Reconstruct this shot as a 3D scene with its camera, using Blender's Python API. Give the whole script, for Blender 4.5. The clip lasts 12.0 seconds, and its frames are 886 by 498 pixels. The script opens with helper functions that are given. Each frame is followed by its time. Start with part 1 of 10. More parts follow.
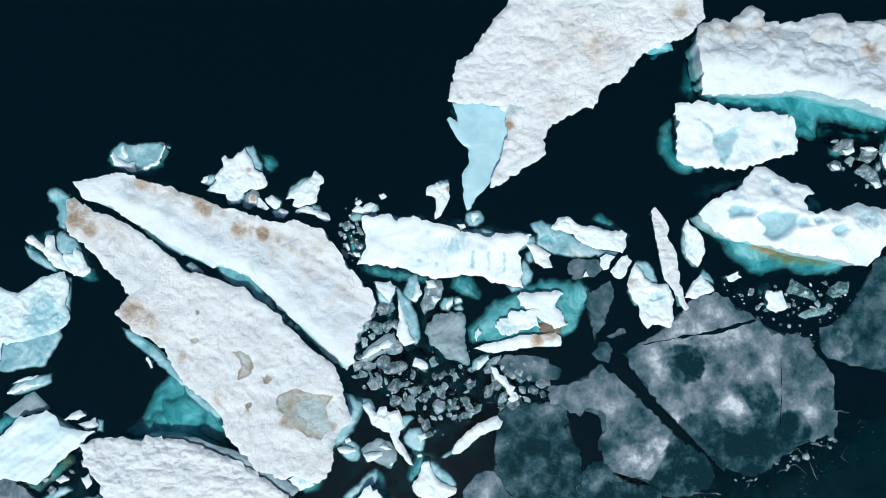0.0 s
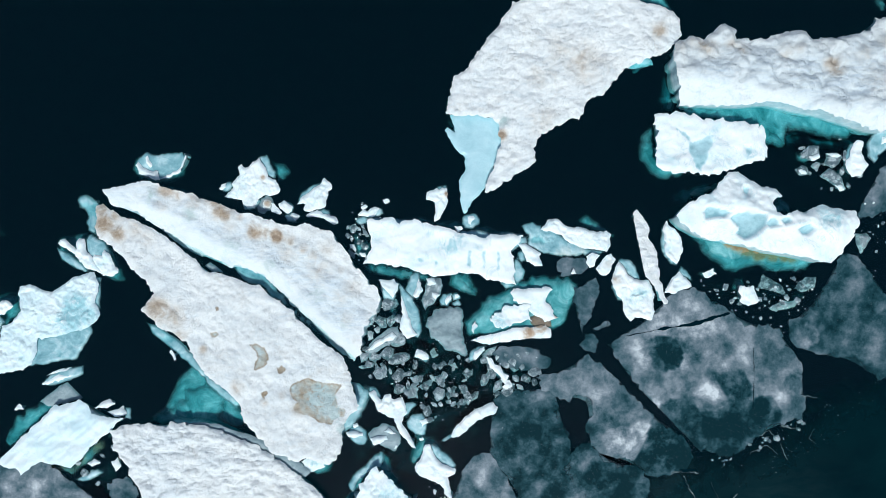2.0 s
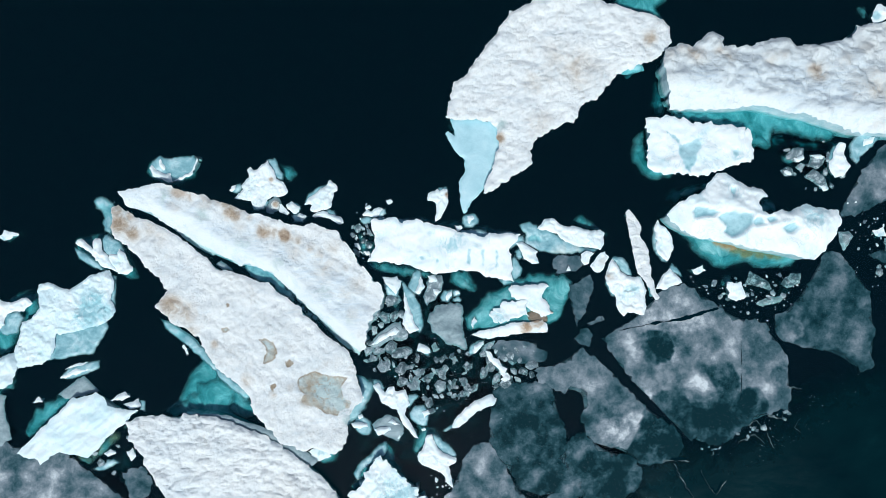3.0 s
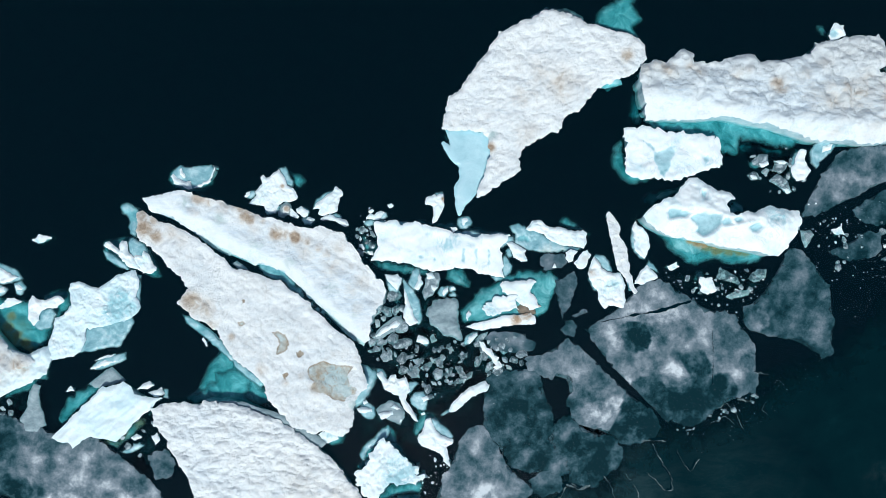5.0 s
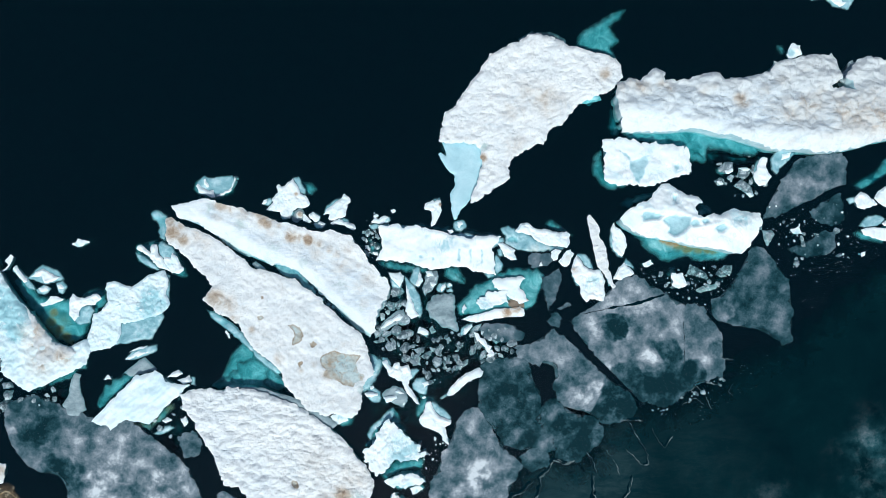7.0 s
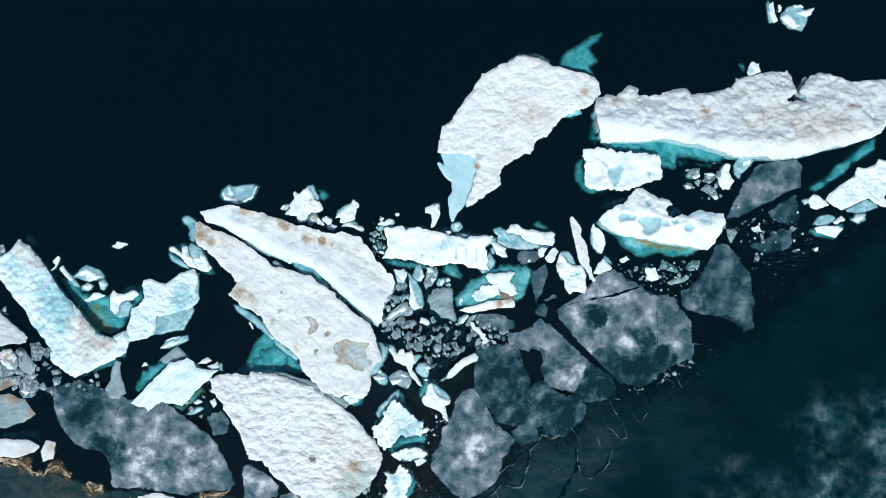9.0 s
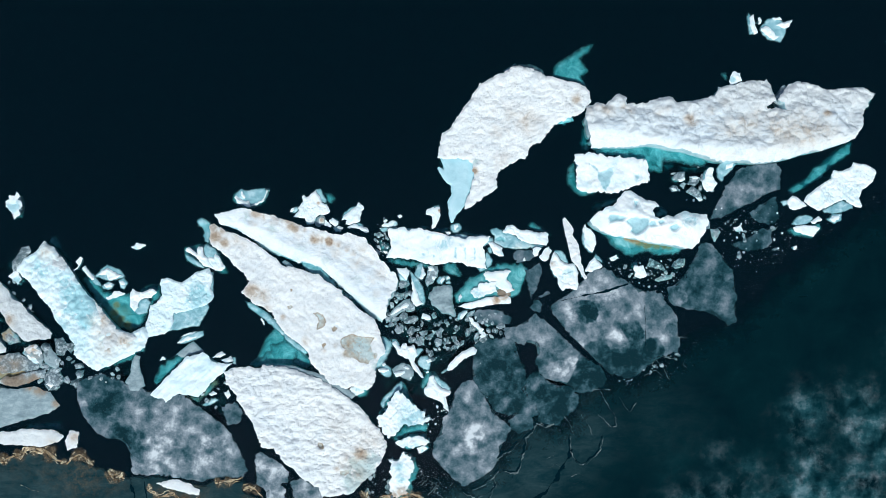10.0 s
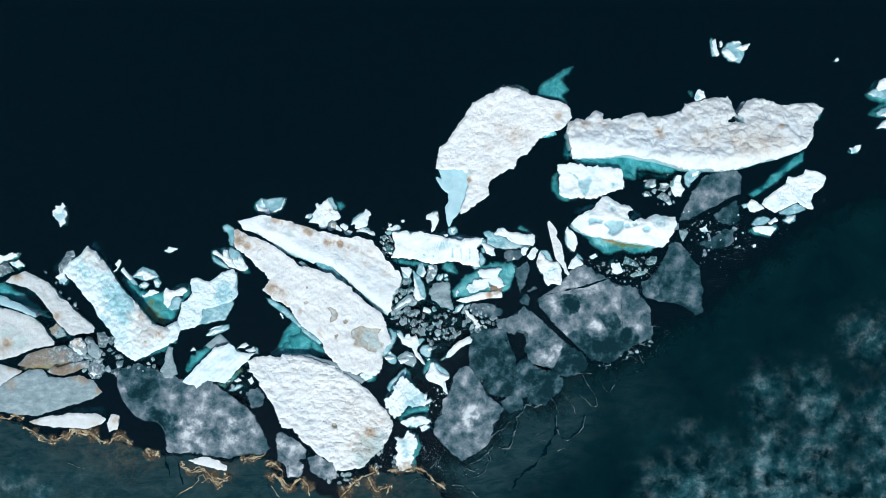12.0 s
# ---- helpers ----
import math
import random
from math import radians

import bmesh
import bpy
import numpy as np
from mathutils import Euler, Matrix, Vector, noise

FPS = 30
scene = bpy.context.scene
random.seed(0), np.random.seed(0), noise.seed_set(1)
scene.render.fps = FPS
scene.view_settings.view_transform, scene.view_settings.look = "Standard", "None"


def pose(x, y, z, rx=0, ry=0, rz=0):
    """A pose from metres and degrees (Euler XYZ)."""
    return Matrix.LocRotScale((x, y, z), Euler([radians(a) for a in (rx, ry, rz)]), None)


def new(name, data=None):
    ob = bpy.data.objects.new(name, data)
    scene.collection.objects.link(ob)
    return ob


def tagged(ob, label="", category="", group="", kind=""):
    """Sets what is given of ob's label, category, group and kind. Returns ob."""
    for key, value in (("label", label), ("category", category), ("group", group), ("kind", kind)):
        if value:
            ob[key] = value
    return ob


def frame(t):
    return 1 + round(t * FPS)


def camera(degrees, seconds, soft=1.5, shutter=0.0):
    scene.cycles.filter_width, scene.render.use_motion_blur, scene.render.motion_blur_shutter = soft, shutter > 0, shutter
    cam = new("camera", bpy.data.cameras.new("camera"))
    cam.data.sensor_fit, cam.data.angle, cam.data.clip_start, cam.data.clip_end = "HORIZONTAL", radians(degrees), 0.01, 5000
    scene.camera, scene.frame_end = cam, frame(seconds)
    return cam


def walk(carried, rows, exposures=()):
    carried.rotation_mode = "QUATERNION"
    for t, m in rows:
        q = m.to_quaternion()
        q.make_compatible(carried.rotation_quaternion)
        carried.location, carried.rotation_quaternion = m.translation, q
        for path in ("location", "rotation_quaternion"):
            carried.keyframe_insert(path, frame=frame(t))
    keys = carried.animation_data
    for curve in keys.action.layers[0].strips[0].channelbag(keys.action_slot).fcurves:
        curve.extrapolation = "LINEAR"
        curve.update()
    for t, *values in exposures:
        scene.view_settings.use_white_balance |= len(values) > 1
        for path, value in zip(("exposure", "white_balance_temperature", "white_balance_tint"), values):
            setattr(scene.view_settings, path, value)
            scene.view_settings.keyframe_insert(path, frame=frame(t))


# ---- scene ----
from mathutils import geometry

cam = camera(70.0, 12.0, soft=0.6)
PATH = [
    (0.0, 0.000, 0.000, 29.991, 0.200, -0.126, -0.000),
    (0.5, 0.021, 0.027, 30.511, 0.164, -0.082, -0.072),
    (1.0, 0.045, 0.078, 31.145, 0.122, -0.063, -0.144),
    (1.5, 0.058, 0.085, 31.907, 0.107, -0.075, -0.223),
    (2.0, 0.071, 0.058, 32.622, 0.097, -0.081, -0.327),
    (2.5, 0.018, 0.010, 33.411, 0.122, -0.082, -0.415),
    (3.0, 0.024, -0.055, 34.078, 0.146, -0.089, -0.477),
    (5.0, 0.126, -0.170, 37.307, 0.277, -0.217, -0.841),
    (5.5, 0.182, -0.168, 38.277, 0.297, -0.217, -0.944),
    (6.0, 0.259, -0.125, 39.232, 0.232, -0.181, -1.042),
    (6.5, 0.325, -0.068, 40.341, 0.154, -0.113, -1.151),
    (7.0, 0.380, -0.021, 41.515, 0.079, -0.053, -1.259),
    (9.0, 0.570, 0.113, 46.632, -0.195, 0.078, -1.723),
    (9.5, 0.578, 0.128, 48.037, -0.221, 0.109, -1.814),
    (10.0, 0.602, 0.126, 49.489, -0.227, 0.121, -1.932),
    (10.5, 0.666, 0.122, 50.913, -0.227, 0.143, -2.038),
    (11.0, 0.717, 0.117, 52.463, -0.213, 0.168, -2.192),
    (11.5, 0.765, 0.145, 54.022, -0.202, 0.174, -2.332),
    (12.0, 0.809, 0.193, 55.660, -0.213, 0.170, -2.461),
]
walk(cam, [(t, pose(x, y, z, rx, ry, rz)) for t, x, y, z, rx, ry, rz in PATH], exposures=[(0.0, -0.06), (5.0, -0.04), (9.0, 0.0), (12.0, 0.0)])

# ---- light ----
world = bpy.data.worlds.new("sky")
scene.world = world
world.use_nodes = True
sky = world.node_tree.nodes.new("ShaderNodeTexSky")
sky.sky_type, sky.sun_disc = "NISHITA", False
sky.sun_elevation, sky.sun_rotation = radians(57), radians(180)
world.node_tree.nodes["Background"].inputs["Strength"].default_value = 0.085
world.node_tree.links.new(sky.outputs["Color"], world.node_tree.nodes["Background"].inputs["Color"])
sun = new("sun", bpy.data.lights.new("sun", "SUN"))
sun.data.energy, sun.data.angle, sun.data.color = 3.2, radians(8), (0.89, 0.985, 0.96)
sun.matrix_world = pose(0, -39, 60, 33, 0, -8)


# ---- materials ----
class Mat:
    """A node material with a principled surface and small helpers to wire it."""

    def __init__(self, name, roughness=0.6):
        self.m = bpy.data.materials.new(name)
        self.m.use_nodes = True
        self.t = self.m.node_tree
        self.b = self.t.nodes["Principled BSDF"]
        self.b.inputs["Roughness"].default_value = roughness
        self.geo = self.t.nodes.new("ShaderNodeNewGeometry")

    def put(self, value, socket):
        if hasattr(value, "links"):
            self.t.links.new(value, socket)
        elif isinstance(value, tuple):
            socket.default_value = (*value, 1.0)[: len(socket.default_value)]
        else:
            socket.default_value = value

    def noise(self, scale, detail=5.0, rough=0.6, distort=0.0, stretch=(1, 1, 1), turn=0.0, shift=0.0):
        mp = self.t.nodes.new("ShaderNodeMapping")
        mp.inputs["Scale"].default_value = stretch
        mp.inputs["Rotation"].default_value = (0, 0, radians(turn))
        mp.inputs["Location"].default_value = (shift, shift * 0.7, 0)
        self.t.links.new(self.geo.outputs["Position"], mp.inputs["Vector"])
        n = self.t.nodes.new("ShaderNodeTexNoise")
        n.inputs["Scale"].default_value, n.inputs["Detail"].default_value = scale, detail
        n.inputs["Roughness"].default_value, n.inputs["Distortion"].default_value = rough, distort
        self.t.links.new(mp.outputs["Vector"], n.inputs["Vector"])
        return n.outputs["Fac"]

    def cells(self, scale, bent=0.25):
        """Rounded pebble-like cells, bent so that no two are alike."""
        n, add, v = self.t.nodes.new("ShaderNodeTexNoise"), self.t.nodes.new("ShaderNodeVectorMath"), self.t.nodes.new("ShaderNodeTexVoronoi")
        n.inputs["Scale"].default_value, n.inputs["Detail"].default_value = scale * 0.8, 1.5
        add.operation = "MULTIPLY_ADD"
        add.inputs[1].default_value = (bent, bent, bent)
        v.feature, v.inputs["Scale"].default_value = "SMOOTH_F1", scale
        v.inputs["Smoothness"].default_value = 0.4
        self.t.links.new(self.geo.outputs["Position"], n.inputs["Vector"])
        self.t.links.new(n.outputs["Color"], add.inputs[0])
        self.t.links.new(self.geo.outputs["Position"], add.inputs[2])
        mp = self.t.nodes.new("ShaderNodeMapping")
        mp.inputs["Scale"].default_value, mp.inputs["Rotation"].default_value = (0.8, 1.25, 1.0), (0, 0, radians(32))
        self.t.links.new(add.outputs[0], mp.inputs["Vector"])
        self.t.links.new(mp.outputs[0], v.inputs["Vector"])
        return v.outputs["Distance"]

    def ramp(self, fac, *stops):
        r = self.t.nodes.new("ShaderNodeValToRGB")
        el = r.color_ramp.elements
        while len(el) < len(stops):
            el.new(0.5)
        for e, (p, c) in zip(el, stops):
            e.position, e.color = p, (*c, 1.0)
        self.t.links.new(fac, r.inputs["Fac"])
        return r.outputs["Color"]

    def level(self, fac, lo, hi, a=0.0, b=1.0):
        r = self.t.nodes.new("ShaderNodeMapRange")
        for k, v in (("From Min", lo), ("From Max", hi), ("To Min", a), ("To Max", b)):
            r.inputs[k].default_value = v
        self.put(fac, r.inputs["Value"])
        return r.outputs["Result"]

    def maths(self, op, a, b):
        n = self.t.nodes.new("ShaderNodeMath")
        n.operation = op
        self.put(a, n.inputs[0])
        self.put(b, n.inputs[1])
        return n.outputs[0]

    def mix(self, fac, a, b):
        n = self.t.nodes.new("ShaderNodeMix")
        n.data_type = "RGBA"
        self.put(fac, n.inputs["Factor"])
        self.put(a, n.inputs["A"])
        self.put(b, n.inputs["B"])
        return n.outputs["Result"]

    def attribute(self, name):
        n = self.t.nodes.new("ShaderNodeAttribute")
        n.attribute_name = name
        return n.outputs["Fac"]

    def random(self):
        return self.t.nodes.new("ShaderNodeObjectInfo").outputs["Random"]

    def bump(self, height, strength, distance):
        n = self.t.nodes.new("ShaderNodeBump")
        n.inputs["Strength"].default_value, n.inputs["Distance"].default_value = strength, distance
        self.t.links.new(height, n.inputs["Height"])
        self.t.links.new(n.outputs["Normal"], self.b.inputs["Normal"])

    def colour(self, c):
        self.put(c, self.b.inputs["Base Color"])
        return self.m


def stains(s, c, dark, tan):
    """Brown silt, soaked in softly where the dirt field is set, dark in the middle."""
    d = s.maths("MULTIPLY", s.attribute("dirt"), s.level(s.noise(1.5, 8, 0.68, 0.6, shift=3.0), 0.32, 0.66, 0.4, 1.3))
    c = s.mix(s.level(d, 0.12, 0.8, 0, 0.62), c, tan)
    return s.mix(s.level(d, 0.5, 1.25, 0, 0.85), c, s.ramp(s.noise(3.4, 6, 0.7, shift=2.0), (0.32, dark), (0.68, tan)))


def wet(s, c, *stops):
    """Melted patches, blue where the ice shows through the snow; on the wedge, painted shade of a north-facing facet.
    """
    m = s.maths("MULTIPLY", s.attribute("melt"), s.level(s.noise(1.7, 8, 0.72, 0.8, shift=6.0), 0.34, 0.6, 0.1, 1.3))
    return s.mix(s.level(m, 0.25, 0.8), c, s.ramp(s.noise(1.6, 6, 0.65, shift=4.0), *stops))


def hollows(s, c, rim, floor):
    """Melt holes: a dark rim and a paler wet floor; on the wedge crest the colour is painted shade."""
    h = s.maths("ADD", s.attribute("hole"), s.maths("MULTIPLY", s.maths("SUBTRACT", s.noise(3.0, 7, 0.72, shift=15.0), 0.5), 0.9))
    c = s.mix(s.level(h, 0.35, 0.7), c, rim)
    return s.mix(s.level(h, 0.62, 1.05), c, floor)


def make_snow():
    s = Mat("old_snow", 0.8)
    s.b.inputs["Specular IOR Level"].default_value = 0.2
    big, fine, grit = s.noise(0.55, 4), s.noise(4.2, 8, 0.72), s.noise(17.0, 4, 0.75)
    c = s.ramp(big, (0.3, (0.84, 0.865, 0.885)), (0.52, (0.93, 0.93, 0.93)), (0.72, (0.955, 0.95, 0.945)))
    c = s.mix(s.level(fine, 0.50, 0.70, 0, 0.4), c, (0.58, 0.61, 0.66))
    c = s.mix(s.level(grit, 0.64, 0.74, 0, 0.3), c, (0.46, 0.44, 0.42))
    c = s.mix(s.level(s.noise(1.3, 8, 0.75, 0.4, (0.55, 2.0, 1), 30, 13.0), 0.53, 0.7, 0, 0.45), c, (0.68, 0.76, 0.83))
    dust = s.maths("MULTIPLY", s.level(s.noise(0.7, 7, 0.72, 1.0, shift=9.0), 0.5, 0.7, 0, 0.5), s.level(fine, 0.38, 0.6))
    c = s.mix(dust, c, (0.70, 0.63, 0.56))
    specks = s.maths("MULTIPLY", s.level(s.noise(24.0, 2, 0.5, shift=31.0), 0.70, 0.74), s.level(s.noise(0.8, 4, 0.6, shift=33.0), 0.54, 0.62))
    c = s.mix(specks, c, (0.12, 0.12, 0.13))
    c = s.mix(s.attribute("dull"), c, s.mix(s.level(s.noise(1.6, 8, 0.7, 0.5, shift=25.0), 0.4, 0.66), (0.63, 0.68, 0.705), (0.40, 0.43, 0.45)))
    streak = s.level(s.noise(2.2, 8, 0.75, 0.6, (0.4, 2.4, 1), 34, 47.0), 0.36, 0.66)
    c = s.mix(s.maths("MULTIPLY", s.level(s.attribute("cold"), 0.15, 0.75, 0, 0.8), s.level(streak, 0, 1, 0.45, 1.0)), c, s.mix(streak, (0.82, 0.89, 0.93), (0.60, 0.69, 0.79)))
    # painted sunlight: whiter colour on the steep faces turned to the sun
    c = s.mix(s.level(s.attribute("sunlit"), 0.1, 0.7, 0, 0.8), c, s.ramp(s.noise(1.2, 7, 0.7, 0.5, shift=51.0), (0.34, (0.72, 0.84, 0.90)), (0.5, (0.92, 0.945, 0.955))))
    pit = s.ramp(s.noise(0.9, 5, 0.6, shift=21.0), (0.40, (0.28, 0.20, 0.13)), (0.5, (0.44, 0.36, 0.28)), (0.60, (0.60, 0.57, 0.52)))
    c = hollows(s, c, pit, s.ramp(s.noise(0.9, 6, 0.65, shift=5.0), (0.42, (0.46, 0.37, 0.28)), (0.5, (0.54, 0.53, 0.48)), (0.62, (0.60, 0.68, 0.69))))
    c = wet(s, c, (0.3, (0.46, 0.58, 0.59)), (0.6, (0.60, 0.69, 0.69)), (0.8, (0.70, 0.72, 0.68)))
    c = stains(s, c, (0.20, 0.11, 0.06), (0.56, 0.43, 0.32))
    lump, cell = s.attribute("lump"), s.maths("ADD", s.cells(1.6, 0.4), s.maths("MULTIPLY", s.cells(3.7, 0.2), 0.45))
    mid = s.maths("MULTIPLY", s.noise(2.0, 5, 0.6, 0.3, shift=41.0), s.level(lump, 0, 1, 0.9, 0.3))
    mid = s.maths("SUBTRACT", mid, s.maths("MULTIPLY", lump, s.maths("MULTIPLY", s.maths("POWER", cell, 1.8), 1.35)))
    s.bump(s.maths("ADD", s.maths("ADD", mid, fine), s.maths("MULTIPLY", grit, 0.25)), 0.85, 0.13)
    return s.colour(c)


def make_ice():
    s = Mat("white_ice", 0.5)
    s.b.inputs["Specular IOR Level"].default_value = 0.3
    fine, grit = s.noise(3.2, 8, 0.72, 0.4), s.noise(11.0, 4, 0.7)
    c = s.ramp(s.noise(0.9, 7, 0.65, 0.5), (0.28, (0.68, 0.85, 0.90)), (0.42, (0.85, 0.92, 0.94)), (0.58, (0.925, 0.945, 0.95)))
    c = s.mix(s.level(fine, 0.56, 0.74, 0, 0.4), c, (0.50, 0.71, 0.78))
    c = s.mix(s.level(grit, 0.60, 0.72, 0, 0.4), c, (0.45, 0.58, 0.63))
    vein = s.level(s.maths("ABSOLUTE", s.maths("SUBTRACT", s.noise(0.8, 7, 0.68, 0.9, shift=27.0), 0.5), 0.0), 0.003, 0.02, 1, 0)
    c = s.mix(s.maths("MULTIPLY", vein, s.level(s.noise(1.1, 3, 0.5, shift=29.0), 0.46, 0.6, 0, 0.45)), c, (0.38, 0.58, 0.65))
    c = wet(s, c, (0.3, (0.27, 0.51, 0.58)), (0.7, (0.54, 0.76, 0.81)))
    c = hollows(s, c, (0.50, 0.70, 0.76), s.ramp(s.noise(1.2, 6, 0.65, shift=5.0), (0.38, (0.22, 0.42, 0.48)), (0.6, (0.46, 0.68, 0.74))))
    c = stains(s, c, (0.24, 0.11, 0.05), (0.50, 0.34, 0.21))
    s.bump(s.maths("ADD", fine, s.maths("MULTIPLY", grit, 0.2)), 0.5, 0.06)
    return s.colour(c)


def make_blue():
    s = Mat("blue_ice", 0.3)
    c = s.ramp(s.noise(1.1, 6, 0.65, 0.4), (0.3, (0.38, 0.62, 0.69)), (0.55, (0.49, 0.72, 0.79)), (0.75, (0.64, 0.82, 0.87)))
    s.bump(s.noise(4.0, 6, 0.6), 0.5, 0.05)
    return s.colour(c)


def make_pebbled():
    """Wet, pebbled white ice with a cold blue cast and bluer melt pools."""
    s = Mat("pebbled_ice", 0.4)
    s.b.inputs["Specular IOR Level"].default_value = 0.3
    fine = s.noise(4.0, 7, 0.7, 0.3)
    c = s.ramp(s.noise(0.8, 6, 0.62, 0.4, shift=43.0), (0.3, (0.64, 0.81, 0.87)), (0.5, (0.78, 0.895, 0.93)), (0.7, (0.89, 0.94, 0.955)))
    c = s.mix(s.level(fine, 0.52, 0.72, 0, 0.45), c, (0.48, 0.68, 0.76))
    c = wet(s, c, (0.3, (0.26, 0.52, 0.59)), (0.7, (0.44, 0.70, 0.76)))
    c = stains(s, c, (0.26, 0.15, 0.08), (0.58, 0.46, 0.36))
    s.bump(fine, 0.6, 0.08)
    return s.colour(c)


def make_side():
    s = Mat("clear_ice_side", 0.35)
    c = s.ramp(s.noise(1.6, 7, 0.7, 0.5, shift=11.0), (0.32, (0.36, 0.60, 0.66)), (0.52, (0.58, 0.78, 0.83)), (0.72, (0.84, 0.92, 0.94)))
    s.bump(s.noise(4.0, 7, 0.7), 0.7, 0.08)
    return s.colour(c)


def thin_edge(s, lo=0.02, hi=0.5, ragged=1.6):
    """Lets the water show through where a thin sheet melts away at its rim and in its rotten spots."""
    t, out = s.t, s.t.nodes["Material Output"]
    v = s.maths("ADD", s.attribute("inner"), s.maths("MULTIPLY", s.maths("SUBTRACT", s.noise(1.3, 7, 0.7, 0.4, shift=1.0), 0.5), ragged))
    clear, mixer = t.nodes.new("ShaderNodeBsdfTransparent"), t.nodes.new("ShaderNodeMixShader")
    clear.inputs["Color"].default_value = (0.85, 0.95, 0.96, 1)
    t.links.new(s.level(v, lo, hi), mixer.inputs[0])
    t.links.new(clear.outputs[0], mixer.inputs[1])
    t.links.new(s.b.outputs[0], mixer.inputs[2])
    t.links.new(mixer.outputs[0], out.inputs["Surface"])


def make_wet():
    """Clear ice awash at the surface, pale blue-grey, fading into the water at its rim."""
    s = Mat("wet_ice", 0.25)
    c = s.ramp(s.noise(1.4, 7, 0.66, 0.5, shift=23.0), (0.32, (0.12, 0.31, 0.37)), (0.5, (0.27, 0.50, 0.56)), (0.68, (0.55, 0.73, 0.78)))
    c = stains(s, c, (0.24, 0.14, 0.07), (0.50, 0.40, 0.28))
    s.bump(s.noise(3.6, 7, 0.68), 0.7, 0.08)
    thin_edge(s, -0.1, 0.55, 0.7)
    return s.colour(c)


def make_sunken():
    s = Mat("sunken_ice", 0.7)
    s.b.inputs["Specular IOR Level"].default_value = 0.0
    c = s.ramp(s.noise(1.1, 7, 0.68, 0.6), (0.32, (0.04, 0.24, 0.26)), (0.5, (0.17, 0.45, 0.485)), (0.68, (0.50, 0.73, 0.77)))
    c = stains(s, c, (0.36, 0.15, 0.06), (0.66, 0.38, 0.21))
    s.bump(s.noise(2.5, 7, 0.65), 0.7, 0.12)
    thin_edge(s, 0.05, 0.8, 0.9)
    return s.colour(c)


def make_drowned():
    s = Mat("drowned_ice", 0.8)
    s.b.inputs["Specular IOR Level"].default_value = 0.0
    c = s.ramp(s.noise(1.0, 6, 0.62, 0.4, shift=17.0), (0.36, (0.001, 0.011, 0.017)), (0.56, (0.004, 0.03, 0.038)), (0.76, (0.04, 0.12, 0.14)))
    s.bump(s.noise(2.5, 6, 0.65), 0.6, 0.1)
    thin_edge(s, 0.2, 1.1, 2.2)
    return s.colour(c)


def make_grey():
    s = Mat("thin_grey_ice", 0.55)
    s.b.inputs["Specular IOR Level"].default_value = 0.03
    big, mid, fine = s.noise(0.5, 4, 0.5, 0.2), s.noise(1.15, 5, 0.52, 0.2, shift=5.0), s.noise(6.0, 6, 0.72)
    v = s.maths("ADD", s.maths("MULTIPLY", big, 0.36), s.maths("MULTIPLY", mid, 0.46))
    v = s.maths("ADD", v, s.maths("MULTIPLY", fine, 0.18))
    v = s.maths("ADD", v, s.maths("MULTIPLY", s.attribute("pale"), s.level(s.noise(0.8, 5, 0.6, 0.15, shift=12.0), 0.36, 0.64, 0.0, 0.2)))
    c = s.ramp(v, (0.36, (0.003, 0.024, 0.032)), (0.43, (0.016, 0.058, 0.073)), (0.50, (0.058, 0.112, 0.137)), (0.57, (0.138, 0.185, 0.217)), (0.65, (0.26, 0.30, 0.338)), (0.77, (0.66, 0.69, 0.72)))
    c = s.mix(s.level(s.noise(9.0, 6, 0.8, shift=14.0), 0.6, 0.76, 0, 0.3), c, (0.50, 0.56, 0.60))
    c = s.mix(s.level(s.noise(4.0, 7, 0.75, shift=19.0), 0.56, 0.74, 0, 0.45), c, (0.02, 0.06, 0.075))
    dirt = s.maths("MULTIPLY", s.attribute("dirt"), s.level(fine, 0.35, 0.6))
    c = s.mix(s.level(dirt, 0.2, 0.9, 0, 0.8), c, (0.34, 0.20, 0.10))
    s.bump(fine, 0.3, 0.03)
    thin_edge(s, -0.45, 0.12, 1.3)
    return s.colour(c)


def make_smooth():
    s = Mat("smooth_grey_ice", 0.5)
    s.b.inputs["Specular IOR Level"].default_value = 0.15
    c = s.ramp(s.noise(1.1, 8, 0.7, 0.25, (1, 1.7, 1), 14), (0.32, (0.18, 0.25, 0.28)), (0.5, (0.29, 0.375, 0.41)), (0.7, (0.46, 0.55, 0.58)))
    c = s.mix(s.level(s.noise(7.0, 6, 0.7), 0.5, 0.75, 0, 0.4), c, (0.14, 0.18, 0.20))
    c = stains(s, c, (0.24, 0.14, 0.07), (0.42, 0.29, 0.18))
    s.bump(s.noise(5.0, 6, 0.7), 0.5, 0.06)
    return s.colour(c)


def make_chunk():
    s = Mat("clear_grey_ice", 0.4)
    c = s.ramp(s.random(), (0.0, (0.05, 0.10, 0.12)), (0.45, (0.15, 0.21, 0.245)), (0.8, (0.28, 0.36, 0.40)), (1.0, (0.60, 0.68, 0.70)))
    c = s.mix(s.level(s.noise(2.8, 8, 0.75, 0.5), 0.47, 0.64, 0, 0.6), c, (0.04, 0.125, 0.15))
    c = s.mix(s.level(s.noise(3.4, 9, 0.8, shift=7.0), 0.48, 0.58, 0, 0.85), c, (0.72, 0.80, 0.84))
    c = stains(s, c, (0.15, 0.095, 0.06), (0.36, 0.27, 0.19))
    s.bump(s.noise(7.0, 8, 0.8), 1.0, 0.1)
    return s.colour(c)


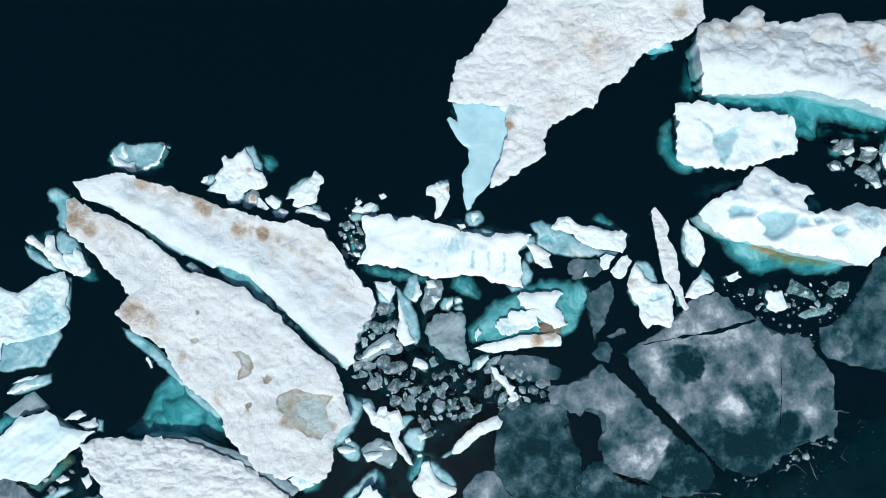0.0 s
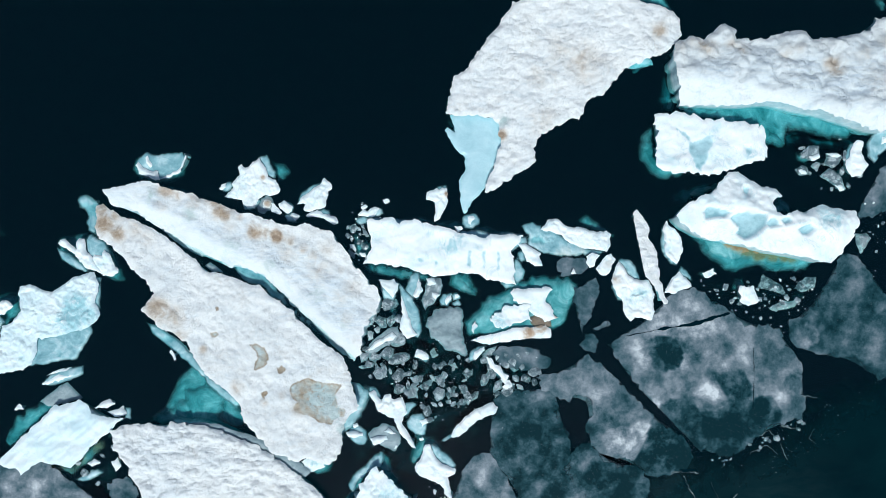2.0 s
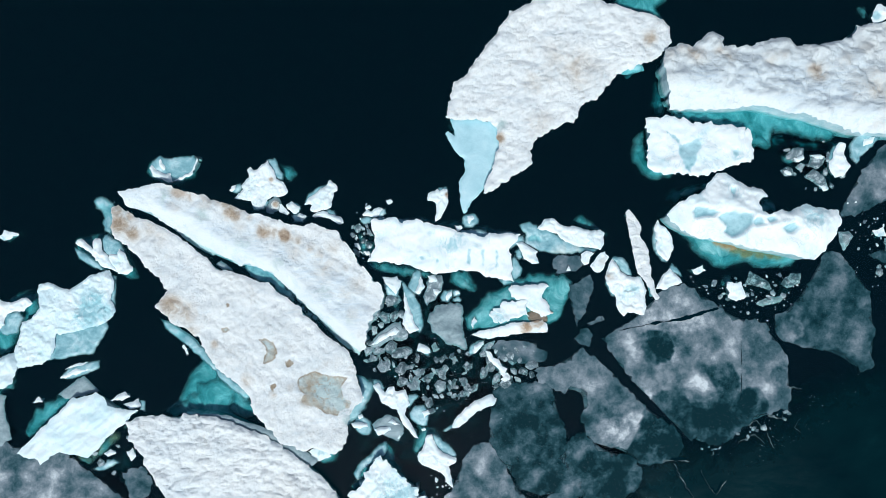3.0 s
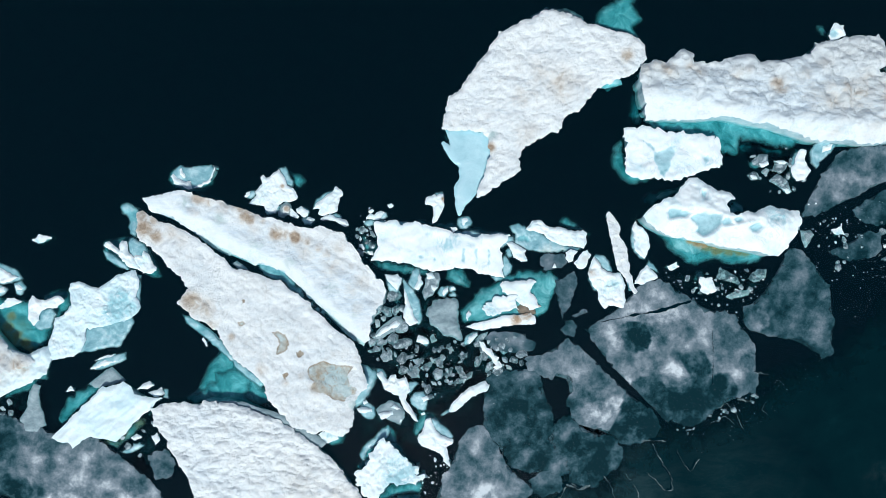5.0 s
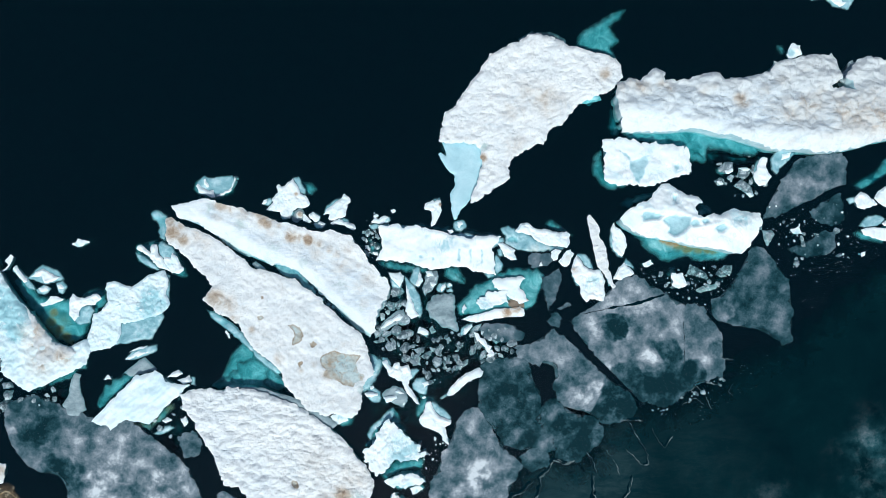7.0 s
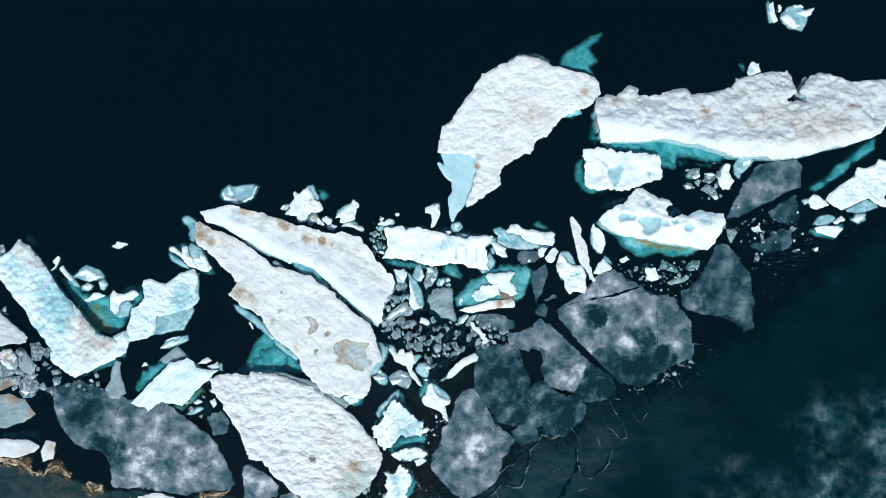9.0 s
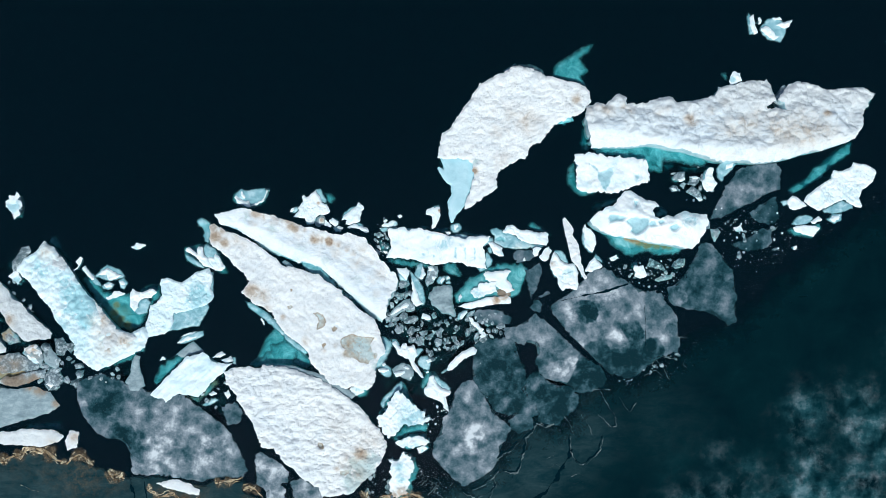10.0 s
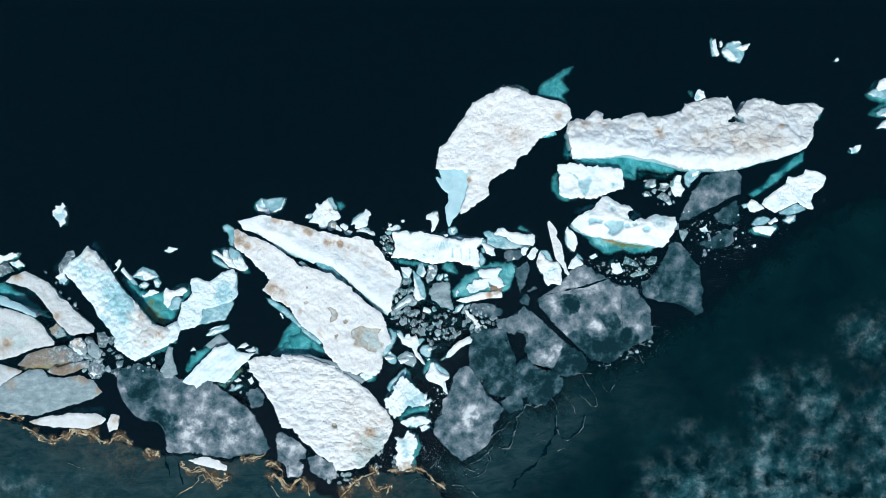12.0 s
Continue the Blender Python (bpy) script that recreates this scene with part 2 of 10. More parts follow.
def make_dark():
    s = Mat("dark_shore_ice", 0.6)
    s.b.inputs["Specular IOR Level"].default_value = 0.0
    big, streak = s.noise(0.22, 6, 0.62, 0.5), s.noise(0.7, 8, 0.7, 0.8, (0.6, 1.5, 1), -12)
    teal = s.ramp(big, (0.3, (0.0008, 0.010, 0.015)), (0.6, (0.0014, 0.0155, 0.0205)), (0.8, (0.003, 0.026, 0.032)))
    fibre = s.noise(2.2, 9, 0.75, 1.6, (0.5, 1.6, 1), -18, 6.0)
    slate = s.mix(s.level(streak, 0.40, 0.70), (0.006, 0.029, 0.037), (0.029, 0.060, 0.068))
    slate = s.mix(s.level(fibre, 0.52, 0.70, 0, 0.5), slate, (0.045, 0.085, 0.094))
    c = s.mix(s.attribute("melt"), teal, slate)
    pale = s.maths("MULTIPLY", s.attribute("pale"), s.level(s.noise(0.6, 7, 0.62, 0.3, shift=8.0), 0.36, 0.60))
    c = s.mix(pale, c, s.ramp(s.noise(0.7, 6, 0.62), (0.36, (0.003, 0.034, 0.044)), (0.5, (0.026, 0.092, 0.108)), (0.62, (0.13, 0.21, 0.235)), (0.74, (0.34, 0.38, 0.41))))
    dirt = s.maths("MULTIPLY", s.attribute("dirt"), s.level(s.noise(1.8, 9, 0.78, 0.8), 0.42, 0.68))
    c = s.mix(dirt, c, s.ramp(s.noise(5.0, 6, 0.7, shift=5.0), (0.3, (0.05, 0.036, 0.022)), (0.7, (0.24, 0.165, 0.095))))
    s.bump(s.noise(3.0, 7, 0.7), 0.35, 0.03)
    thin_edge(s)
    return s.colour(c)


def make_scum():
    s = Mat("tan_foam", 0.8)
    c = s.ramp(s.noise(3.0, 6, 0.75), (0.3, (0.34, 0.18, 0.07)), (0.48, (0.66, 0.48, 0.28)), (0.64, (0.92, 0.85, 0.70)))
    s.bump(s.noise(12.0, 4, 0.7), 0.8, 0.04)
    return s.colour(c)


def make_lace():
    """A thin film of dried foam and silt: brown and patchy, with pale threads drawn through it."""
    s = Mat("foam_film", 0.85)
    t, out = s.t, s.t.nodes["Material Output"]
    near = [s.maths("ABSOLUTE", s.maths("SUBTRACT", s.noise(k, d, 0.6, 0.5, shift=h), 0.5), 0.0) for k, d, h in ((1.1, 4, 2.0), (2.3, 4, 9.0))]
    thread = s.maths("MAXIMUM", s.level(near[0], 0.004, 0.03, 1, 0), s.level(near[1], 0.003, 0.02, 0.7, 0))
    thread = s.maths("MULTIPLY", thread, s.level(s.noise(1.2, 4, 0.6, shift=30.0), 0.44, 0.6))
    c = s.ramp(s.noise(1.7, 8, 0.75, 0.4, shift=4.0), (0.34, (0.05, 0.035, 0.02)), (0.5, (0.17, 0.11, 0.06)), (0.68, (0.46, 0.31, 0.17)))
    c = s.mix(thread, c, (0.90, 0.78, 0.56))
    film = s.maths("MULTIPLY", s.level(s.noise(2.0, 9, 0.75, 0.6, shift=16.0), 0.32, 0.64, 0.0, 0.8), s.level(s.attribute("inner"), 0.0, 1.0))
    v = s.maths("MAXIMUM", film, s.maths("MULTIPLY", thread, s.level(s.attribute("inner"), 0.1, 0.6)))
    clear, mixer = t.nodes.new("ShaderNodeBsdfTransparent"), t.nodes.new("ShaderNodeMixShader")
    t.links.new(v, mixer.inputs[0])
    t.links.new(clear.outputs[0], mixer.inputs[1])
    t.links.new(s.b.outputs[0], mixer.inputs[2])
    t.links.new(mixer.outputs[0], out.inputs["Surface"])
    s.bump(s.noise(12.0, 4, 0.7), 0.6, 0.03)
    return s.colour(c)


def make_frost():
    s = Mat("frost_rim", 0.7)
    return s.colour(s.ramp(s.noise(4.0, 6, 0.75), (0.36, (0.015, 0.04, 0.048)), (0.52, (0.08, 0.12, 0.13)), (0.68, (0.42, 0.45, 0.43))))


def make_deep():
    s = Mat("deep_water", 0.9)
    s.b.inputs["Specular IOR Level"].default_value = 0.0
    return s.colour(s.ramp(s.noise(0.05, 4), (0.3, (0.0006, 0.0098, 0.0160)), (0.7, (0.001, 0.0130, 0.0195))))


def make_water(name, tint, gloss):
    s = Mat(name)
    t, out = s.t, s.t.nodes["Material Output"]
    clear = t.nodes.new("ShaderNodeBsdfTransparent")
    clear.inputs["Color"].default_value = (*tint, 1.0)
    last = clear.outputs[0]
    if gloss:
        shine, fresnel, mixer = t.nodes.new("ShaderNodeBsdfGlossy"), t.nodes.new("ShaderNodeFresnel"), t.nodes.new("ShaderNodeMixShader")
        shine.inputs["Roughness"].default_value, fresnel.inputs["IOR"].default_value = 0.02, 1.33
        bump = t.nodes.new("ShaderNodeBump")
        bump.inputs["Strength"].default_value, bump.inputs["Distance"].default_value = 0.04, 0.04
        t.links.new(s.noise(1.4, 3), bump.inputs["Height"])
        t.links.new(bump.outputs[0], shine.inputs["Normal"])
        t.links.new(fresnel.outputs[0], mixer.inputs[0])
        t.links.new(last, mixer.inputs[1])
        t.links.new(shine.outputs[0], mixer.inputs[2])
        last = mixer.outputs[0]
    t.nodes.remove(s.b)
    t.links.new(last, out.inputs["Surface"])
    return s.m


SNOW, ICE, BLUE, SUNKEN, GREY = make_snow(), make_ice(), make_blue(), make_sunken(), make_grey()
WET, PEBBLED = make_wet(), make_pebbled()
SMOOTH, DROWNED, LACE, SIDE = make_smooth(), make_drowned(), make_lace(), make_side()
CHUNK, DARK, SCUM, FROST, DEEP = make_chunk(), make_dark(), make_scum(), make_frost(), make_deep()
SHALLOW = make_water("water_shallow", (0.66, 0.89, 0.90), False)
SURFACE, LAYER = make_water("water_surface", (0.80, 0.955, 0.965), True), make_water("water_depth", (0.34, 0.66, 0.69), False)


# ---- builders ----
def mesh_of(name, verts, faces, material, smooth=True, fields=None):
    me = bpy.data.meshes.new(name)
    me.from_pydata([tuple(v) for v in verts], [], faces)
    me.materials.append(material)
    for key, values in (fields or {}).items():
        me.attributes.new(key, "FLOAT", "POINT").data.foreach_set("value", np.asarray(values, dtype=np.float32))
    if smooth:
        me.polygons.foreach_set("use_smooth", [True] * len(me.polygons))
    me.update()
    return me


def part(name, me, parent, label=""):
    ob = new(name, me)
    ob.parent = parent
    return tagged(ob, label)


def thing(name, label, category, outline, group=""):
    """An Empty at the foot of a thing; its parts are built round it."""
    ob = new(name)
    ob.empty_display_size = 0.2
    xs, ys = [p[0] for p in outline], [p[1] for p in outline]
    ob.location = ((min(xs) + max(xs)) / 2, (min(ys) + max(ys)) / 2, 0)
    return tagged(ob, label, category, group)


def wobble(x, y, rough):
    """A broken edge: every place has its own small shift, so neighbours that touch still fit."""
    s = Vector((0, 0, 0))
    for scale, share in ((0.9, 0.4), (2.1, 0.65), (4.3, 0.6), (7.5, 0.36), (13.0, 0.26)):
        s += share * noise.noise_vector(Vector((x * scale, y * scale, 3.1 * scale)))
    for size, share in ((0.6, 0.5), (0.26, 0.32)):
        s += share * noise.noise_vector(noise.voronoi(Vector((x / size, y / size, 1.7)))[1][0] * 5.3)
    return x + rough * s.x, y + rough * s.y


def ring_of(outline, cell, rough):
    pts, n = [], len(outline)
    for i in range(n):
        (ax, ay), (bx, by) = outline[i], outline[(i + 1) % n]
        k = max(1, int(math.hypot(bx - ax, by - ay) / cell))
        pts += [wobble(ax + (bx - ax) * j / k, ay + (by - ay) * j / k, rough) for j in range(k)]
    return np.array(pts)


def inside(px, py, ring):
    x0, y0 = ring[:, 0], ring[:, 1]
    x1, y1 = np.roll(x0, -1), np.roll(y0, -1)
    hits = np.zeros(len(px), dtype=int)
    for a, b, c, d in zip(x0, y0, x1, y1):
        if b != d:
            hits += ((b > py) != (d > py)) & (px < (c - a) * (py - b) / (d - b) + a)
    return hits % 2 == 1


def edge_distance(pts, ring):
    a = ring[None]
    ab = (np.roll(ring, -1, axis=0) - ring)[None]
    out = np.empty(len(pts))
    for i in range(0, len(pts), 2000):
        p = pts[i : i + 2000, None]
        t = np.clip(((p - a) * ab).sum(-1) / ((ab**2).sum(-1) + 1e-12), 0, 1)
        out[i : i + 2000] = np.sqrt((((a + t[..., None] * ab) - p) ** 2).sum(-1)).min(1)
    return out


def spots(pts, blobs):
    """The strength round each blob (x, y, radius, strength)."""
    v = np.zeros(len(pts))
    for x, y, r, *more in blobs:
        d = np.hypot(pts[:, 0] - x, pts[:, 1] - y) / r
        s = np.exp(-(d**2) * 0.8) * (more[0] if more else 1.0)
        v = np.where(np.abs(s) > np.abs(v), s, v)
    return v


def pools(pts, shapes, width=0.2):
    """0 outside, 1 well inside the given outlines."""
    v = np.zeros(len(pts))
    for shape in shapes:
        ring = np.array([wobble(x, y, 0.12) for x, y in ring_of(shape, 0.12, 0.0)])
        d = edge_distance(pts[:, :2], ring)
        v = np.maximum(v, np.clip(0.5 + np.where(inside(pts[:, 0], pts[:, 1], ring), d, -d) / width, 0, 1))
    return v


def cups(x, y, size, shift):
    return noise.voronoi(Vector((x / size, y / size, shift)))[0][0]


def facets(x, y, size, shift):
    """Fracture planes: cells that tilt and step each their own way."""
    n = noise.voronoi(Vector((x / size, y / size, shift)))[1][0]
    v = noise.noise_vector(n * 7.3)
    return v.x * (x / size - n.x) + v.y * (y / size - n.y) + 0.5 * v.z


def surface(outline, z, slope=(0, 0), cell=0.13, rough=0.1, relief=0.05, cup=0.0, cup_size=0.55, edge=0.08, edge_width=0.2, shift=0.0, grain=1.0, facet=0.0, facet_size=0.6, dome=0.0, dome_size=0.6, ridge=()):
    """The upper face of a piece of ice: vertices, triangles and the loose border in order."""
    ring = ring_of(outline, cell, rough)
    lo, hi = ring.min(0), ring.max(0)
    rows = []
    for j, y in enumerate(np.arange(lo[1], hi[1], cell * 0.9)):
        xs = np.arange(lo[0] + (j % 2) * cell / 2, hi[0], cell)
        rows.append(np.stack([xs, np.full(len(xs), y)], 1))
    grid = np.concatenate(rows)
    grid = grid[inside(grid[:, 0], grid[:, 1], ring)]
    if len(grid):
        grid = grid[edge_distance(grid, ring) > cell * 0.55]
    flat = np.concatenate([ring, grid])
    co, _, faces, *_ = geometry.delaunay_2d_cdt([Vector(p) for p in flat], [], [list(range(len(ring)))], 1, 1e-5)
    pts = np.array([tuple(p) for p in co])
    middle = np.mean(outline, axis=0)
    d = edge_distance(pts, ring)
    zs = z + (pts - middle) @ np.array(slope)
    zs -= edge * np.clip(1 - d / edge_width, 0, 1) ** 2
    for i, (x, y) in enumerate(pts):
        h = relief * (noise.fractal(Vector((x * 0.8 * grain, y * 0.8 * grain, shift)), 0.9, 2.0, 5))
        if cup:
            h += cup * (cups(x, y, cup_size, shift) + 0.5 * cups(x, y, cup_size * 0.45, shift + 5) - 0.7)
        if dome:
            wx, wy = wobble(x, y, 0.14)
            h += dome * (0.9 - cups(wx, wy, dome_size, shift) ** 2 - 0.45 * cups(wx, wy, dome_size * 0.42, shift + 3) ** 2)
        for turn, height, length, gap in ridge:
            u, v = x * math.cos(turn) + y * math.sin(turn), y * math.cos(turn) - x * math.sin(turn)
            h += height * noise.fractal(Vector((u / length, v / gap, shift + gap)), 0.7, 2.2, 3)
        if facet:
            wx, wy = wobble(x, y, 0.15)
            h += facet * (facets(wx, wy, facet_size, shift) + 0.45 * facets(wx, wy, facet_size * 0.4, shift + 9))
        zs[i] += h * min(1.0, 0.25 + d[i] / 0.3)
    faces = [f if (pts[f[1], 0] - pts[f[0], 0]) * (pts[f[2], 1] - pts[f[0], 1]) > (pts[f[1], 1] - pts[f[0], 1]) * (pts[f[2], 0] - pts[f[0], 0]) else f[::-1] for f in faces]
    return np.column_stack([pts, zs]), faces, d


def skirt(verts, faces, foot, flare, shift=0.0, undercut=0.0):
    """The broken side below the border of a surface, down to foot, wider by flare there; the shaded sides are hollowed by undercut."""
    follow, owned = {}, set()
    for f in faces:
        for a, b in zip(f, [*f[1:], f[0]]):
            owned.add((a, b))
    for a, b in owned:
        if (b, a) not in owned:
            follow[a] = b
    before = {b: a for a, b in follow.items()}
    names, out_v, out_f = {}, [], []
    levels = (0.0, 0.3, 0.62, 1.0)
    for a in follow:
        p, q, r = verts[before.get(a, a)], verts[a], verts[follow[a]]
        side = Vector((r[1] - p[1], p[0] - r[0], 0))
        side = side.normalized() if side.length > 1e-9 else Vector((0, 0, 0))
        fore, back, mean, count = a, a, np.array(q), 1
        for _ in range(6):
            fore, back = follow.get(fore, fore), before.get(back, back)
            mean, count = mean + verts[fore] + verts[back], count + 2
        mean = mean / count
        names[a] = len(out_v)
        for k, s in enumerate(levels):
            wave = noise.noise(Vector((q[0] * 2.2, q[1] * 2.2, s * 2 + shift))) * 0.03 if k else 0.0
            lee = min(1.0, max(0.0, 0.4 + 2.0 * side.y)) if flare > 0 else 1.0
            o, u = (1 - lee) * flare * s**1.5 + lee * min(flare, -undercut) * s**0.6 + wave, min(1.0, 1.6 * s)
            out_v.append((q[0] + (mean[0] - q[0]) * u + side.x * o, q[1] + (mean[1] - q[1]) * u + side.y * o, q[2] + (min(foot, q[2] - 0.05) - q[2]) * s))
    n = len(levels)
    for a, b in follow.items():
        if b in names:
            for k in range(n - 1):
                i, j = names[a] + k, names[b] + k
                out_f.append((i, i + 1, j + 1, j))
    return out_v, out_f


SHIFT = [0.0]


def block(parent, outline, z=0.4, slope=(0, 0), top=None, side=None, foot=-0.35, flare=-0.03, dirt=(), melt=(), pale=(), holes=(), sink=0.05, dull=0.0, names=("snow_top", "ice_side"), label="", soft_edge=0.6, bend=(), steep=0.0, cold=(), lump=0.0, **shape):
    """A plate of ice under parent: its upper face and its side; past the line bend it falls away as a steep face."""
    SHIFT[0] += 1.7
    verts, faces, d = surface(outline, z, slope, shift=SHIFT[0], **shape)
    past = np.zeros(len(verts))
    if len(bend):
        line = np.array(bend)
        past = np.array([np.interp(x, line[:, 0], line[:, 1]) - y + 0.25 * noise.noise(Vector((x * 0.9, y * 0.9, 4))) for x, y in verts[:, :2]])
        past = (np.sqrt(past**2 + 0.03) + past) / 2
        calm = np.clip(past / 0.5, 0, 0.75)
        level = z + (verts[:, :2] - np.mean(outline, axis=0)) @ np.array(slope)
        verts[:, 2] += calm * (level - verts[:, 2]) - steep * past
        # the painted grey stops at the bend, so the sun-facing side stays pale
        dull = dull * np.clip(1.15 - past / 0.35, 0, 1)
    hole = pools(verts, holes)
    verts[:, 2] -= sink * hole
    # the last-but-two field whitens the face past bend, sunlight put into colour
    fields = {"hole": hole, "dull": np.zeros(len(verts)) + dull, "dirt": spots(verts, dirt), "melt": spots(verts, melt), "pale": spots(verts, pale), "cold": spots(verts, cold), "sunlit": np.clip(past / 0.5, 0, 1), "lump": np.zeros(len(verts)) + lump, "inner": np.clip(d / soft_edge, 0, 1)}
    span = min(np.ptp(np.array(outline), axis=0))
    sv, sf = skirt(verts, faces, foot, flare, SHIFT[0], 0.22 * min(1.0, span / 2) if z - foot > 0.3 else 0.0)
    home = np.array(parent.location)
    upper = part(names[0], mesh_of(names[0], verts - home, faces, top or SNOW, True, fields), parent, label)
    part(names[1], mesh_of(names[1], np.array(sv) - home, sf, side or SIDE, True, {"inner": [0.0 if side in (GREY, DARK, WET) else 0.7] * len(sv)}), parent if names[1] == "ice_side" else upper)
    return upper


def ledge(parent, outline, z=-0.3, slope=(0, 0), dirt=(), name="sunken_ledge", label="", fall=0.25, width=0.5, relief=0.12, material=None, foot=-1.6, rough=0.2, melted=0.45):
    """A foot of the ice that goes on under water, worn round."""
    SHIFT[0] += 1.7
    verts, faces, d = surface(outline, z, slope, cell=0.17, rough=rough, relief=relief, edge=fall, edge_width=width, shift=SHIFT[0])
    sv, sf = skirt(verts, faces, foot, 0.1, SHIFT[0])
    n = len(verts)
    inner = np.concatenate([np.clip(d / melted, 0, 1), np.zeros(len(sv))])
    verts, faces = np.concatenate([verts, np.array(sv)]), [*faces, *(tuple(i + n for i in f) for f in sf)]
    return part(name, mesh_of(name, verts - np.array(parent.location), faces, material or SUNKEN, True, {"dirt": spots(verts, dirt), "inner": inner}), parent, label)


def floating(name, label, category, outline, group="", **kw):
    ob = thing(name, label, category, outline, group)
    block(ob, outline, **kw)
    return ob


def chunk(label, white=(), body=(), under=(), z=0.3, name="ice_chunk", top=None, wet=None, dirt=(), melt=(), deep=-0.3):
    """A broken piece: white dry caps on a body of clear ice that is awash, with teal ice below it."""
    ob = thing(name, label, "ice chunk", [p for o in (*white, *body) for p in o])
    for o in under:
        ledge(ob, o, z=deep, rough=0.08, relief=0.1)
    for o in body:
        block(ob, o, z=0.05, top=wet or WET, side=wet or WET, names=("wet_ice", "wet_side"), relief=0.06, facet=0.06, facet_size=0.5, cell=0.09, rough=0.09, soft_edge=0.22, dirt=dirt, foot=-0.3)
    for o in white:
        block(ob, o, z=min(z, 0.2) if body else z, top=top or ICE, names=("ice_top", "ice_side"), relief=0.07, facet=0.16, facet_size=0.5, cell=0.065, rough=0.085, edge=0.1 if body else 0.05, edge_width=0.16, dirt=dirt, melt=melt)
    return ob


def flat_mesh(name, size, z, material):
    s = size / 2
    return mesh_of(name, [(-s, -s, z), (s, -s, z), (s, s, z), (-s, s, z)], [(0, 1, 2, 3)], material, False)


def strand(line, width, height, material, name, parent, wander=0.32, step=0.07, base=0.012, ply=1, spread=0.0, label=""):
    """Thin wandering ridges of foam or frost along a line on the ice, ply of them side by side."""
    rng, verts, faces, inner = random.Random(int(line[0][0] * 97)), [], [], []
    for strip in range(ply):
        SHIFT[0] += 1.7
        ox, oy, pts = rng.uniform(-spread, spread), rng.uniform(-spread, spread), []
        for (ax, ay), (bx, by) in zip(line, line[1:]):
            k = max(1, int(math.hypot(bx - ax, by - ay) / step))
            pts += [(ax + (bx - ax) * j / k, ay + (by - ay) * j / k) for j in range(k)]
        if strip:
            first = rng.randrange(0, max(1, len(pts) // 2))
            pts = pts[first : first + max(8, int(len(pts) * rng.uniform(0.25, 0.6)))]
        bend = wander * (1 + 0.2 * strip)
        pts = [(a - 7 * strip, b) for a, b in (wobble(x + ox * bool(strip) + 7 * strip, y + oy * bool(strip), bend) for x, y in pts)]
        for i, (x, y) in enumerate(pts):
            (px, py), (qx, qy) = pts[max(0, i - 1)], pts[min(len(pts) - 1, i + 1)]
            l = math.hypot(qx - px, qy - py) or 1
            nx, ny = (py - qy) / l, (qx - px) / l
            w = width * max(0.1, 0.55 + 1.3 * noise.noise(Vector((x * 1.7, y * 1.7, SHIFT[0])))) * (0.4 if i in (0, len(pts) - 1) else 1) * (0.6 if strip else 1)
            b = len(verts)
            inner += [0.0, 0.8, 0.8, 0.0]
            for s, h in ((-1, 0), (-0.45, 1), (0.45, 1), (1, 0)):
                verts.append((x + nx * w * s, y + ny * w * s, base + height * h * (0.7 + 0.6 * noise.noise(Vector((x * 4, y * 4, s))))))
            if i:
                faces += [(b - 4 + k, b - 3 + k, b + 1 + k, b + k) for k in range(3)]
    return part(name, mesh_of(name, np.array(verts) - np.array(parent.location), faces, material, True, {"inner": inner}), parent, label)


def lump_mesh(name, size, flat, seed, material, corners=8, rough=0.11):
    """One small broken piece about size metres across, its foot under water."""
    rng = random.Random(seed)
    turn, squash = rng.random() * 6.28, rng.uniform(0.5, 0.9)
    out = []
    for i in range(corners):
        a = turn + 6.283 * (i + 0.6 * (rng.random() - 0.5)) / corners
        r = size / 2 * (0.68 + 0.42 * rng.random())
        out.append((r * math.cos(a), r * math.sin(a) * squash))
    verts, faces, _ = surface(out, flat, (rng.uniform(-0.25, 0.25), rng.uniform(-0.25, 0.25)), cell=size / 7, rough=rough * size, relief=0.16 * size, edge=0.3 * size, edge_width=0.5 * size, shift=seed * 3.3, grain=2.2 / size, facet=0.07 * size, facet_size=0.3 * size)
    sv, sf = skirt(verts, faces, -0.3 * size, 0.04, seed)
    n = len(verts)
    return mesh_of(name, np.concatenate([verts, np.array(sv)]), [*faces, *(tuple(i + n for i in f) for f in sf)], material)


def scatter(name, label, area, count, sizes, meshes, seed, group="ice rubble", z=(0.0, 0.05), gap=0.62, joined=False):
    """Loose pieces strewn over an area, none on top of another."""
    rng, ring, placed, verts, faces = random.Random(seed), np.array(area), [], [], []
    lo, hi = ring.min(0), ring.max(0)
    for _ in range(count * 12):
        if len(placed) >= count:
            break
        x, y, s = rng.uniform(lo[0], hi[0]), rng.uniform(lo[1], hi[1]), sizes[0] * (sizes[1] / sizes[0]) ** (rng.random() ** 1.6)
        if not inside(np.array([x]), np.array([y]), ring)[0]:
            continue
        if any(math.hypot(x - a, y - b) < gap * (s + c) / 2 for a, b, c in placed):
            continue
        placed.append((x, y, s))
        me, m = rng.choice(meshes), pose(x, y, rng.uniform(*z), rng.uniform(-9, 9), rng.uniform(-9, 9), rng.uniform(0, 360)) @ Matrix.Diagonal((s, s, s, 1))
        if joined:
            n = len(verts)
            verts += [m @ v.co for v in me.vertices]
            faces += [tuple(n + k for k in p.vertices) for p in me.polygons]
        else:
            ob = tagged(new(name, me), label, "ice chunk", group)
            ob.matrix_world = m
    if joined:
        tagged(new(name, mesh_of(name, verts, faces, meshes[0].materials[0])), label, "brash ice", kind="stuff")


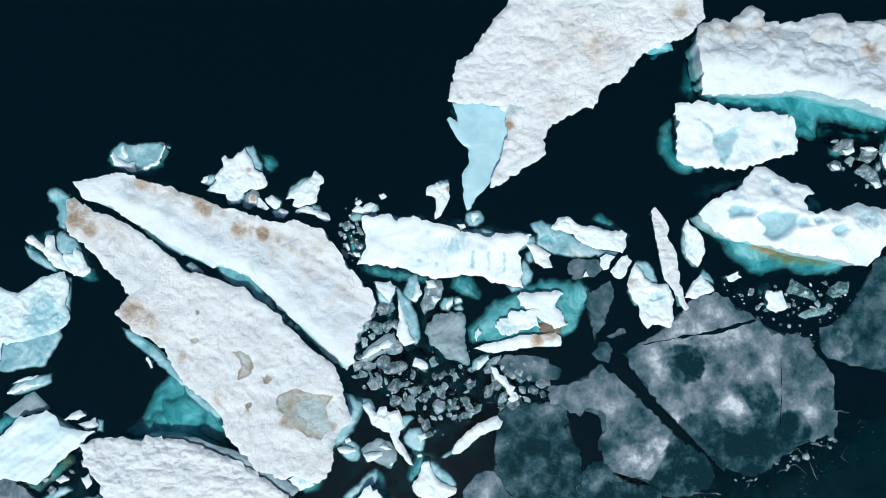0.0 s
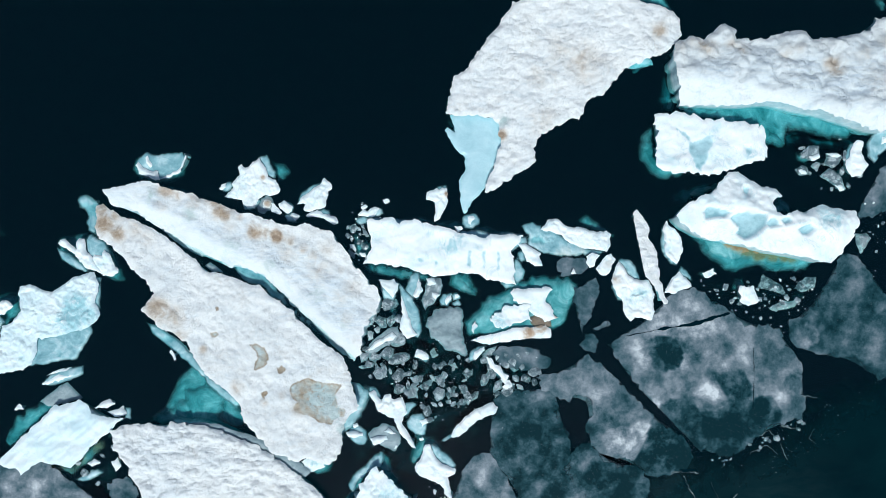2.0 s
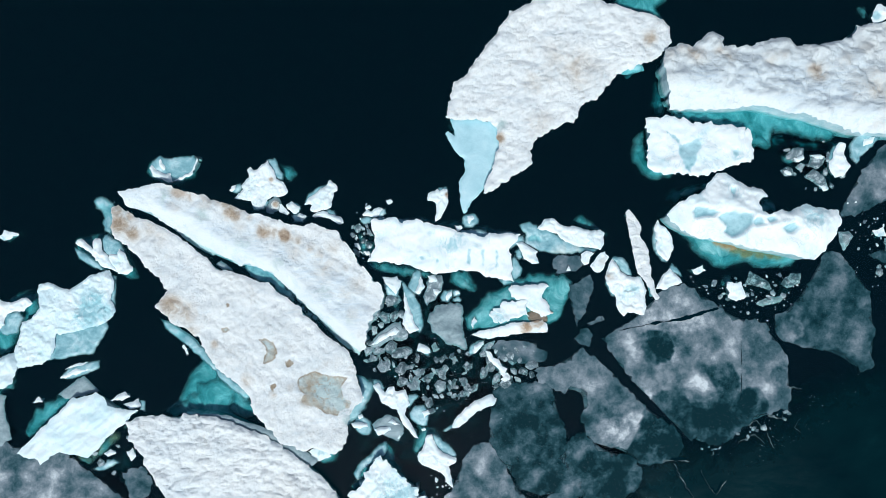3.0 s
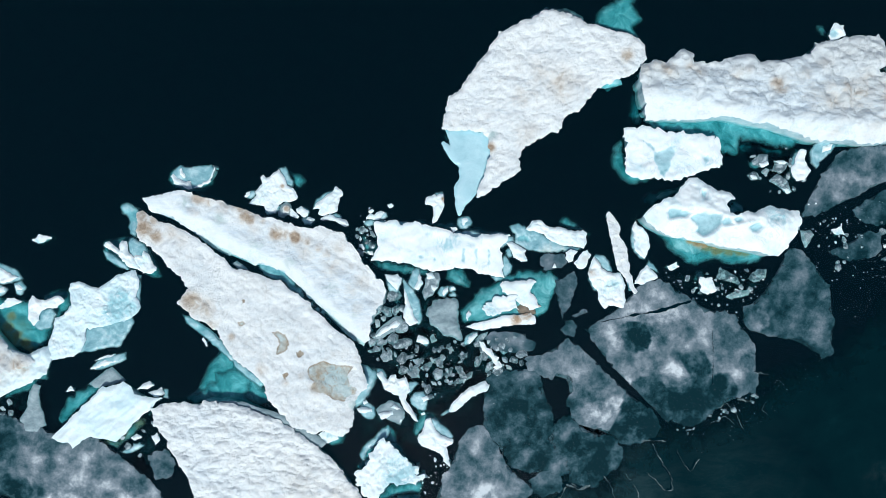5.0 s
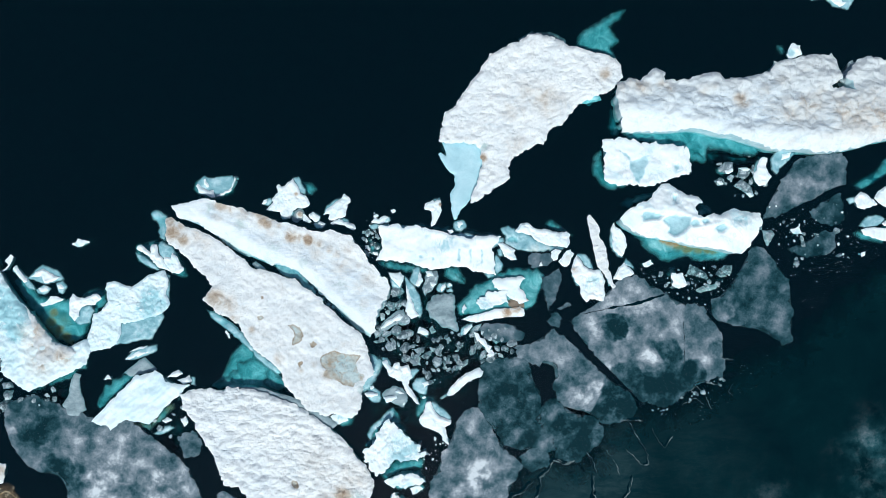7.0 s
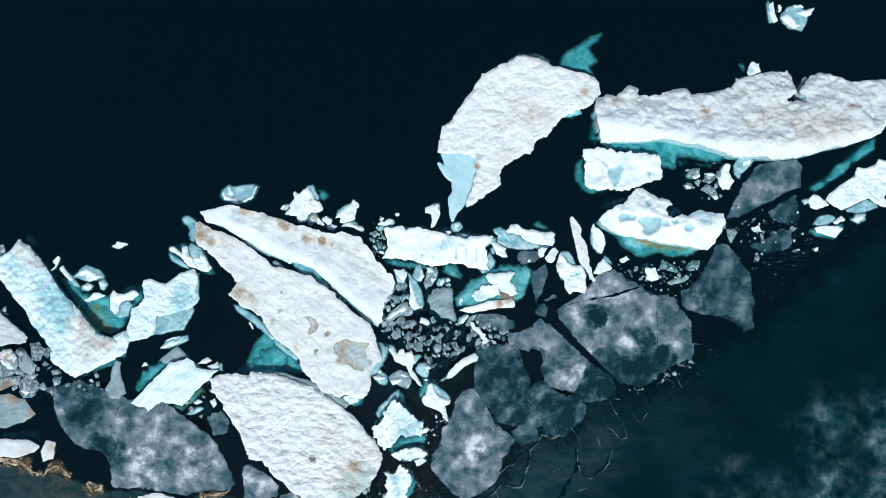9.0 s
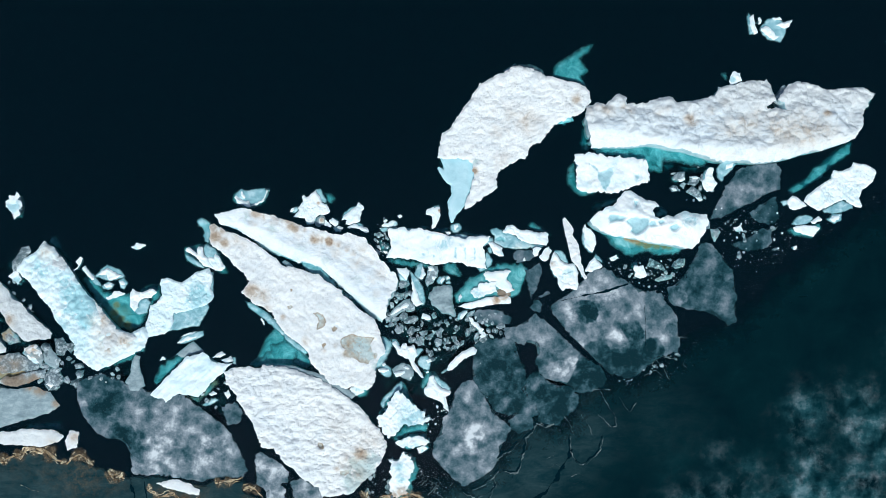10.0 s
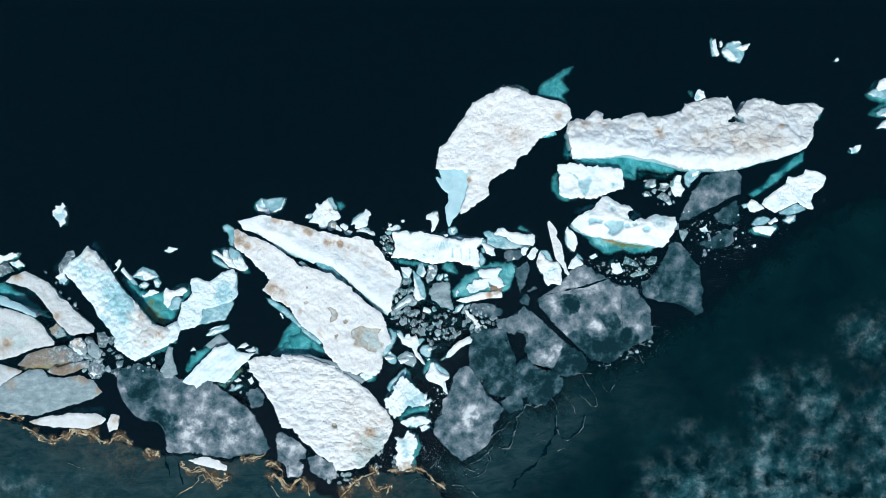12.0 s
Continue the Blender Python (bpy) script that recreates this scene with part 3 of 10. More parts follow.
def crumbs(name, label, area, count, sizes, material, seed):
    """Fine brash, too small to count: one object."""
    rng, ring, verts, faces = random.Random(seed), np.array(area), [], []
    lo, hi = ring.min(0), ring.max(0)
    while count > 0:
        x, y = rng.uniform(lo[0], hi[0]), rng.uniform(lo[1], hi[1])
        count -= 1
        if not inside(np.array([x]), np.array([y]), ring)[0] or noise.noise(Vector((x * 0.9, y * 0.9, seed))) < -0.1:
            continue
        s, b, turn = rng.uniform(*sizes) * rng.random() ** 0.5, len(verts), rng.random() * 6.28
        k = rng.choice((4, 5, 6))
        for i in range(k):
            r = s * rng.uniform(0.5, 1.0)
            verts.append((x + r * math.cos(turn + 6.28 * i / k), y + 0.6 * r * math.sin(turn + 6.28 * i / k), 0.006))
        verts.append((x, y, 0.02 + 0.35 * s))
        faces += [(b + i, b + (i + 1) % k, b + k) for i in range(k)]
    return tagged(new(name, mesh_of(name, verts, faces, material, False)), label, "brash ice", kind="stuff")


# ---- water ----
water = tagged(new("water", flat_mesh("water", 6000, 0.0, SURFACE)), "calm, almost black cold sea water, clear near the surface", "water", kind="structure")
side = np.linspace(-60, 60, 241)
waves = [(x, y, -0.75 + 0.16 * noise.noise(Vector((x * 0.5, y * 0.5, 0))) + 0.1 * noise.noise(Vector((x * 1.6, y * 1.6, 2)))) for y in side for x in side]
part("water_layer", mesh_of("water_layer", waves, [(i, i + 1, i + 242, i + 241) for i in range(240 * 241) if i % 241 < 240], LAYER), water, "darker lower water")
ripple = [(x, y, -0.15 + 0.05 * noise.noise(Vector((x * 0.7, y * 0.7, 5)))) for y in side for x in side]
part("shallow_water_layer", mesh_of("shallow_water_layer", ripple, [(i, i + 1, i + 242, i + 241) for i in range(240 * 241) if i % 241 < 240], SHALLOW), water, "upper water")
tagged(new("deep_water", flat_mesh("deep_water", 6000, -800.0, DEEP)), "dark depth of the sea below the ice", "water", kind="structure")


# ---- large floes ----

ob = thing('ice_floe', 'broad crescent ice floe with dimpled grey-white old snow', 'ice floe', [(0.30, 2.98), (12.37, 13.94)])
block(ob, [(0.30, 7.00), (0.49, 7.79), (0.65, 8.90), (1.41, 9.32), (2.13, 10.17), (2.47, 10.83), (3.79, 12.60), (4.88, 13.19), (6.01, 13.68), (7.03, 13.94), (7.87, 13.69), (8.71, 13.13), (10.73, 12.63), (11.75, 12.34), (12.24, 11.72), (12.37, 11.21), (12.16, 10.71), (11.54, 10.11), (9.47, 9.25), (9.00, 8.59), (8.52, 8.16), (7.75, 7.79), (7.36, 7.40), (7.17, 6.73), (6.56, 6.60), (5.77, 6.26), (5.19, 5.89), (4.77, 5.28), (4.87, 4.62), (4.58, 4.28), (4.18, 4.09), (3.52, 3.61), (2.73, 3.09), (2.23, 2.98), (2.28, 3.35), (2.60, 4.09), (2.94, 5.01), (3.15, 5.68), (3.05, 6.34), (2.73, 6.73), (1.54, 6.94)], z=0.45, lump=0.42, dome=0.12, dome_size=0.72, relief=0.09, cell=0.1, ridge=[(0.6, 0.025, 0.8, 0.2)], rough=0.16, melt=[(3.26, 6.60, 0.32)], dirt=[(3.13, 5.89, 0.24, 1.60), (11.20, 11.18, 0.37), (7.36, 9.64, 1.06, 0.60), (6.04, 10.17, 1.06, 0.40), (4.98, 8.80, 0.63, 0.50), (5.24, 6.60, 0.79, 0.50)])
block(ob, [(0.49, 7.03), (1.56, 7.09), (2.77, 6.82), (3.09, 6.42), (3.25, 5.69), (3.03, 5.08), (2.69, 4.14), (2.26, 3.21), (1.70, 2.67), (1.43, 2.06), (1.19, 1.90), (1.03, 2.67), (0.97, 3.61), (1.30, 4.28), (1.19, 4.94), (0.71, 5.27), (0.49, 5.80), (0.23, 6.23), (0.39, 6.42), (0.76, 6.18)], z=0.07, top=BLUE, side=BLUE, names=('melted_shelf', 'shelf_side'), label='smooth pale blue bare ice shelf', relief=0.03, rough=0.08, foot=-0.5)
ledge(ob, [(13.13, 15.91), (12.69, 15.03), (11.87, 14.57), (12.68, 13.63), (12.00, 13.06), (12.47, 12.14), (11.23, 12.60), (9.00, 13.10), (9.80, 14.16), (10.83, 14.87), (12.11, 15.56)], z=-0.4)
ledge(ob, [(5.70, 13.84), (6.76, 14.19), (7.75, 14.19), (8.87, 13.70), (8.94, 13.00), (6.47, 13.11)], z=0.02, material=CHUNK, name='grey_ledge', relief=0.1)
ledge(ob, [(9.89, 9.47), (10.29, 9.85), (10.96, 10.01), (11.10, 9.66), (10.29, 9.39)], z=0.0, material=BLUE, name='blue_ledge')
ledge(ob, [(0.31, 7.95), (0.50, 6.87), (0.82, 6.19), (0.42, 6.46), (0.23, 7.14)], z=-0.15)

ob = thing('ice_floe', 'long thick ice floe, lumpy dirty snow, white broken face', 'ice floe', [(11.75, 5.74), (33.93, 12.14)])
# dull greys the top here to stand for the shading of its lumps
block(ob, [(12.07, 8.75), (11.79, 9.76), (11.94, 10.56), (12.70, 10.83), (13.43, 10.69), (14.46, 11.46), (15.04, 11.23), (15.04, 10.62), (16.62, 10.75), (18.03, 11.14), (18.66, 11.07), (18.87, 10.65), (20.05, 10.70), (21.95, 11.07), (22.20, 11.67), (24.35, 12.08), (26.09, 12.25), (26.38, 11.22), (26.50, 10.51), (25.78, 10.14), (25.84, 9.79), (26.59, 9.95), (27.21, 9.73), (27.18, 10.38), (26.70, 10.55), (27.66, 11.77), (28.52, 11.99), (29.72, 11.68), (30.64, 11.18), (33.36, 11.32), (34.13, 10.78), (33.61, 10.14), (33.11, 9.16), (32.89, 8.17), (32.48, 7.35), (30.22, 6.64), (28.73, 6.36), (26.28, 5.83), (25.04, 5.78), (23.31, 5.95), (21.89, 6.03), (20.43, 6.59), (18.93, 6.98), (16.49, 7.47), (14.59, 7.35), (12.26, 7.38)], z=0.787, bend=[(11.0, 8.95), (12.26, 8.83), (13.96, 8.64), (15.58, 8.36), (17.21, 7.94), (18.84, 7.49), (20.47, 7.24), (22.1, 7.12), (23.75, 6.89), (25.71, 6.85), (27.67, 7.06), (29.64, 7.41), (32.35, 7.88), (34.07, 8.15)], steep=0.7, slope=(0.0, -0.16), dull=0.38, cold=[(14.3, 9.61, 1.4, 0.5), (13.96, 8.8, 1.2, 0.9), (16.25, 8.93, 1.5, 0.7), (18.53, 8.41, 1.6, 0.9), (20.48, 8.22, 1.4, 1.0), (21.8, 8.69, 1.4, 0.8), (17.24, 9.9, 1.2, 0.5), (21.49, 9.84, 1.4, 0.6), (23.77, 9.16, 1.2, 0.6), (25.06, 7.83, 1.2, 0.8), (22.1, 7.16, 0.8, 0.8), (29.0, 8.6, 1.4, 0.7), (31.0, 8.8, 1.4, 0.6), (27.2, 9.0, 1.3, 0.6)], lump=0.45, flare=0.1, foot=-0.5, dome=0.3, dome_size=0.95, ridge=[(-0.25, 0.06, 1.2, 0.3)], relief=0.24, facet=0.1, facet_size=0.6, rough=0.14, cell=0.11, dirt=[(12.02, 10.3, 0.5, 0.45), (12.84, 10.45, 0.5, 0.45), (13.33, 10.35, 0.45, 0.75), (15.29, 10.09, 0.35, 0.60), (17.41, 9.9, 0.5, 0.45), (18.06, 10.05, 0.4, 0.38), (21.33, 9.84, 0.5, 0.45), (22.48, 10.42, 0.7, 0.38), (22.78, 8.35, 0.6, 0.75), (23.77, 8.99, 0.5, 0.75), (24.42, 8.66, 0.6, 0.75), (24.41, 8.01, 0.5, 0.52), (24.92, 9.47, 0.6, 0.52), (22.62, 8.85, 0.5, 0.52), (20.45, 6.43, 0.5, 0.22), (23.07, 6.49, 0.5, 0.38), (25.03, 6.36, 0.6, 0.38), (19.68, 9.21, 0.4, 1.20), (19.94, 8.98, 0.3, 1.27), (19.94, 9.21, 0.44, 0.98), (26.74, 8.22, 1.47, 0.68), (28.45, 8.05, 1.67, 0.68), (24.31, 8.57, 1.27, 0.52), (30.21, 9.30, 0.29, 1.05), (13.61, 10.17, 0.59, 0.60), (14.75, 10.41, 0.39, 0.60), (22.10, 8.43, 0.88, 0.45), (29.90, 7.84, 1.18, 0.52), (25.74, 7.68, 0.69, 0.45)], edge=0.04)
ledge(ob, [(12.34, 7.53), (14.74, 7.62), (16.74, 7.74), (19.21, 7.23), (22.16, 6.20), (21.14, 5.65), (19.16, 5.93), (18.17, 6.28), (17.93, 5.29), (16.39, 5.46), (14.69, 6.53), (12.71, 6.81)], z=-0.25, fall=0.15, width=0.3)
ledge(ob, [(16.88, 6.42), (19.40, 6.21), (22.41, 5.87), (23.92, 5.71), (21.87, 5.09), (19.35, 5.20)], z=-0.95)
ledge(ob, [(12.34, 10.01), (11.80, 9.13), (11.53, 7.38), (12.41, 6.79), (12.69, 8.59)], z=-0.75)
ledge(ob, [(27.55, 3.61), (28.53, 4.37), (29.55, 4.73), (30.09, 5.56), (31.37, 6.26), (31.90, 6.84), (33.33, 7.58), (33.28, 6.43), (31.94, 5.48), (30.53, 4.19), (29.25, 3.54), (28.23, 3.18)], z=-0.7)
ledge(ob, [(33.84, 11.09), (34.62, 10.66), (34.39, 9.87), (33.79, 9.80)], z=-0.3)
ledge(ob, [(27.48, 11.72), (26.97, 11.15), (26.65, 10.52), (27.42, 10.14), (28.03, 10.71), (27.87, 11.60)], z=0.35, material=CHUNK, name='grey_inset')

ob = thing('ice_block', 'rectangular white ice block with a melt hollow', 'ice block', [(10.91, 3.82), (16.79, 6.94)])
block(ob, [(10.91, 6.91), (11.44, 6.94), (12.62, 6.88), (13.28, 6.73), (14.21, 6.54), (15.27, 6.46), (16.19, 6.33), (16.53, 6.09), (16.58, 5.41), (16.79, 4.72), (16.32, 4.56), (15.79, 4.30), (14.60, 4.03), (14.07, 3.82), (13.54, 3.88), (12.75, 4.09), (12.09, 3.90), (11.43, 4.03), (10.98, 4.30), (11.04, 5.14), (10.99, 6.20)], z=0.5, slope=(-0.01, 0.03), top=ICE, facet=0.14, facet_size=0.9, relief=0.1, rough=0.2, cell=0.11, names=('ice_top', 'ice_side'), holes=[[(12.67, 5.46), (13.28, 5.59), (13.68, 5.80), (13.94, 5.46), (13.68, 5.01), (13.47, 4.48), (13.28, 4.03), (13.02, 4.22), (12.75, 4.75), (12.67, 5.14)], [(11.94, 6.22), (12.17, 6.14), (12.57, 5.78), (12.75, 5.59), (12.57, 5.54), (12.23, 5.83)], [(15.47, 5.09), (15.79, 5.14), (15.92, 4.93), (15.66, 4.77)]], melt=[(15.79, 4.93, 0.42, 0.60), (13.68, 5.80, 0.58, 0.60)])
ledge(ob, [(11.12, 6.55), (10.47, 5.96), (10.31, 4.87), (10.74, 4.14), (11.47, 3.65), (12.56, 3.87), (13.02, 4.33), (11.47, 4.96)], z=-0.3)
ledge(ob, [(16.71, 6.48), (17.79, 6.13), (18.14, 5.40), (17.03, 5.27)], z=-0.2)

ob = thing('ice_block', 'white wedge of ice with a scalloped blue-grey crest', 'ice block', [(11.65, -0.60), (20.49, 3.99)])
# holes: crest scoops whose blue-grey colour paints their shade; melt: a shaded north facet
block(ob, [(11.79, 1.71), (12.11, 2.11), (12.43, 2.37), (13.04, 2.64), (13.7, 2.82), (14.02, 3.04), (14.17, 3.35), (14.49, 3.7), (14.81, 3.99), (15.29, 3.99), (15.55, 3.7), (15.95, 3.51), (16.13, 3.25), (16.34, 3.09), (16.48, 3.17), (16.87, 3.04), (17.19, 2.72), (16.92, 2.64), (16.74, 2.38), (16.87, 1.93), (17.13, 1.77), (17.53, 1.85), (17.88, 1.93), (18.19, 1.77), (18.46, 1.98), (18.99, 2.19), (19.52, 2.11), (20.18, 1.98), (20.73, 1.93), (20.78, 1.32), (20.63, 0.92), (20.57, 0.53), (20.31, 0.13), (20.17, -0.27), (19.64, -0.61), (18.98, -0.61), (18.19, -0.4), (17.39, -0.21), (16.34, -0.06), (15.02, 0.26), (14.35, 0.45), (13.96, 0.39), (13.43, 0.66), (12.69, 0.92), (12.43, 1.19), (12.11, 1.4)], z=1.15, bend=[(10.96, 1.31), (12.01, 1.91), (13.32, 2.43), (14.89, 2.54), (16.2, 1.65), (18.04, 1.23), (19.35, 1.05), (20.92, 1.31)], steep=0.72, slope=(0.0, -0.4), top=ICE, cup=0.1, cup_size=0.5, relief=0.16, facet=0.12, facet_size=0.9, rough=0.13, edge=0.04, cell=0.085, names=('ice_top', 'ice_side'), sink=0.32, flare=0.1, holes=[[(13.2, 1.93), (13.62, 2.15), (14.45, 2.01), (14.79, 1.92), (14.45, 1.64), (13.89, 1.7), (13.48, 1.56)], [(14.73, 1.64), (15.15, 1.92), (15.84, 1.83), (16.4, 1.78), (16.34, 1.22), (15.98, 0.8), (15.42, 0.61), (15.14, 0.81), (15.28, 1.22)], [(16.29, 1.36), (16.68, 1.61), (16.9, 1.22), (16.53, 1.11)], [(16.98, 1.5), (17.37, 1.66), (17.51, 1.33), (17.18, 1.24)], [(17.84, 0.99), (18.34, 1.24), (18.62, 1.07), (18.34, 0.68), (18.06, 0.77)], [(15.43, 3.17), (15.63, 3.11), (15.57, 2.75), (15.4, 2.89)]], melt=[(19.42, 1.65, 0.8, 0.7)])
ledge(ob, [(12.52, 1.08), (13.73, -0.27), (14.81, -1.08), (15.35, -1.22), (16.16, -1.00), (18.06, -1.27), (19.14, -1.14), (19.55, -0.54), (17.79, -0.00), (15.09, 0.67)], z=-0.22, slope=(0, 0.12), dirt=[(14.95, 0.38, 0.22, 2.50), (15.41, 0.21, 0.27, 3.00), (15.90, 0.05, 0.32, 3.00), (16.57, -0.14, 0.32, 3.00), (17.25, -0.27, 0.27, 3.00), (17.84, -0.35, 0.24, 2.50), (18.33, -0.46, 0.22, 2.00)])
ledge(ob, [(12.00, 2.47), (12.60, 3.30), (13.70, 3.57), (14.75, 3.76), (14.94, 3.16), (13.01, 2.33)], z=-0.75)
ledge(ob, [(17.22, 3.12), (18.45, 2.44), (18.72, 1.63), (17.22, 1.82)], z=-0.4)

ob = thing('ice_slab', 'clean white rectangular ice slab with ribbed face', 'ice slab', [(-3.87, -1.67), (4.27, 1.77)])
block(ob, [(-3.73, 1.50), (-3.07, 1.71), (-2.41, 1.76), (-2.15, 1.50), (-1.36, 1.66), (-0.70, 1.39), (0.35, 1.24), (0.88, 0.97), (1.94, 0.66), (2.86, 0.87), (4.26, 0.74), (3.97, 0.31), (3.66, 0.08), (3.80, -0.66), (3.72, -1.67), (2.34, -1.51), (1.81, -1.19), (0.49, -1.14), (-0.31, -1.25), (-1.23, -0.98), (-2.42, -0.72), (-3.88, -0.66), (-3.61, 0.13), (-3.52, 0.66)], z=0.42, slope=(0, 0.06), top=ICE, facet=0.06, facet_size=1.0, relief=0.09, rough=0.16, cell=0.1, names=('ice_top', 'ice_side'), holes=[[(-1.31, -0.40), (-1.04, -0.29), (-0.89, -0.45), (-1.10, -0.66)], [(-0.36, -0.50), (-0.15, -0.42), (-0.04, -0.64), (-0.25, -0.74)], [(1.39, 0.02), (1.57, -0.03), (1.52, -0.87), (1.36, -0.77)], [(2.13, -0.03), (2.28, -0.03), (2.26, -0.93), (2.13, -0.87)], [(2.87, -0.03), (3.00, -0.03), (3.00, -0.93), (2.86, -0.98)]], sink=0.03, melt=[(0.88, 0.39, 0.48, 0.90), (0.22, 0.26, 0.48, 0.80), (-0.57, 0.92, 0.26, 0.60), (-2.15, 0.13, 0.37, 0.40), (1.81, 0.13, 0.42, 0.50)])
block(ob, [(-3.75, 1.82), (-2.52, 1.76), (-1.3, 1.67), (-0.26, 1.3), (0.96, 1.04), (2.01, 1.02), (3.41, 0.96), (4.46, 0.76), (4.63, 0.27), (3.75, 0.01), (0.95, 0.23), (-1.84, 0.63), (-3.65, 1.01)], z=0.06, top=WET, side=WET, names=('wet_fringe', 'fringe_side'), relief=0.06, facet=0.06, cell=0.09, rough=0.16, soft_edge=0.3, foot=-0.3)
ledge(ob, [(-3.30, 1.60), (-2.21, 1.87), (-0.58, 1.76), (1.32, 1.49), (3.22, 1.14), (4.36, 0.89), (4.03, 0.57), (1.86, 0.73), (-0.58, 1.27)], z=-0.4)
ledge(ob, [(-4.16, -0.63), (-4.00, 0.13), (-3.83, 1.08), (-3.51, 1.22), (-3.56, -0.68)], z=-0.35)
ledge(ob, [(-4.00, -0.54), (-2.20, -0.81), (-0.31, -1.08), (0.50, -1.21), (-1.12, -1.56), (-2.47, -1.43), (-3.87, -1.13)], z=-0.18, fall=0.1, width=0.2)
ledge(ob, [(0.42, -1.00), (1.30, -1.00), (1.63, -1.48), (1.89, -2.15), (0.90, -2.13), (0.31, -1.62)], z=-0.12)
ledge(ob, [(3.33, -1.49), (3.88, -0.27), (4.28, -0.68), (4.42, -1.22), (4.01, -1.89)], z=-0.25)

ob = thing('ice_floe', 'long ice floe, grainy greyish snow with brown-stained rim', 'ice floe', [(-17.15, -5.49), (-2.97, 3.58)])
block(ob, [(-17.17, 3.11), (-16.88, 3.26), (-16.08, 3.36), (-15.28, 3.46), (-14.75, 3.56), (-13.83, 3.38), (-12.53, 2.86), (-11.36, 2.47), (-10.58, 2.16), (-9.40, 1.82), (-8.36, 1.56), (-7.84, 1.30), (-6.79, 1.37), (-5.49, 1.09), (-4.59, -0.18), (-3.69, -1.44), (-3.30, -1.83), (-2.96, -2.35), (-3.57, -3.54), (-3.92, -4.07), (-4.22, -5.16), (-4.50, -5.64), (-5.16, -5.26), (-5.70, -4.77), (-6.48, -3.89), (-7.40, -2.81), (-8.31, -1.87), (-9.10, -1.25), (-10.15, -0.77), (-10.87, -0.67), (-11.69, -0.35), (-12.68, -0.00), (-13.61, 0.54), (-14.32, 1.20), (-15.43, 1.93), (-16.68, 2.51)], z=0.715, cold=[(-16.31, 3.06, 1.1, 1), (-14.53, 2.21, 1.1, 1), (-13.07, 1.38, 1.2, 1), (-11.61, 0.7, 1.1, 1), (-9.99, 0.12, 1.1, 0.9), (-8.36, -0.33, 1.0, 0.8), (-7.06, -0.84, 1.2, 0.9), (-5.77, -2.0, 1.2, 1), (-4.97, -3.15, 1.2, 1), (-6.76, -2.47, 1.0, 0.9), (-9.97, 1.17, 1.0, 0.5), (-15.17, 3.2, 0.9, 0.7), (-12.89, 2.35, 0.8, 0.5)], bend=[(-17.80, 3.32), (-15.19, 2.66), (-13.36, 1.80), (-11.80, 0.89), (-10.36, 0.18), (-9.18, -0.26), (-8.27, -0.94), (-7.36, -1.78), (-6.44, -2.80), (-5.40, -3.79), (-4.17, -4.89), (-3.17, -6.01)], steep=0.55, slope=(0.03, 0.07), ridge=[(-0.55, 0.05, 3.0, 0.4), (-0.55, 0.03, 0.9, 0.14)], relief=0.14, facet=0.07, facet_size=0.8, edge=0.03, rough=0.18, cell=0.11, flare=0.1, foot=-0.4, dirt=[(-13.8, 3.18, 0.45, 1.0), (-13.15, 2.91, 0.35, 0.7), (-12.4, 2.64, 0.45, 0.6), (-11.33, 2.49, 0.3, 1.0), (-11.04, 2.03, 0.38, 1.4), (-10.78, 1.83, 0.3, 1.2), (-9.39, 1.03, 0.33, 1.8), (-8.84, 0.89, 0.25, 0.9), (-8.25, 0.78, 0.28, 1.8), (-7.53, 0.54, 0.25, 0.8), (-6.89, 0.14, 0.25, 0.8), (-6.4, -0.19, 0.3, 0.6), (-14.04, 2.37, 0.4, 0.6), (-10.62, 1.5, 0.5, 0.5), (-7.7, -0.01, 0.6, 0.5), (-6.08, -0.85, 0.8, 0.5), (-5.74, 0.13, 0.5, 0.5), (-4.47, -1.85, 0.5, 0.5), (-5.13, -2.33, 0.4, 0.5), (-4.81, -3.32, 0.35, 0.6), (-10.76, 1.96, 0.42, 1.0), (-10.11, 1.75, 0.2, 0.7), (-9.37, 1.04, 0.33, 2.0), (-8.28, 0.83, 0.27, 2.2), (-8.75, 1.04, 0.2, 0.9), (-7.88, 0.65, 0.25, 0.6), (-13.9, 3.32, 0.3, 0.8), (-13.37, 3.0, 0.35, 0.6), (-12.59, 2.87, 0.5, 0.4), (-11.67, 2.61, 0.3, 0.6), (-7.23, 0.13, 0.3, 0.4), (-9.45, 1.49, 0.15, 0.7), (-5.01, -0.92, 0.25, 0.4)], melt=[(-14.54, 2.87, 0.58, 0.60), (-12.58, 1.91, 0.52, 0.60), (-10.49, 0.52, 0.58, 0.55), (-8.53, -0.66, 0.58, 0.55), (-6.31, -2.22, 0.63, 0.50), (-5.00, -3.53, 0.52, 0.50)])
ledge(ob, [(-10.90, -0.57), (-9.98, -0.67), (-8.91, -1.35), (-7.56, -2.77), (-6.09, -4.30), (-6.62, -4.30), (-7.83, -3.09), (-8.91, -2.07), (-9.58, -1.70), (-10.39, -1.40)], z=-0.03, fall=0.12, width=0.3, material=WET, melted=0.3)
ledge(ob, [(-16.26, 3.59), (-15.72, 3.92), (-14.64, 3.78), (-13.02, 3.24), (-11.80, 2.62), (-13.02, 2.89), (-14.64, 3.43)], z=-0.3)

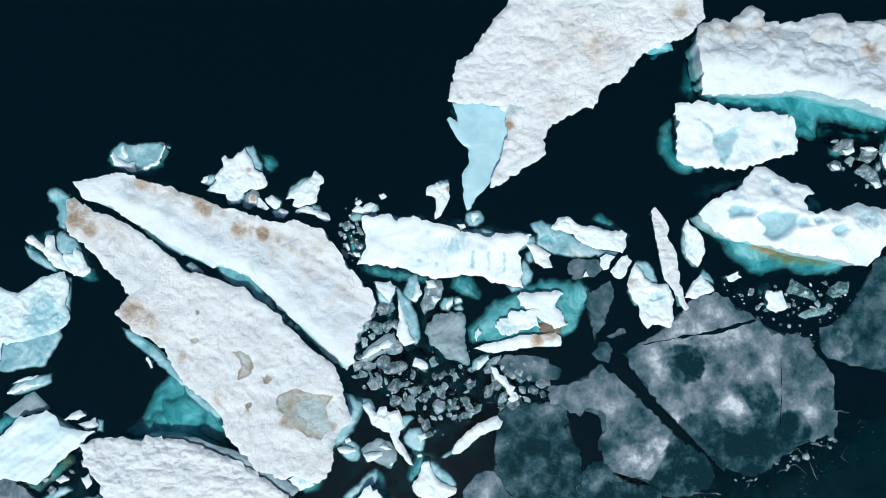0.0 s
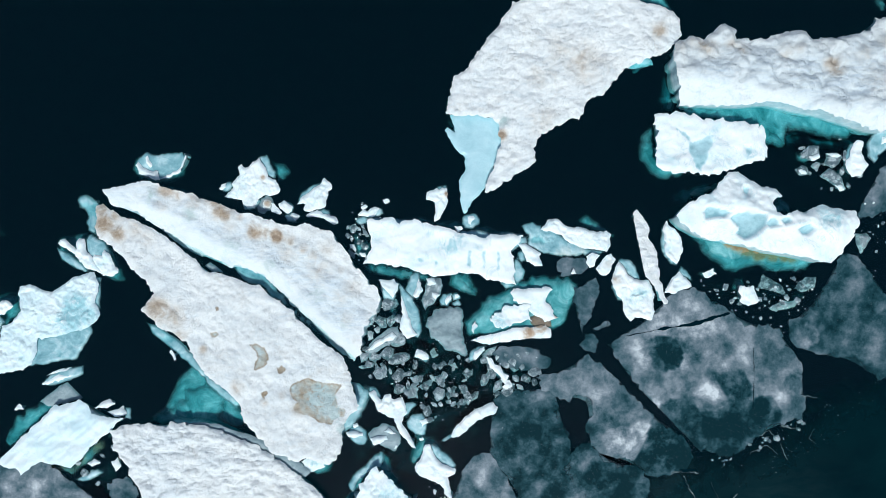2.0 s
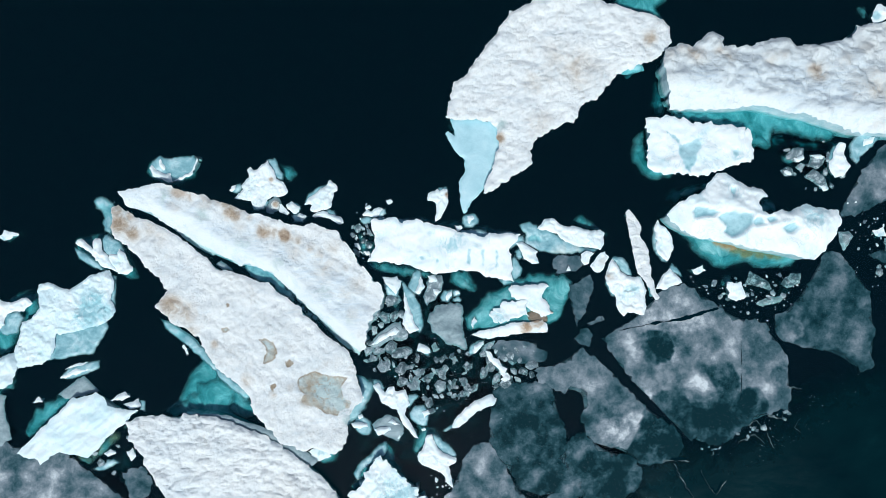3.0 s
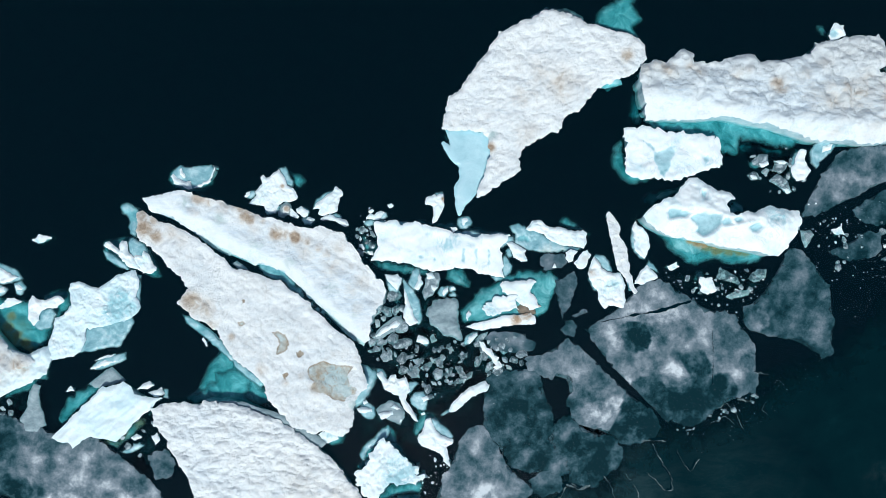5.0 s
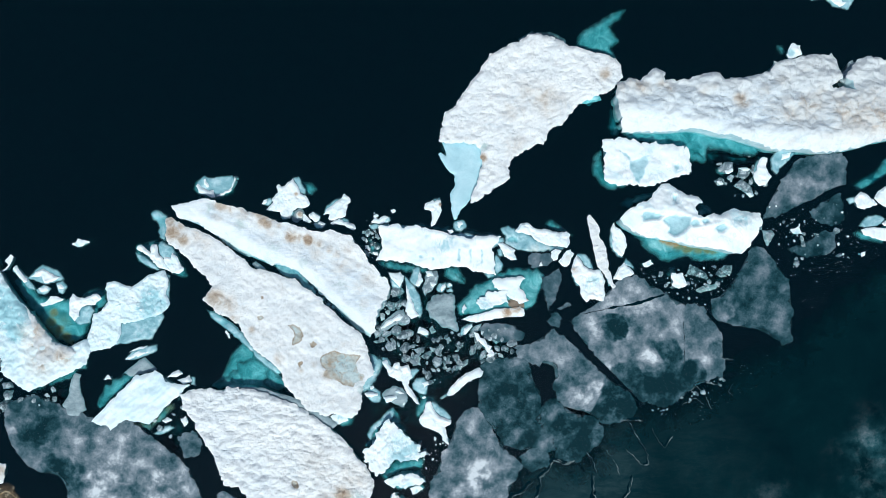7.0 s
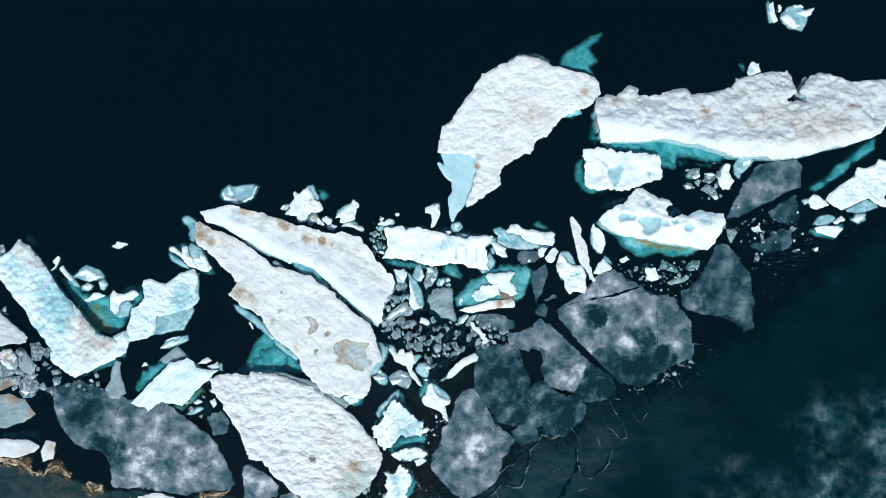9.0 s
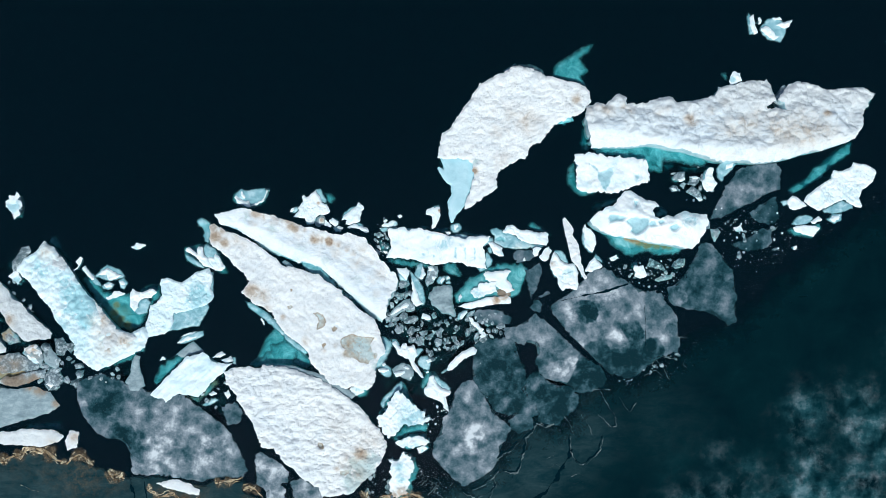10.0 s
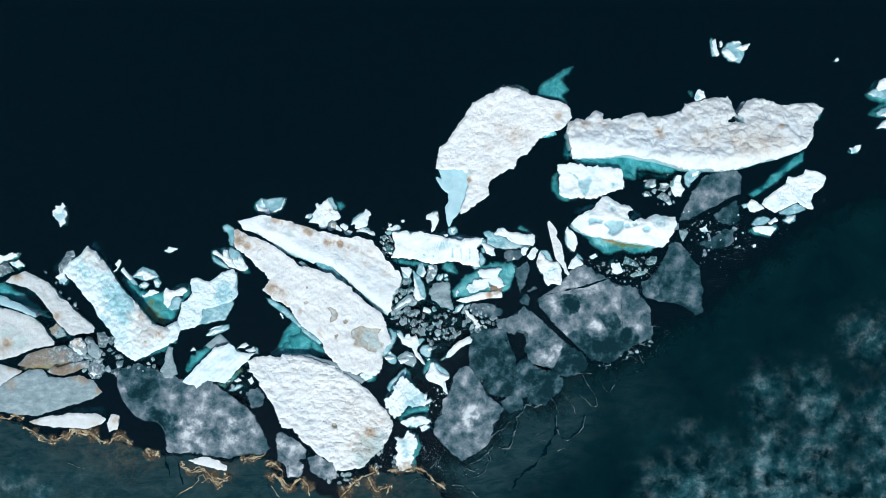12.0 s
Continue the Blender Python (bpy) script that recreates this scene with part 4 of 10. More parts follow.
ob = thing('ice_floe', 'long flat ice floe with warm grey snow and brown melt holes', 'ice floe', [(-17.63, -10.87), (-4.20, 2.50)])
block(ob, [(-17.63, 2.45), (-17.29, 2.50), (-16.23, 1.84), (-15.31, 1.58), (-13.86, 0.71), (-12.94, -0.00), (-12.42, -0.40), (-12.10, -0.84), (-11.49, -1.06), (-10.05, -1.50), (-9.26, -1.71), (-8.73, -2.11), (-8.20, -2.50), (-7.41, -3.29), (-6.62, -4.08), (-5.83, -4.74), (-5.04, -5.27), (-4.78, -5.79), (-4.62, -6.72), (-4.41, -7.37), (-4.20, -7.82), (-4.78, -8.43), (-5.04, -9.08), (-5.09, -9.74), (-5.30, -10.53), (-5.83, -10.87), (-6.88, -10.45), (-7.54, -10.60), (-8.85, -10.08), (-9.25, -9.47), (-9.91, -8.82), (-10.30, -8.29), (-10.22, -7.76), (-10.70, -7.24), (-12.15, -5.92), (-12.54, -5.40), (-12.94, -4.61), (-13.59, -4.08), (-14.38, -3.82), (-15.36, -2.77), (-14.65, -2.11), (-15.04, -1.45), (-15.70, -0.92), (-16.76, 0.26), (-17.41, 0.79), (-17.63, 1.31)], z=0.48, slope=(0.01, -0.015), ridge=[(-0.7, 0.035, 0.9, 0.3), (0.8, 0.025, 0.8, 0.22)], relief=0.11, rough=0.15, cell=0.1, melt=[(-4.78, -8.95, 0.42, 1.50), (-6.15, -7.45, 0.63, 1.50), (-5.52, -8.16, 0.42, 1.30)], holes=[[(-9.73, -4.66), (-9.39, -4.61), (-8.99, -4.82), (-8.73, -5.27), (-8.81, -5.66), (-9.12, -5.82), (-9.57, -5.98), (-9.52, -5.71), (-9.36, -5.40), (-9.46, -5.03)], [(-7.67, -6.85), (-7.41, -6.58), (-6.75, -6.45), (-6.23, -6.61), (-5.70, -6.64), (-5.04, -6.66), (-5.23, -7.03), (-5.44, -7.29), (-5.25, -7.77), (-4.86, -8.03), (-5.04, -8.42), (-5.44, -8.42), (-5.62, -8.82), (-6.09, -8.69), (-6.49, -8.35), (-7.01, -8.21), (-7.49, -7.98), (-7.28, -7.63), (-7.62, -7.29)], [(-11.67, -4.08), (-11.41, -4.00), (-11.28, -4.19), (-11.46, -4.32), (-11.67, -4.27)], [(-8.28, -5.87), (-8.04, -5.77), (-7.83, -5.98), (-7.99, -6.21), (-8.25, -6.16)], [(-9.20, -7.13), (-8.99, -6.98), (-8.80, -7.13), (-8.99, -7.45), (-9.20, -7.34)], [(-11.49, -2.82), (-11.33, -2.77), (-11.26, -2.90), (-11.41, -2.98)]], dirt=[(-16.84, 1.77, 0.6, 0.8), (-15.6, 1.26, 0.5, 0.6), (-14.95, 0.75, 0.5, 0.5), (-14.18, -2.87, 0.7, 0.7), (-13.53, -3.2, 0.4, 0.5), (-14.67, -2.7, 0.5, 0.8), (-17.15, 1.50, 0.47, 1.80), (-17.29, 2.24, 0.37, 1.20), (-16.50, 1.05, 0.42, 1.20), (-14.38, -2.90, 0.63, 1.30), (-13.60, -3.29, 0.53, 1.00), (-13.33, -4.34, 0.42, 0.80), (-12.09, -4.92, 0.21, 1.00), (-10.30, -6.84, 0.37, 0.70), (-8.99, -7.63, 0.21, 0.80), (-8.07, -7.24, 0.21, 0.60), (-7.28, -8.03, 0.32, 0.70)])
block(ob, [(-15.22, -3.61), (-14.47, -3.82), (-13.53, -4.49), (-12.81, -5.21), (-12.20, -6.01), (-11.53, -6.63), (-10.35, -7.75), (-10.59, -8.02), (-11.53, -7.29), (-12.33, -6.41), (-13.13, -5.69), (-13.93, -4.89), (-14.87, -4.20)], z=0.03, top=WET, soft_edge=0.2, side=SUNKEN, names=('blue_ledge', 'ledge_side'), relief=0.05, rough=0.09, cell=0.11)
block(ob, [(-4.74, -6.68), (-4.31, -6.81), (-3.89, -7.21), (-4.53, -8.41), (-4.90, -9.21), (-5.38, -9.69), (-5.51, -9.21), (-4.85, -8.55), (-4.26, -7.93)], z=0.05, top=WET, soft_edge=0.2, side=SUNKEN, names=('blue_ledge', 'ledge_side'), relief=0.05, rough=0.09, cell=0.11)
ledge(ob, [(-4.05, -6.80), (-3.60, -7.36), (-4.06, -8.17), (-4.37, -8.87), (-5.23, -9.77), (-5.68, -9.16), (-5.19, -8.25), (-4.67, -7.50)], z=0.02, material=WET, name='blue_ledge', relief=0.06, fall=0.1, width=0.2)
ledge(ob, [(-18.76, 3.00), (-18.27, 3.03), (-17.60, 2.68), (-17.60, 0.94), (-17.95, 0.94), (-18.27, 1.47), (-18.33, 2.14), (-18.67, 2.41)], z=0.02, fall=0.1, width=0.25, material=WET, melted=0.3)
ledge(ob, [(-7.58, -10.77), (-6.37, -10.77), (-5.96, -11.17), (-7.04, -11.44), (-7.71, -11.17)], z=-0.2)

ob = thing('ice_floe', 'rounded ice floe with deeply dimpled white snow', 'ice floe', [(-16.89, -18.94), (-4.31, -8.57)])
block(ob, [(-16.89, -9.08), (-16.23, -8.71), (-14.99, -8.67), (-14.01, -8.86), (-13.75, -8.57), (-12.28, -8.78), (-10.82, -9.24), (-8.89, -10.21), (-7.21, -11.32), (-5.79, -12.76), (-4.85, -14.04), (-4.31, -15.15), (-4.69, -16.02), (-5.23, -16.99), (-6.00, -17.60), (-7.03, -18.69), (-8.28, -18.94), (-9.51, -18.88), (-9.83, -18.28), (-11.18, -17.38), (-12.60, -15.94), (-13.30, -15.16), (-14.18, -14.98), (-14.39, -14.13), (-14.70, -13.13), (-15.39, -12.11), (-16.08, -10.84), (-16.64, -10.08)], z=0.5, slope=(-0.005, -0.01), cup=0.1, cup_size=0.5, dome=0.12, dome_size=0.66, lump=0.8, cold=[(-14.8, -10.2, 1.6, 0.5), (-14.0, -12.6, 1.6, 0.5), (-12.2, -14.8, 1.6, 0.5), (-10.2, -16.8, 1.4, 0.4)], ridge=[(-0.45, 0.05, 0.8, 0.3)], relief=0.1, rough=0.16, cell=0.11, melt=[(-6.22, -17.04, 1.18, 1.50), (-7.00, -17.90, 0.89, 1.40), (-5.59, -16.28, 0.69, 1.20)], holes=[[(-9.67, -14.67), (-9.33, -14.79), (-9.20, -15.14), (-9.50, -15.23), (-9.74, -14.97)], [(-8.10, -17.02), (-7.60, -16.89), (-7.31, -17.15), (-7.72, -17.43), (-8.11, -17.31)]], dirt=[(-8.0, -13.5, 1.6, 0.35), (-5.6, -14.6, 1.0, 0.5), (-6.6, -17.3, 0.9, 0.5), (-6.41, -15.70, 0.59, 1.20), (-8.29, -16.86, 0.25, 1.00), (-7.17, -16.16, 0.99, 0.60)])
block(ob, [(-13.86, -8.63), (-11.62, -8.73), (-9.42, -9.52), (-7.72, -10.43), (-6.66, -11.23), (-7.02, -11.56), (-8.95, -10.28), (-10.90, -9.30), (-12.37, -8.84)], z=0.3, top=SMOOTH, side=SUNKEN, names=('grey_ledge', 'ledge_side'), relief=0.05, rough=0.08, cell=0.1)
ledge(ob, [(-15.55, -8.64), (-14.61, -8.23), (-14.02, -7.83), (-13.45, -7.48), (-13.48, -6.97), (-13.00, -6.97), (-12.54, -6.83), (-12.19, -6.35), (-11.65, -6.89), (-11.22, -7.42), (-11.38, -8.50), (-10.97, -9.18), (-9.49, -10.34), (-7.60, -11.42), (-8.95, -11.09), (-10.43, -10.07), (-11.91, -9.31), (-12.99, -9.04), (-14.61, -9.17)], z=-0.28)
ledge(ob, [(-15.33, -8.73), (-14.59, -7.95), (-14.15, -6.97), (-13.56, -6.19), (-12.73, -5.57), (-12.10, -6.20), (-11.29, -7.29), (-10.38, -8.23), (-9.41, -9.18), (-10.78, -9.37), (-13.02, -8.88)], z=-0.52, melted=0.5)


# ---- floes along the western side ----

ob = thing('ice_floe', 'bent bluish-white ice floe, pebbled wet surface', 'ice floe', [(-32.58, -8.67), (-22.68, 1.58)])
block(ob, [(-32.58, -0.41), (-31.95, 0.31), (-30.93, 1.05), (-30.41, 1.58), (-29.69, 1.10), (-29.23, 0.19), (-28.52, -0.43), (-28.07, -1.44), (-27.28, -2.62), (-26.67, -3.33), (-26.21, -4.15), (-25.40, -4.87), (-25.12, -5.43), (-24.05, -5.82), (-22.94, -5.27), (-22.68, -6.13), (-23.06, -7.00), (-24.89, -7.86), (-26.81, -8.67), (-27.86, -7.89), (-28.58, -7.36), (-28.40, -6.63), (-29.00, -5.61), (-29.84, -4.58), (-30.15, -3.58), (-30.85, -2.81), (-31.55, -1.79), (-32.26, -1.02)], z=0.42, slope=(-0.02, 0.01), top=PEBBLED, dome=0.2, dome_size=0.46, relief=0.12, cell=0.085, names=('ice_top', 'ice_side'), melt=[(-28.12, -2.68, 0.89, 1.80), (-27.52, -3.69, 0.89, 1.80), (-27.37, -4.69, 0.59, 1.60), (-28.41, -3.66, 0.69, 1.40), (-28.82, -1.66, 0.79, 0.90), (-30.75, -0.59, 0.99, 0.70), (-29.47, -5.10, 1.28, 0.60), (-28.29, -6.38, 1.18, 0.50)], dirt=[(-25.83, -6.74, 0.99, 0.70), (-24.33, -6.40, 0.69, 0.80), (-26.27, -5.48, 0.79, 0.60), (-30.30, 0.78, 0.69, 0.70), (-29.72, 0.26, 0.49, 0.50), (-26.73, -4.72, 0.59, 0.60)])
block(ob, [(-32.31, -0.02), (-31.80, 0.35), (-30.94, 1.00), (-30.39, 1.53), (-29.67, 1.05), (-29.15, 0.19), (-28.54, -0.38), (-28.84, -0.76), (-30.16, -0.31), (-31.19, 0.13)], z=0.5, slope=(0.05, -0.1), dull=0.65, names=('snow_tip', 'tip_side'), label='grey lumpy old snow', cup=0.1, cup_size=0.3, relief=0.14, rough=0.2, cell=0.1, edge=0.1)
block(ob, [(-26.84, -3.13), (-26.40, -3.49), (-25.93, -4.15), (-25.35, -4.91), (-24.88, -5.57), (-23.98, -5.85), (-23.49, -6.12), (-24.26, -6.48), (-25.44, -6.74), (-26.38, -7.30), (-26.12, -6.22), (-26.28, -5.23), (-26.64, -4.22), (-26.97, -3.62)], z=0.5, slope=(0.05, 0), dull=0.45, names=('snow_strip', 'strip_side'), label='rust-tinged ridged old snow', cup=0.16, cup_size=0.4, relief=0.14, rough=0.2, cell=0.1, edge=0.1, dirt=[(-25.95, -4.74, 0.59, 0.70), (-24.44, -6.39, 0.49, 1.00), (-25.51, -6.00, 0.49, 0.60)])
ledge(ob, [(-28.49, -1.12), (-27.14, -1.28), (-26.28, -2.32), (-24.28, -2.65), (-22.91, -3.47), (-23.30, -5.31), (-24.43, -6.01), (-25.62, -5.46), (-26.95, -3.80)], z=-0.42, dirt=[(-25.43, -3.61, 0.25, 1.50), (-25.66, -4.25, 0.30, 1.50), (-25.13, -4.78, 0.30, 1.50), (-24.65, -5.20, 0.30, 1.50), (-24.43, -5.81, 0.35, 1.50), (-25.89, -4.85, 0.45, 1.25), (-25.40, -5.12, 0.40, 1.00), (-26.36, -4.07, 0.50, 0.45), (-24.85, -4.14, 0.60, 0.40)])
ledge(ob, [(-30.98, 1.40), (-30.60, 1.99), (-29.99, 2.11), (-29.63, 1.34), (-28.87, 0.21), (-28.23, -1.23), (-28.91, -0.70), (-29.90, 0.85)], z=-0.4)
ledge(ob, [(-23.34, -6.84), (-25.19, -7.76), (-27.14, -8.68), (-27.00, -9.04), (-24.96, -8.27), (-23.21, -7.35)], z=-0.25)

chunk('jagged pale blue ice block with wet hollow', white=[[(-21.74, -2.09), (-21.62, -1.73), (-21.11, -1.59), (-20.52, -1.86), (-19.94, -1.98), (-19.42, -1.66), (-18.97, -1.23), (-18.45, -1.06), (-17.78, -1.0), (-17.57, -1.56), (-17.78, -2.47), (-17.5, -3.21), (-17.84, -3.65), (-18.51, -3.93), (-19.25, -4.13), (-19.77, -4.27), (-20.36, -4.37), (-20.73, -4.39), (-20.78, -5.06), (-21.05, -5.64), (-21.57, -5.99), (-22.49, -6.12), (-23.12, -6.4), (-23.89, -6.27), (-23.55, -5.73), (-23.02, -5.3), (-22.75, -4.57), (-22.55, -3.73), (-22.03, -3.48), (-21.58, -2.94), (-21.64, -2.46)]], body=[[(-21.0, -4.34), (-19.81, -4.15), (-18.99, -3.87), (-18.02, -3.59), (-17.96, -4.15), (-18.46, -4.88), (-18.8, -5.5), (-19.66, -5.52), (-20.14, -5.69), (-21.25, -5.78)], [(-18.04, -1.04), (-17.49, -1.31), (-17.58, -1.94), (-17.57, -3.23), (-17.95, -3.6), (-18.0, -2.3)]], under=[[(-23.75, -2.46), (-23.11, -2.06), (-22.25, -1.93), (-21.8, -2.13), (-21.9, -3.17), (-22.51, -3.83), (-22.97, -4.12), (-23.33, -3.88)]], name='ice_block', melt=[(-18.61, -3.01, 0.9, 1.1), (-19.17, -3.56, 0.8, 1.0), (-21.42, -5.35, 0.5, 0.4)], top=PEBBLED)
chunk('white jagged ice chunk on a clear body', white=[[(-24.11, -2.93), (-23.87, -2.34), (-23.44, -2.65), (-22.81, -2.51), (-22.33, -2.34), (-22.0, -2.68), (-22.45, -3.11), (-23.01, -3.1), (-23.45, -3.42), (-23.46, -3.82), (-23.84, -4.15), (-24.16, -3.66)]], body=[[(-23.71, -3.28), (-22.75, -3.05), (-22.5, -3.5), (-22.81, -4.27), (-23.52, -4.47), (-23.92, -4.17)]], z=0.25)
chunk('ragged white ice plate on sunken ice', white=[[(-26.66, -1.18), (-26.24, -0.82), (-25.76, -0.64), (-25.4, -0.91), (-25.03, -1.14), (-24.63, -1.3), (-25.23, -1.54), (-25.67, -1.61), (-25.95, -1.16)]], body=[[(-26.93, -1.29), (-26.4, -0.71), (-25.87, -0.39), (-24.85, -0.78), (-24.42, -1.45), (-25.68, -1.72)]], z=0.18)
chunk('small white ice chip awash', white=[[(-26.16, -1.93), (-25.56, -1.83), (-25.42, -2.13), (-26.01, -2.19)]], body=[[(-26.35, -2.0), (-25.68, -1.65), (-25.24, -2.03), (-25.69, -2.39), (-26.21, -2.3)]], z=0.12)
chunk('small white ice chip awash', white=[[(-24.86, -1.7), (-24.53, -1.63), (-24.42, -2.04), (-24.8, -2.18)]], body=[[(-25.01, -1.59), (-24.49, -1.45), (-24.2, -1.9), (-24.51, -2.34), (-24.88, -2.26)]], z=0.12)
chunk('flat pointed white ice chip', white=[[(-25.98, -3.0), (-25.45, -2.76), (-25.34, -2.46), (-24.89, -2.47), (-24.42, -2.71), (-25.09, -2.99), (-25.72, -3.16)]], z=0.15)
chunk('thin pointed white ice splinter', white=[[(-27.75, -0.6), (-27.49, -0.46), (-27.06, -1.06), (-26.74, -1.51), (-27.0, -1.58), (-27.43, -1.12)]], body=[[(-27.88, -0.71), (-27.5, -0.42), (-26.6, -1.48), (-26.21, -2.12), (-26.8, -1.99), (-27.37, -1.35)]], z=0.18, name='ice_shard')
chunk('bent white ice splinter', white=[[(-28.49, -0.77), (-28.08, -0.41), (-28.15, -0.11), (-27.84, 0.29), (-27.62, 0.13), (-27.85, -0.27), (-28.23, -0.74)]], z=0.18, name='ice_shard')
chunk('soft grey ice lump half sunken', body=[[(-20.74, -7.64), (-20.17, -7.25), (-19.68, -6.82), (-19.31, -6.68), (-18.8, -7.09), (-18.51, -7.4), (-19.33, -7.67), (-19.96, -7.88)]], wet=SMOOTH)
chunk('small white ice chip beside the tilted floe', white=[[(-22.04, -8.01), (-21.7, -7.72), (-21.45, -8.02)]], z=0.12)
chunk('flat glassy ice flake with white edges', white=[[(-20.54, -6.71), (-20.02, -6.28), (-19.64, -6.14), (-19.02, -6.23), (-18.46, -6.09), (-19.02, -6.45), (-19.65, -6.59), (-20.21, -6.83)], [(-20.31, -6.24), (-19.64, -5.99), (-19.01, -5.82), (-19.24, -6.11)]], body=[[(-20.61, -6.72), (-20.15, -6.21), (-19.18, -5.86), (-18.44, -5.81), (-18.45, -6.25), (-19.2, -6.6), (-20.17, -6.88)]], z=0.1)
chunk('small glassy ice chunk behind the floe', white=[[(-17.85, -7.95), (-17.44, -7.66), (-17.07, -7.49), (-16.78, -7.68), (-17.19, -8.0)], [(-17.2, -8.18), (-16.71, -8.08), (-16.38, -7.83), (-16.24, -8.28), (-16.72, -8.45)]], body=[[(-16.34, -7.96), (-16.01, -7.97), (-15.95, -8.6), (-16.28, -8.56)]], z=0.14)
chunk('small pale ice chips under the rusty edge', white=[[(-18.26, -10.79), (-17.88, -10.54), (-17.59, -10.8), (-18.0, -11.01)], [(-17.07, -10.7), (-16.66, -10.53), (-16.49, -11.01), (-16.79, -11.23)]], body=[[(-18.94, -11.68), (-18.41, -11.36), (-17.74, -11.08), (-17.37, -11.31), (-17.9, -11.59), (-18.49, -11.8)]], z=0.12)
chunk('tilted white ice slab with wet pale end', white=[[(28.74, 2.7), (28.97, 3.18), (29.55, 3.6), (30.22, 4.01), (30.89, 4.43), (31.13, 5.07), (31.78, 4.96), (32.45, 5.25), (32.68, 5.63), (33.54, 5.43), (34.23, 5.06), (34.44, 4.74), (34.07, 4.01), (33.26, 3.34), (33.03, 2.82), (33.27, 2.16), (33.13, 1.99), (32.36, 2.32), (31.84, 2.73), (31.27, 2.53), (30.38, 2.12), (29.81, 1.92), (29.21, 2.29)]], body=[[(30.16, 1.98), (31.73, 2.72), (32.51, 2.38), (32.67, 1.98), (31.03, 1.59), (30.37, 1.71)]], z=0.42, name='ice_slab', melt=[(32.09, 3.31, 1.2, 0.5), (30.77, 3.13, 0.9, 0.5)])
chunk('white ice chunk beside the tilted slab', white=[[(27.39, 2.76), (27.8, 3.23), (28.19, 3.0), (28.75, 2.63), (28.91, 2.32), (28.07, 1.99), (27.63, 2.18)]], body=[[(26.92, 2.7), (27.55, 2.99), (27.8, 2.54), (27.22, 2.39)]], z=0.25)
chunk('low glassy ice piece with a white rim', white=[[(29.15, 1.17), (29.86, 1.45), (30.16, 1.18), (29.41, 0.9)]], body=[[(27.75, 1.0), (28.25, 1.6), (29.05, 1.71), (29.57, 1.42), (28.85, 0.83), (28.05, 0.73)]], z=0.15)
chunk('white ice cake over teal ice', white=[[(27.79, 0.73), (28.5, 0.84), (29.59, 0.76), (29.85, 0.53), (29.35, -0.07), (28.69, 0.08), (27.95, 0.33)]], under=[[(27.57, 0.49), (28.34, 1.04), (30.34, 1.06), (30.55, 0.52), (29.63, -0.29), (28.09, -0.07)]], z=0.2)
chunk('small white ice chunk with clear rim', white=[[(30.65, 1.21), (30.97, 1.5), (31.5, 1.57), (31.58, 1.22), (31.0, 0.97)]], body=[[(30.44, 1.17), (30.99, 1.68), (31.74, 1.66), (31.76, 1.13), (31.05, 0.84)]], z=0.14)
chunk('white ice chunk by the grey plate', white=[[(20.88, 4.44), (21.16, 5.09), (21.44, 5.61), (21.84, 5.5), (21.68, 4.89), (22.06, 4.31), (21.65, 3.75), (21.12, 3.73), (20.87, 4.09)]], body=[[(20.77, 4.68), (21.24, 5.46), (21.5, 5.45), (21.19, 4.13), (20.92, 3.97)]], z=0.2)
chunk('pale clear ice chunk by the grey plate', white=[[(22.74, 5.79), (23.4, 5.9), (23.22, 5.51), (22.68, 5.35)]], body=[[(21.98, 5.39), (22.36, 5.99), (23.02, 6.14), (23.72, 5.81), (23.21, 5.26), (22.76, 4.83), (22.43, 4.27), (22.14, 4.63)]], z=0.16)
chunk('clear ice lump half awash with white rim', white=[[(19.01, 4.76), (19.44, 4.95), (19.51, 4.68), (19.17, 4.52)]], body=[[(18.56, 5.01), (19.07, 5.37), (19.57, 5.36), (19.56, 4.76), (19.05, 4.54), (18.62, 4.71)]], under=[[(18.52, 5.05), (19.2, 5.54), (19.9, 5.47), (19.85, 4.63), (19.01, 4.37), (18.54, 4.64)]], wet=CHUNK)
chunk('clear ice chip with frosted edge', white=[[(19.91, 4.98), (20.34, 4.91), (20.71, 4.83), (20.57, 4.67), (20.17, 4.77)]], body=[[(19.93, 4.99), (20.4, 4.95), (20.8, 4.85), (20.62, 4.41), (20.22, 4.15), (19.89, 4.43)]], wet=CHUNK)
chunk('small clear ice chip awash', white=[[(18.41, 4.04), (18.78, 4.13), (18.87, 3.9), (18.57, 3.83)]], body=[[(18.31, 4.05), (18.72, 4.34), (19.01, 4.24), (19.01, 3.87), (18.54, 3.78)]], wet=CHUNK)
chunk('glassy curved ice flake', white=[[(20.35, 3.28), (20.71, 3.4), (20.97, 3.17), (20.61, 3.0)]], body=[[(19.6, 3.79), (20.1, 4.21), (20.66, 3.84), (20.99, 3.17), (20.63, 3.01), (20.07, 3.47)], [(19.89, 4.8), (20.56, 4.99), (20.86, 4.67), (20.24, 4.52)]], z=0.1, wet=CHUNK)
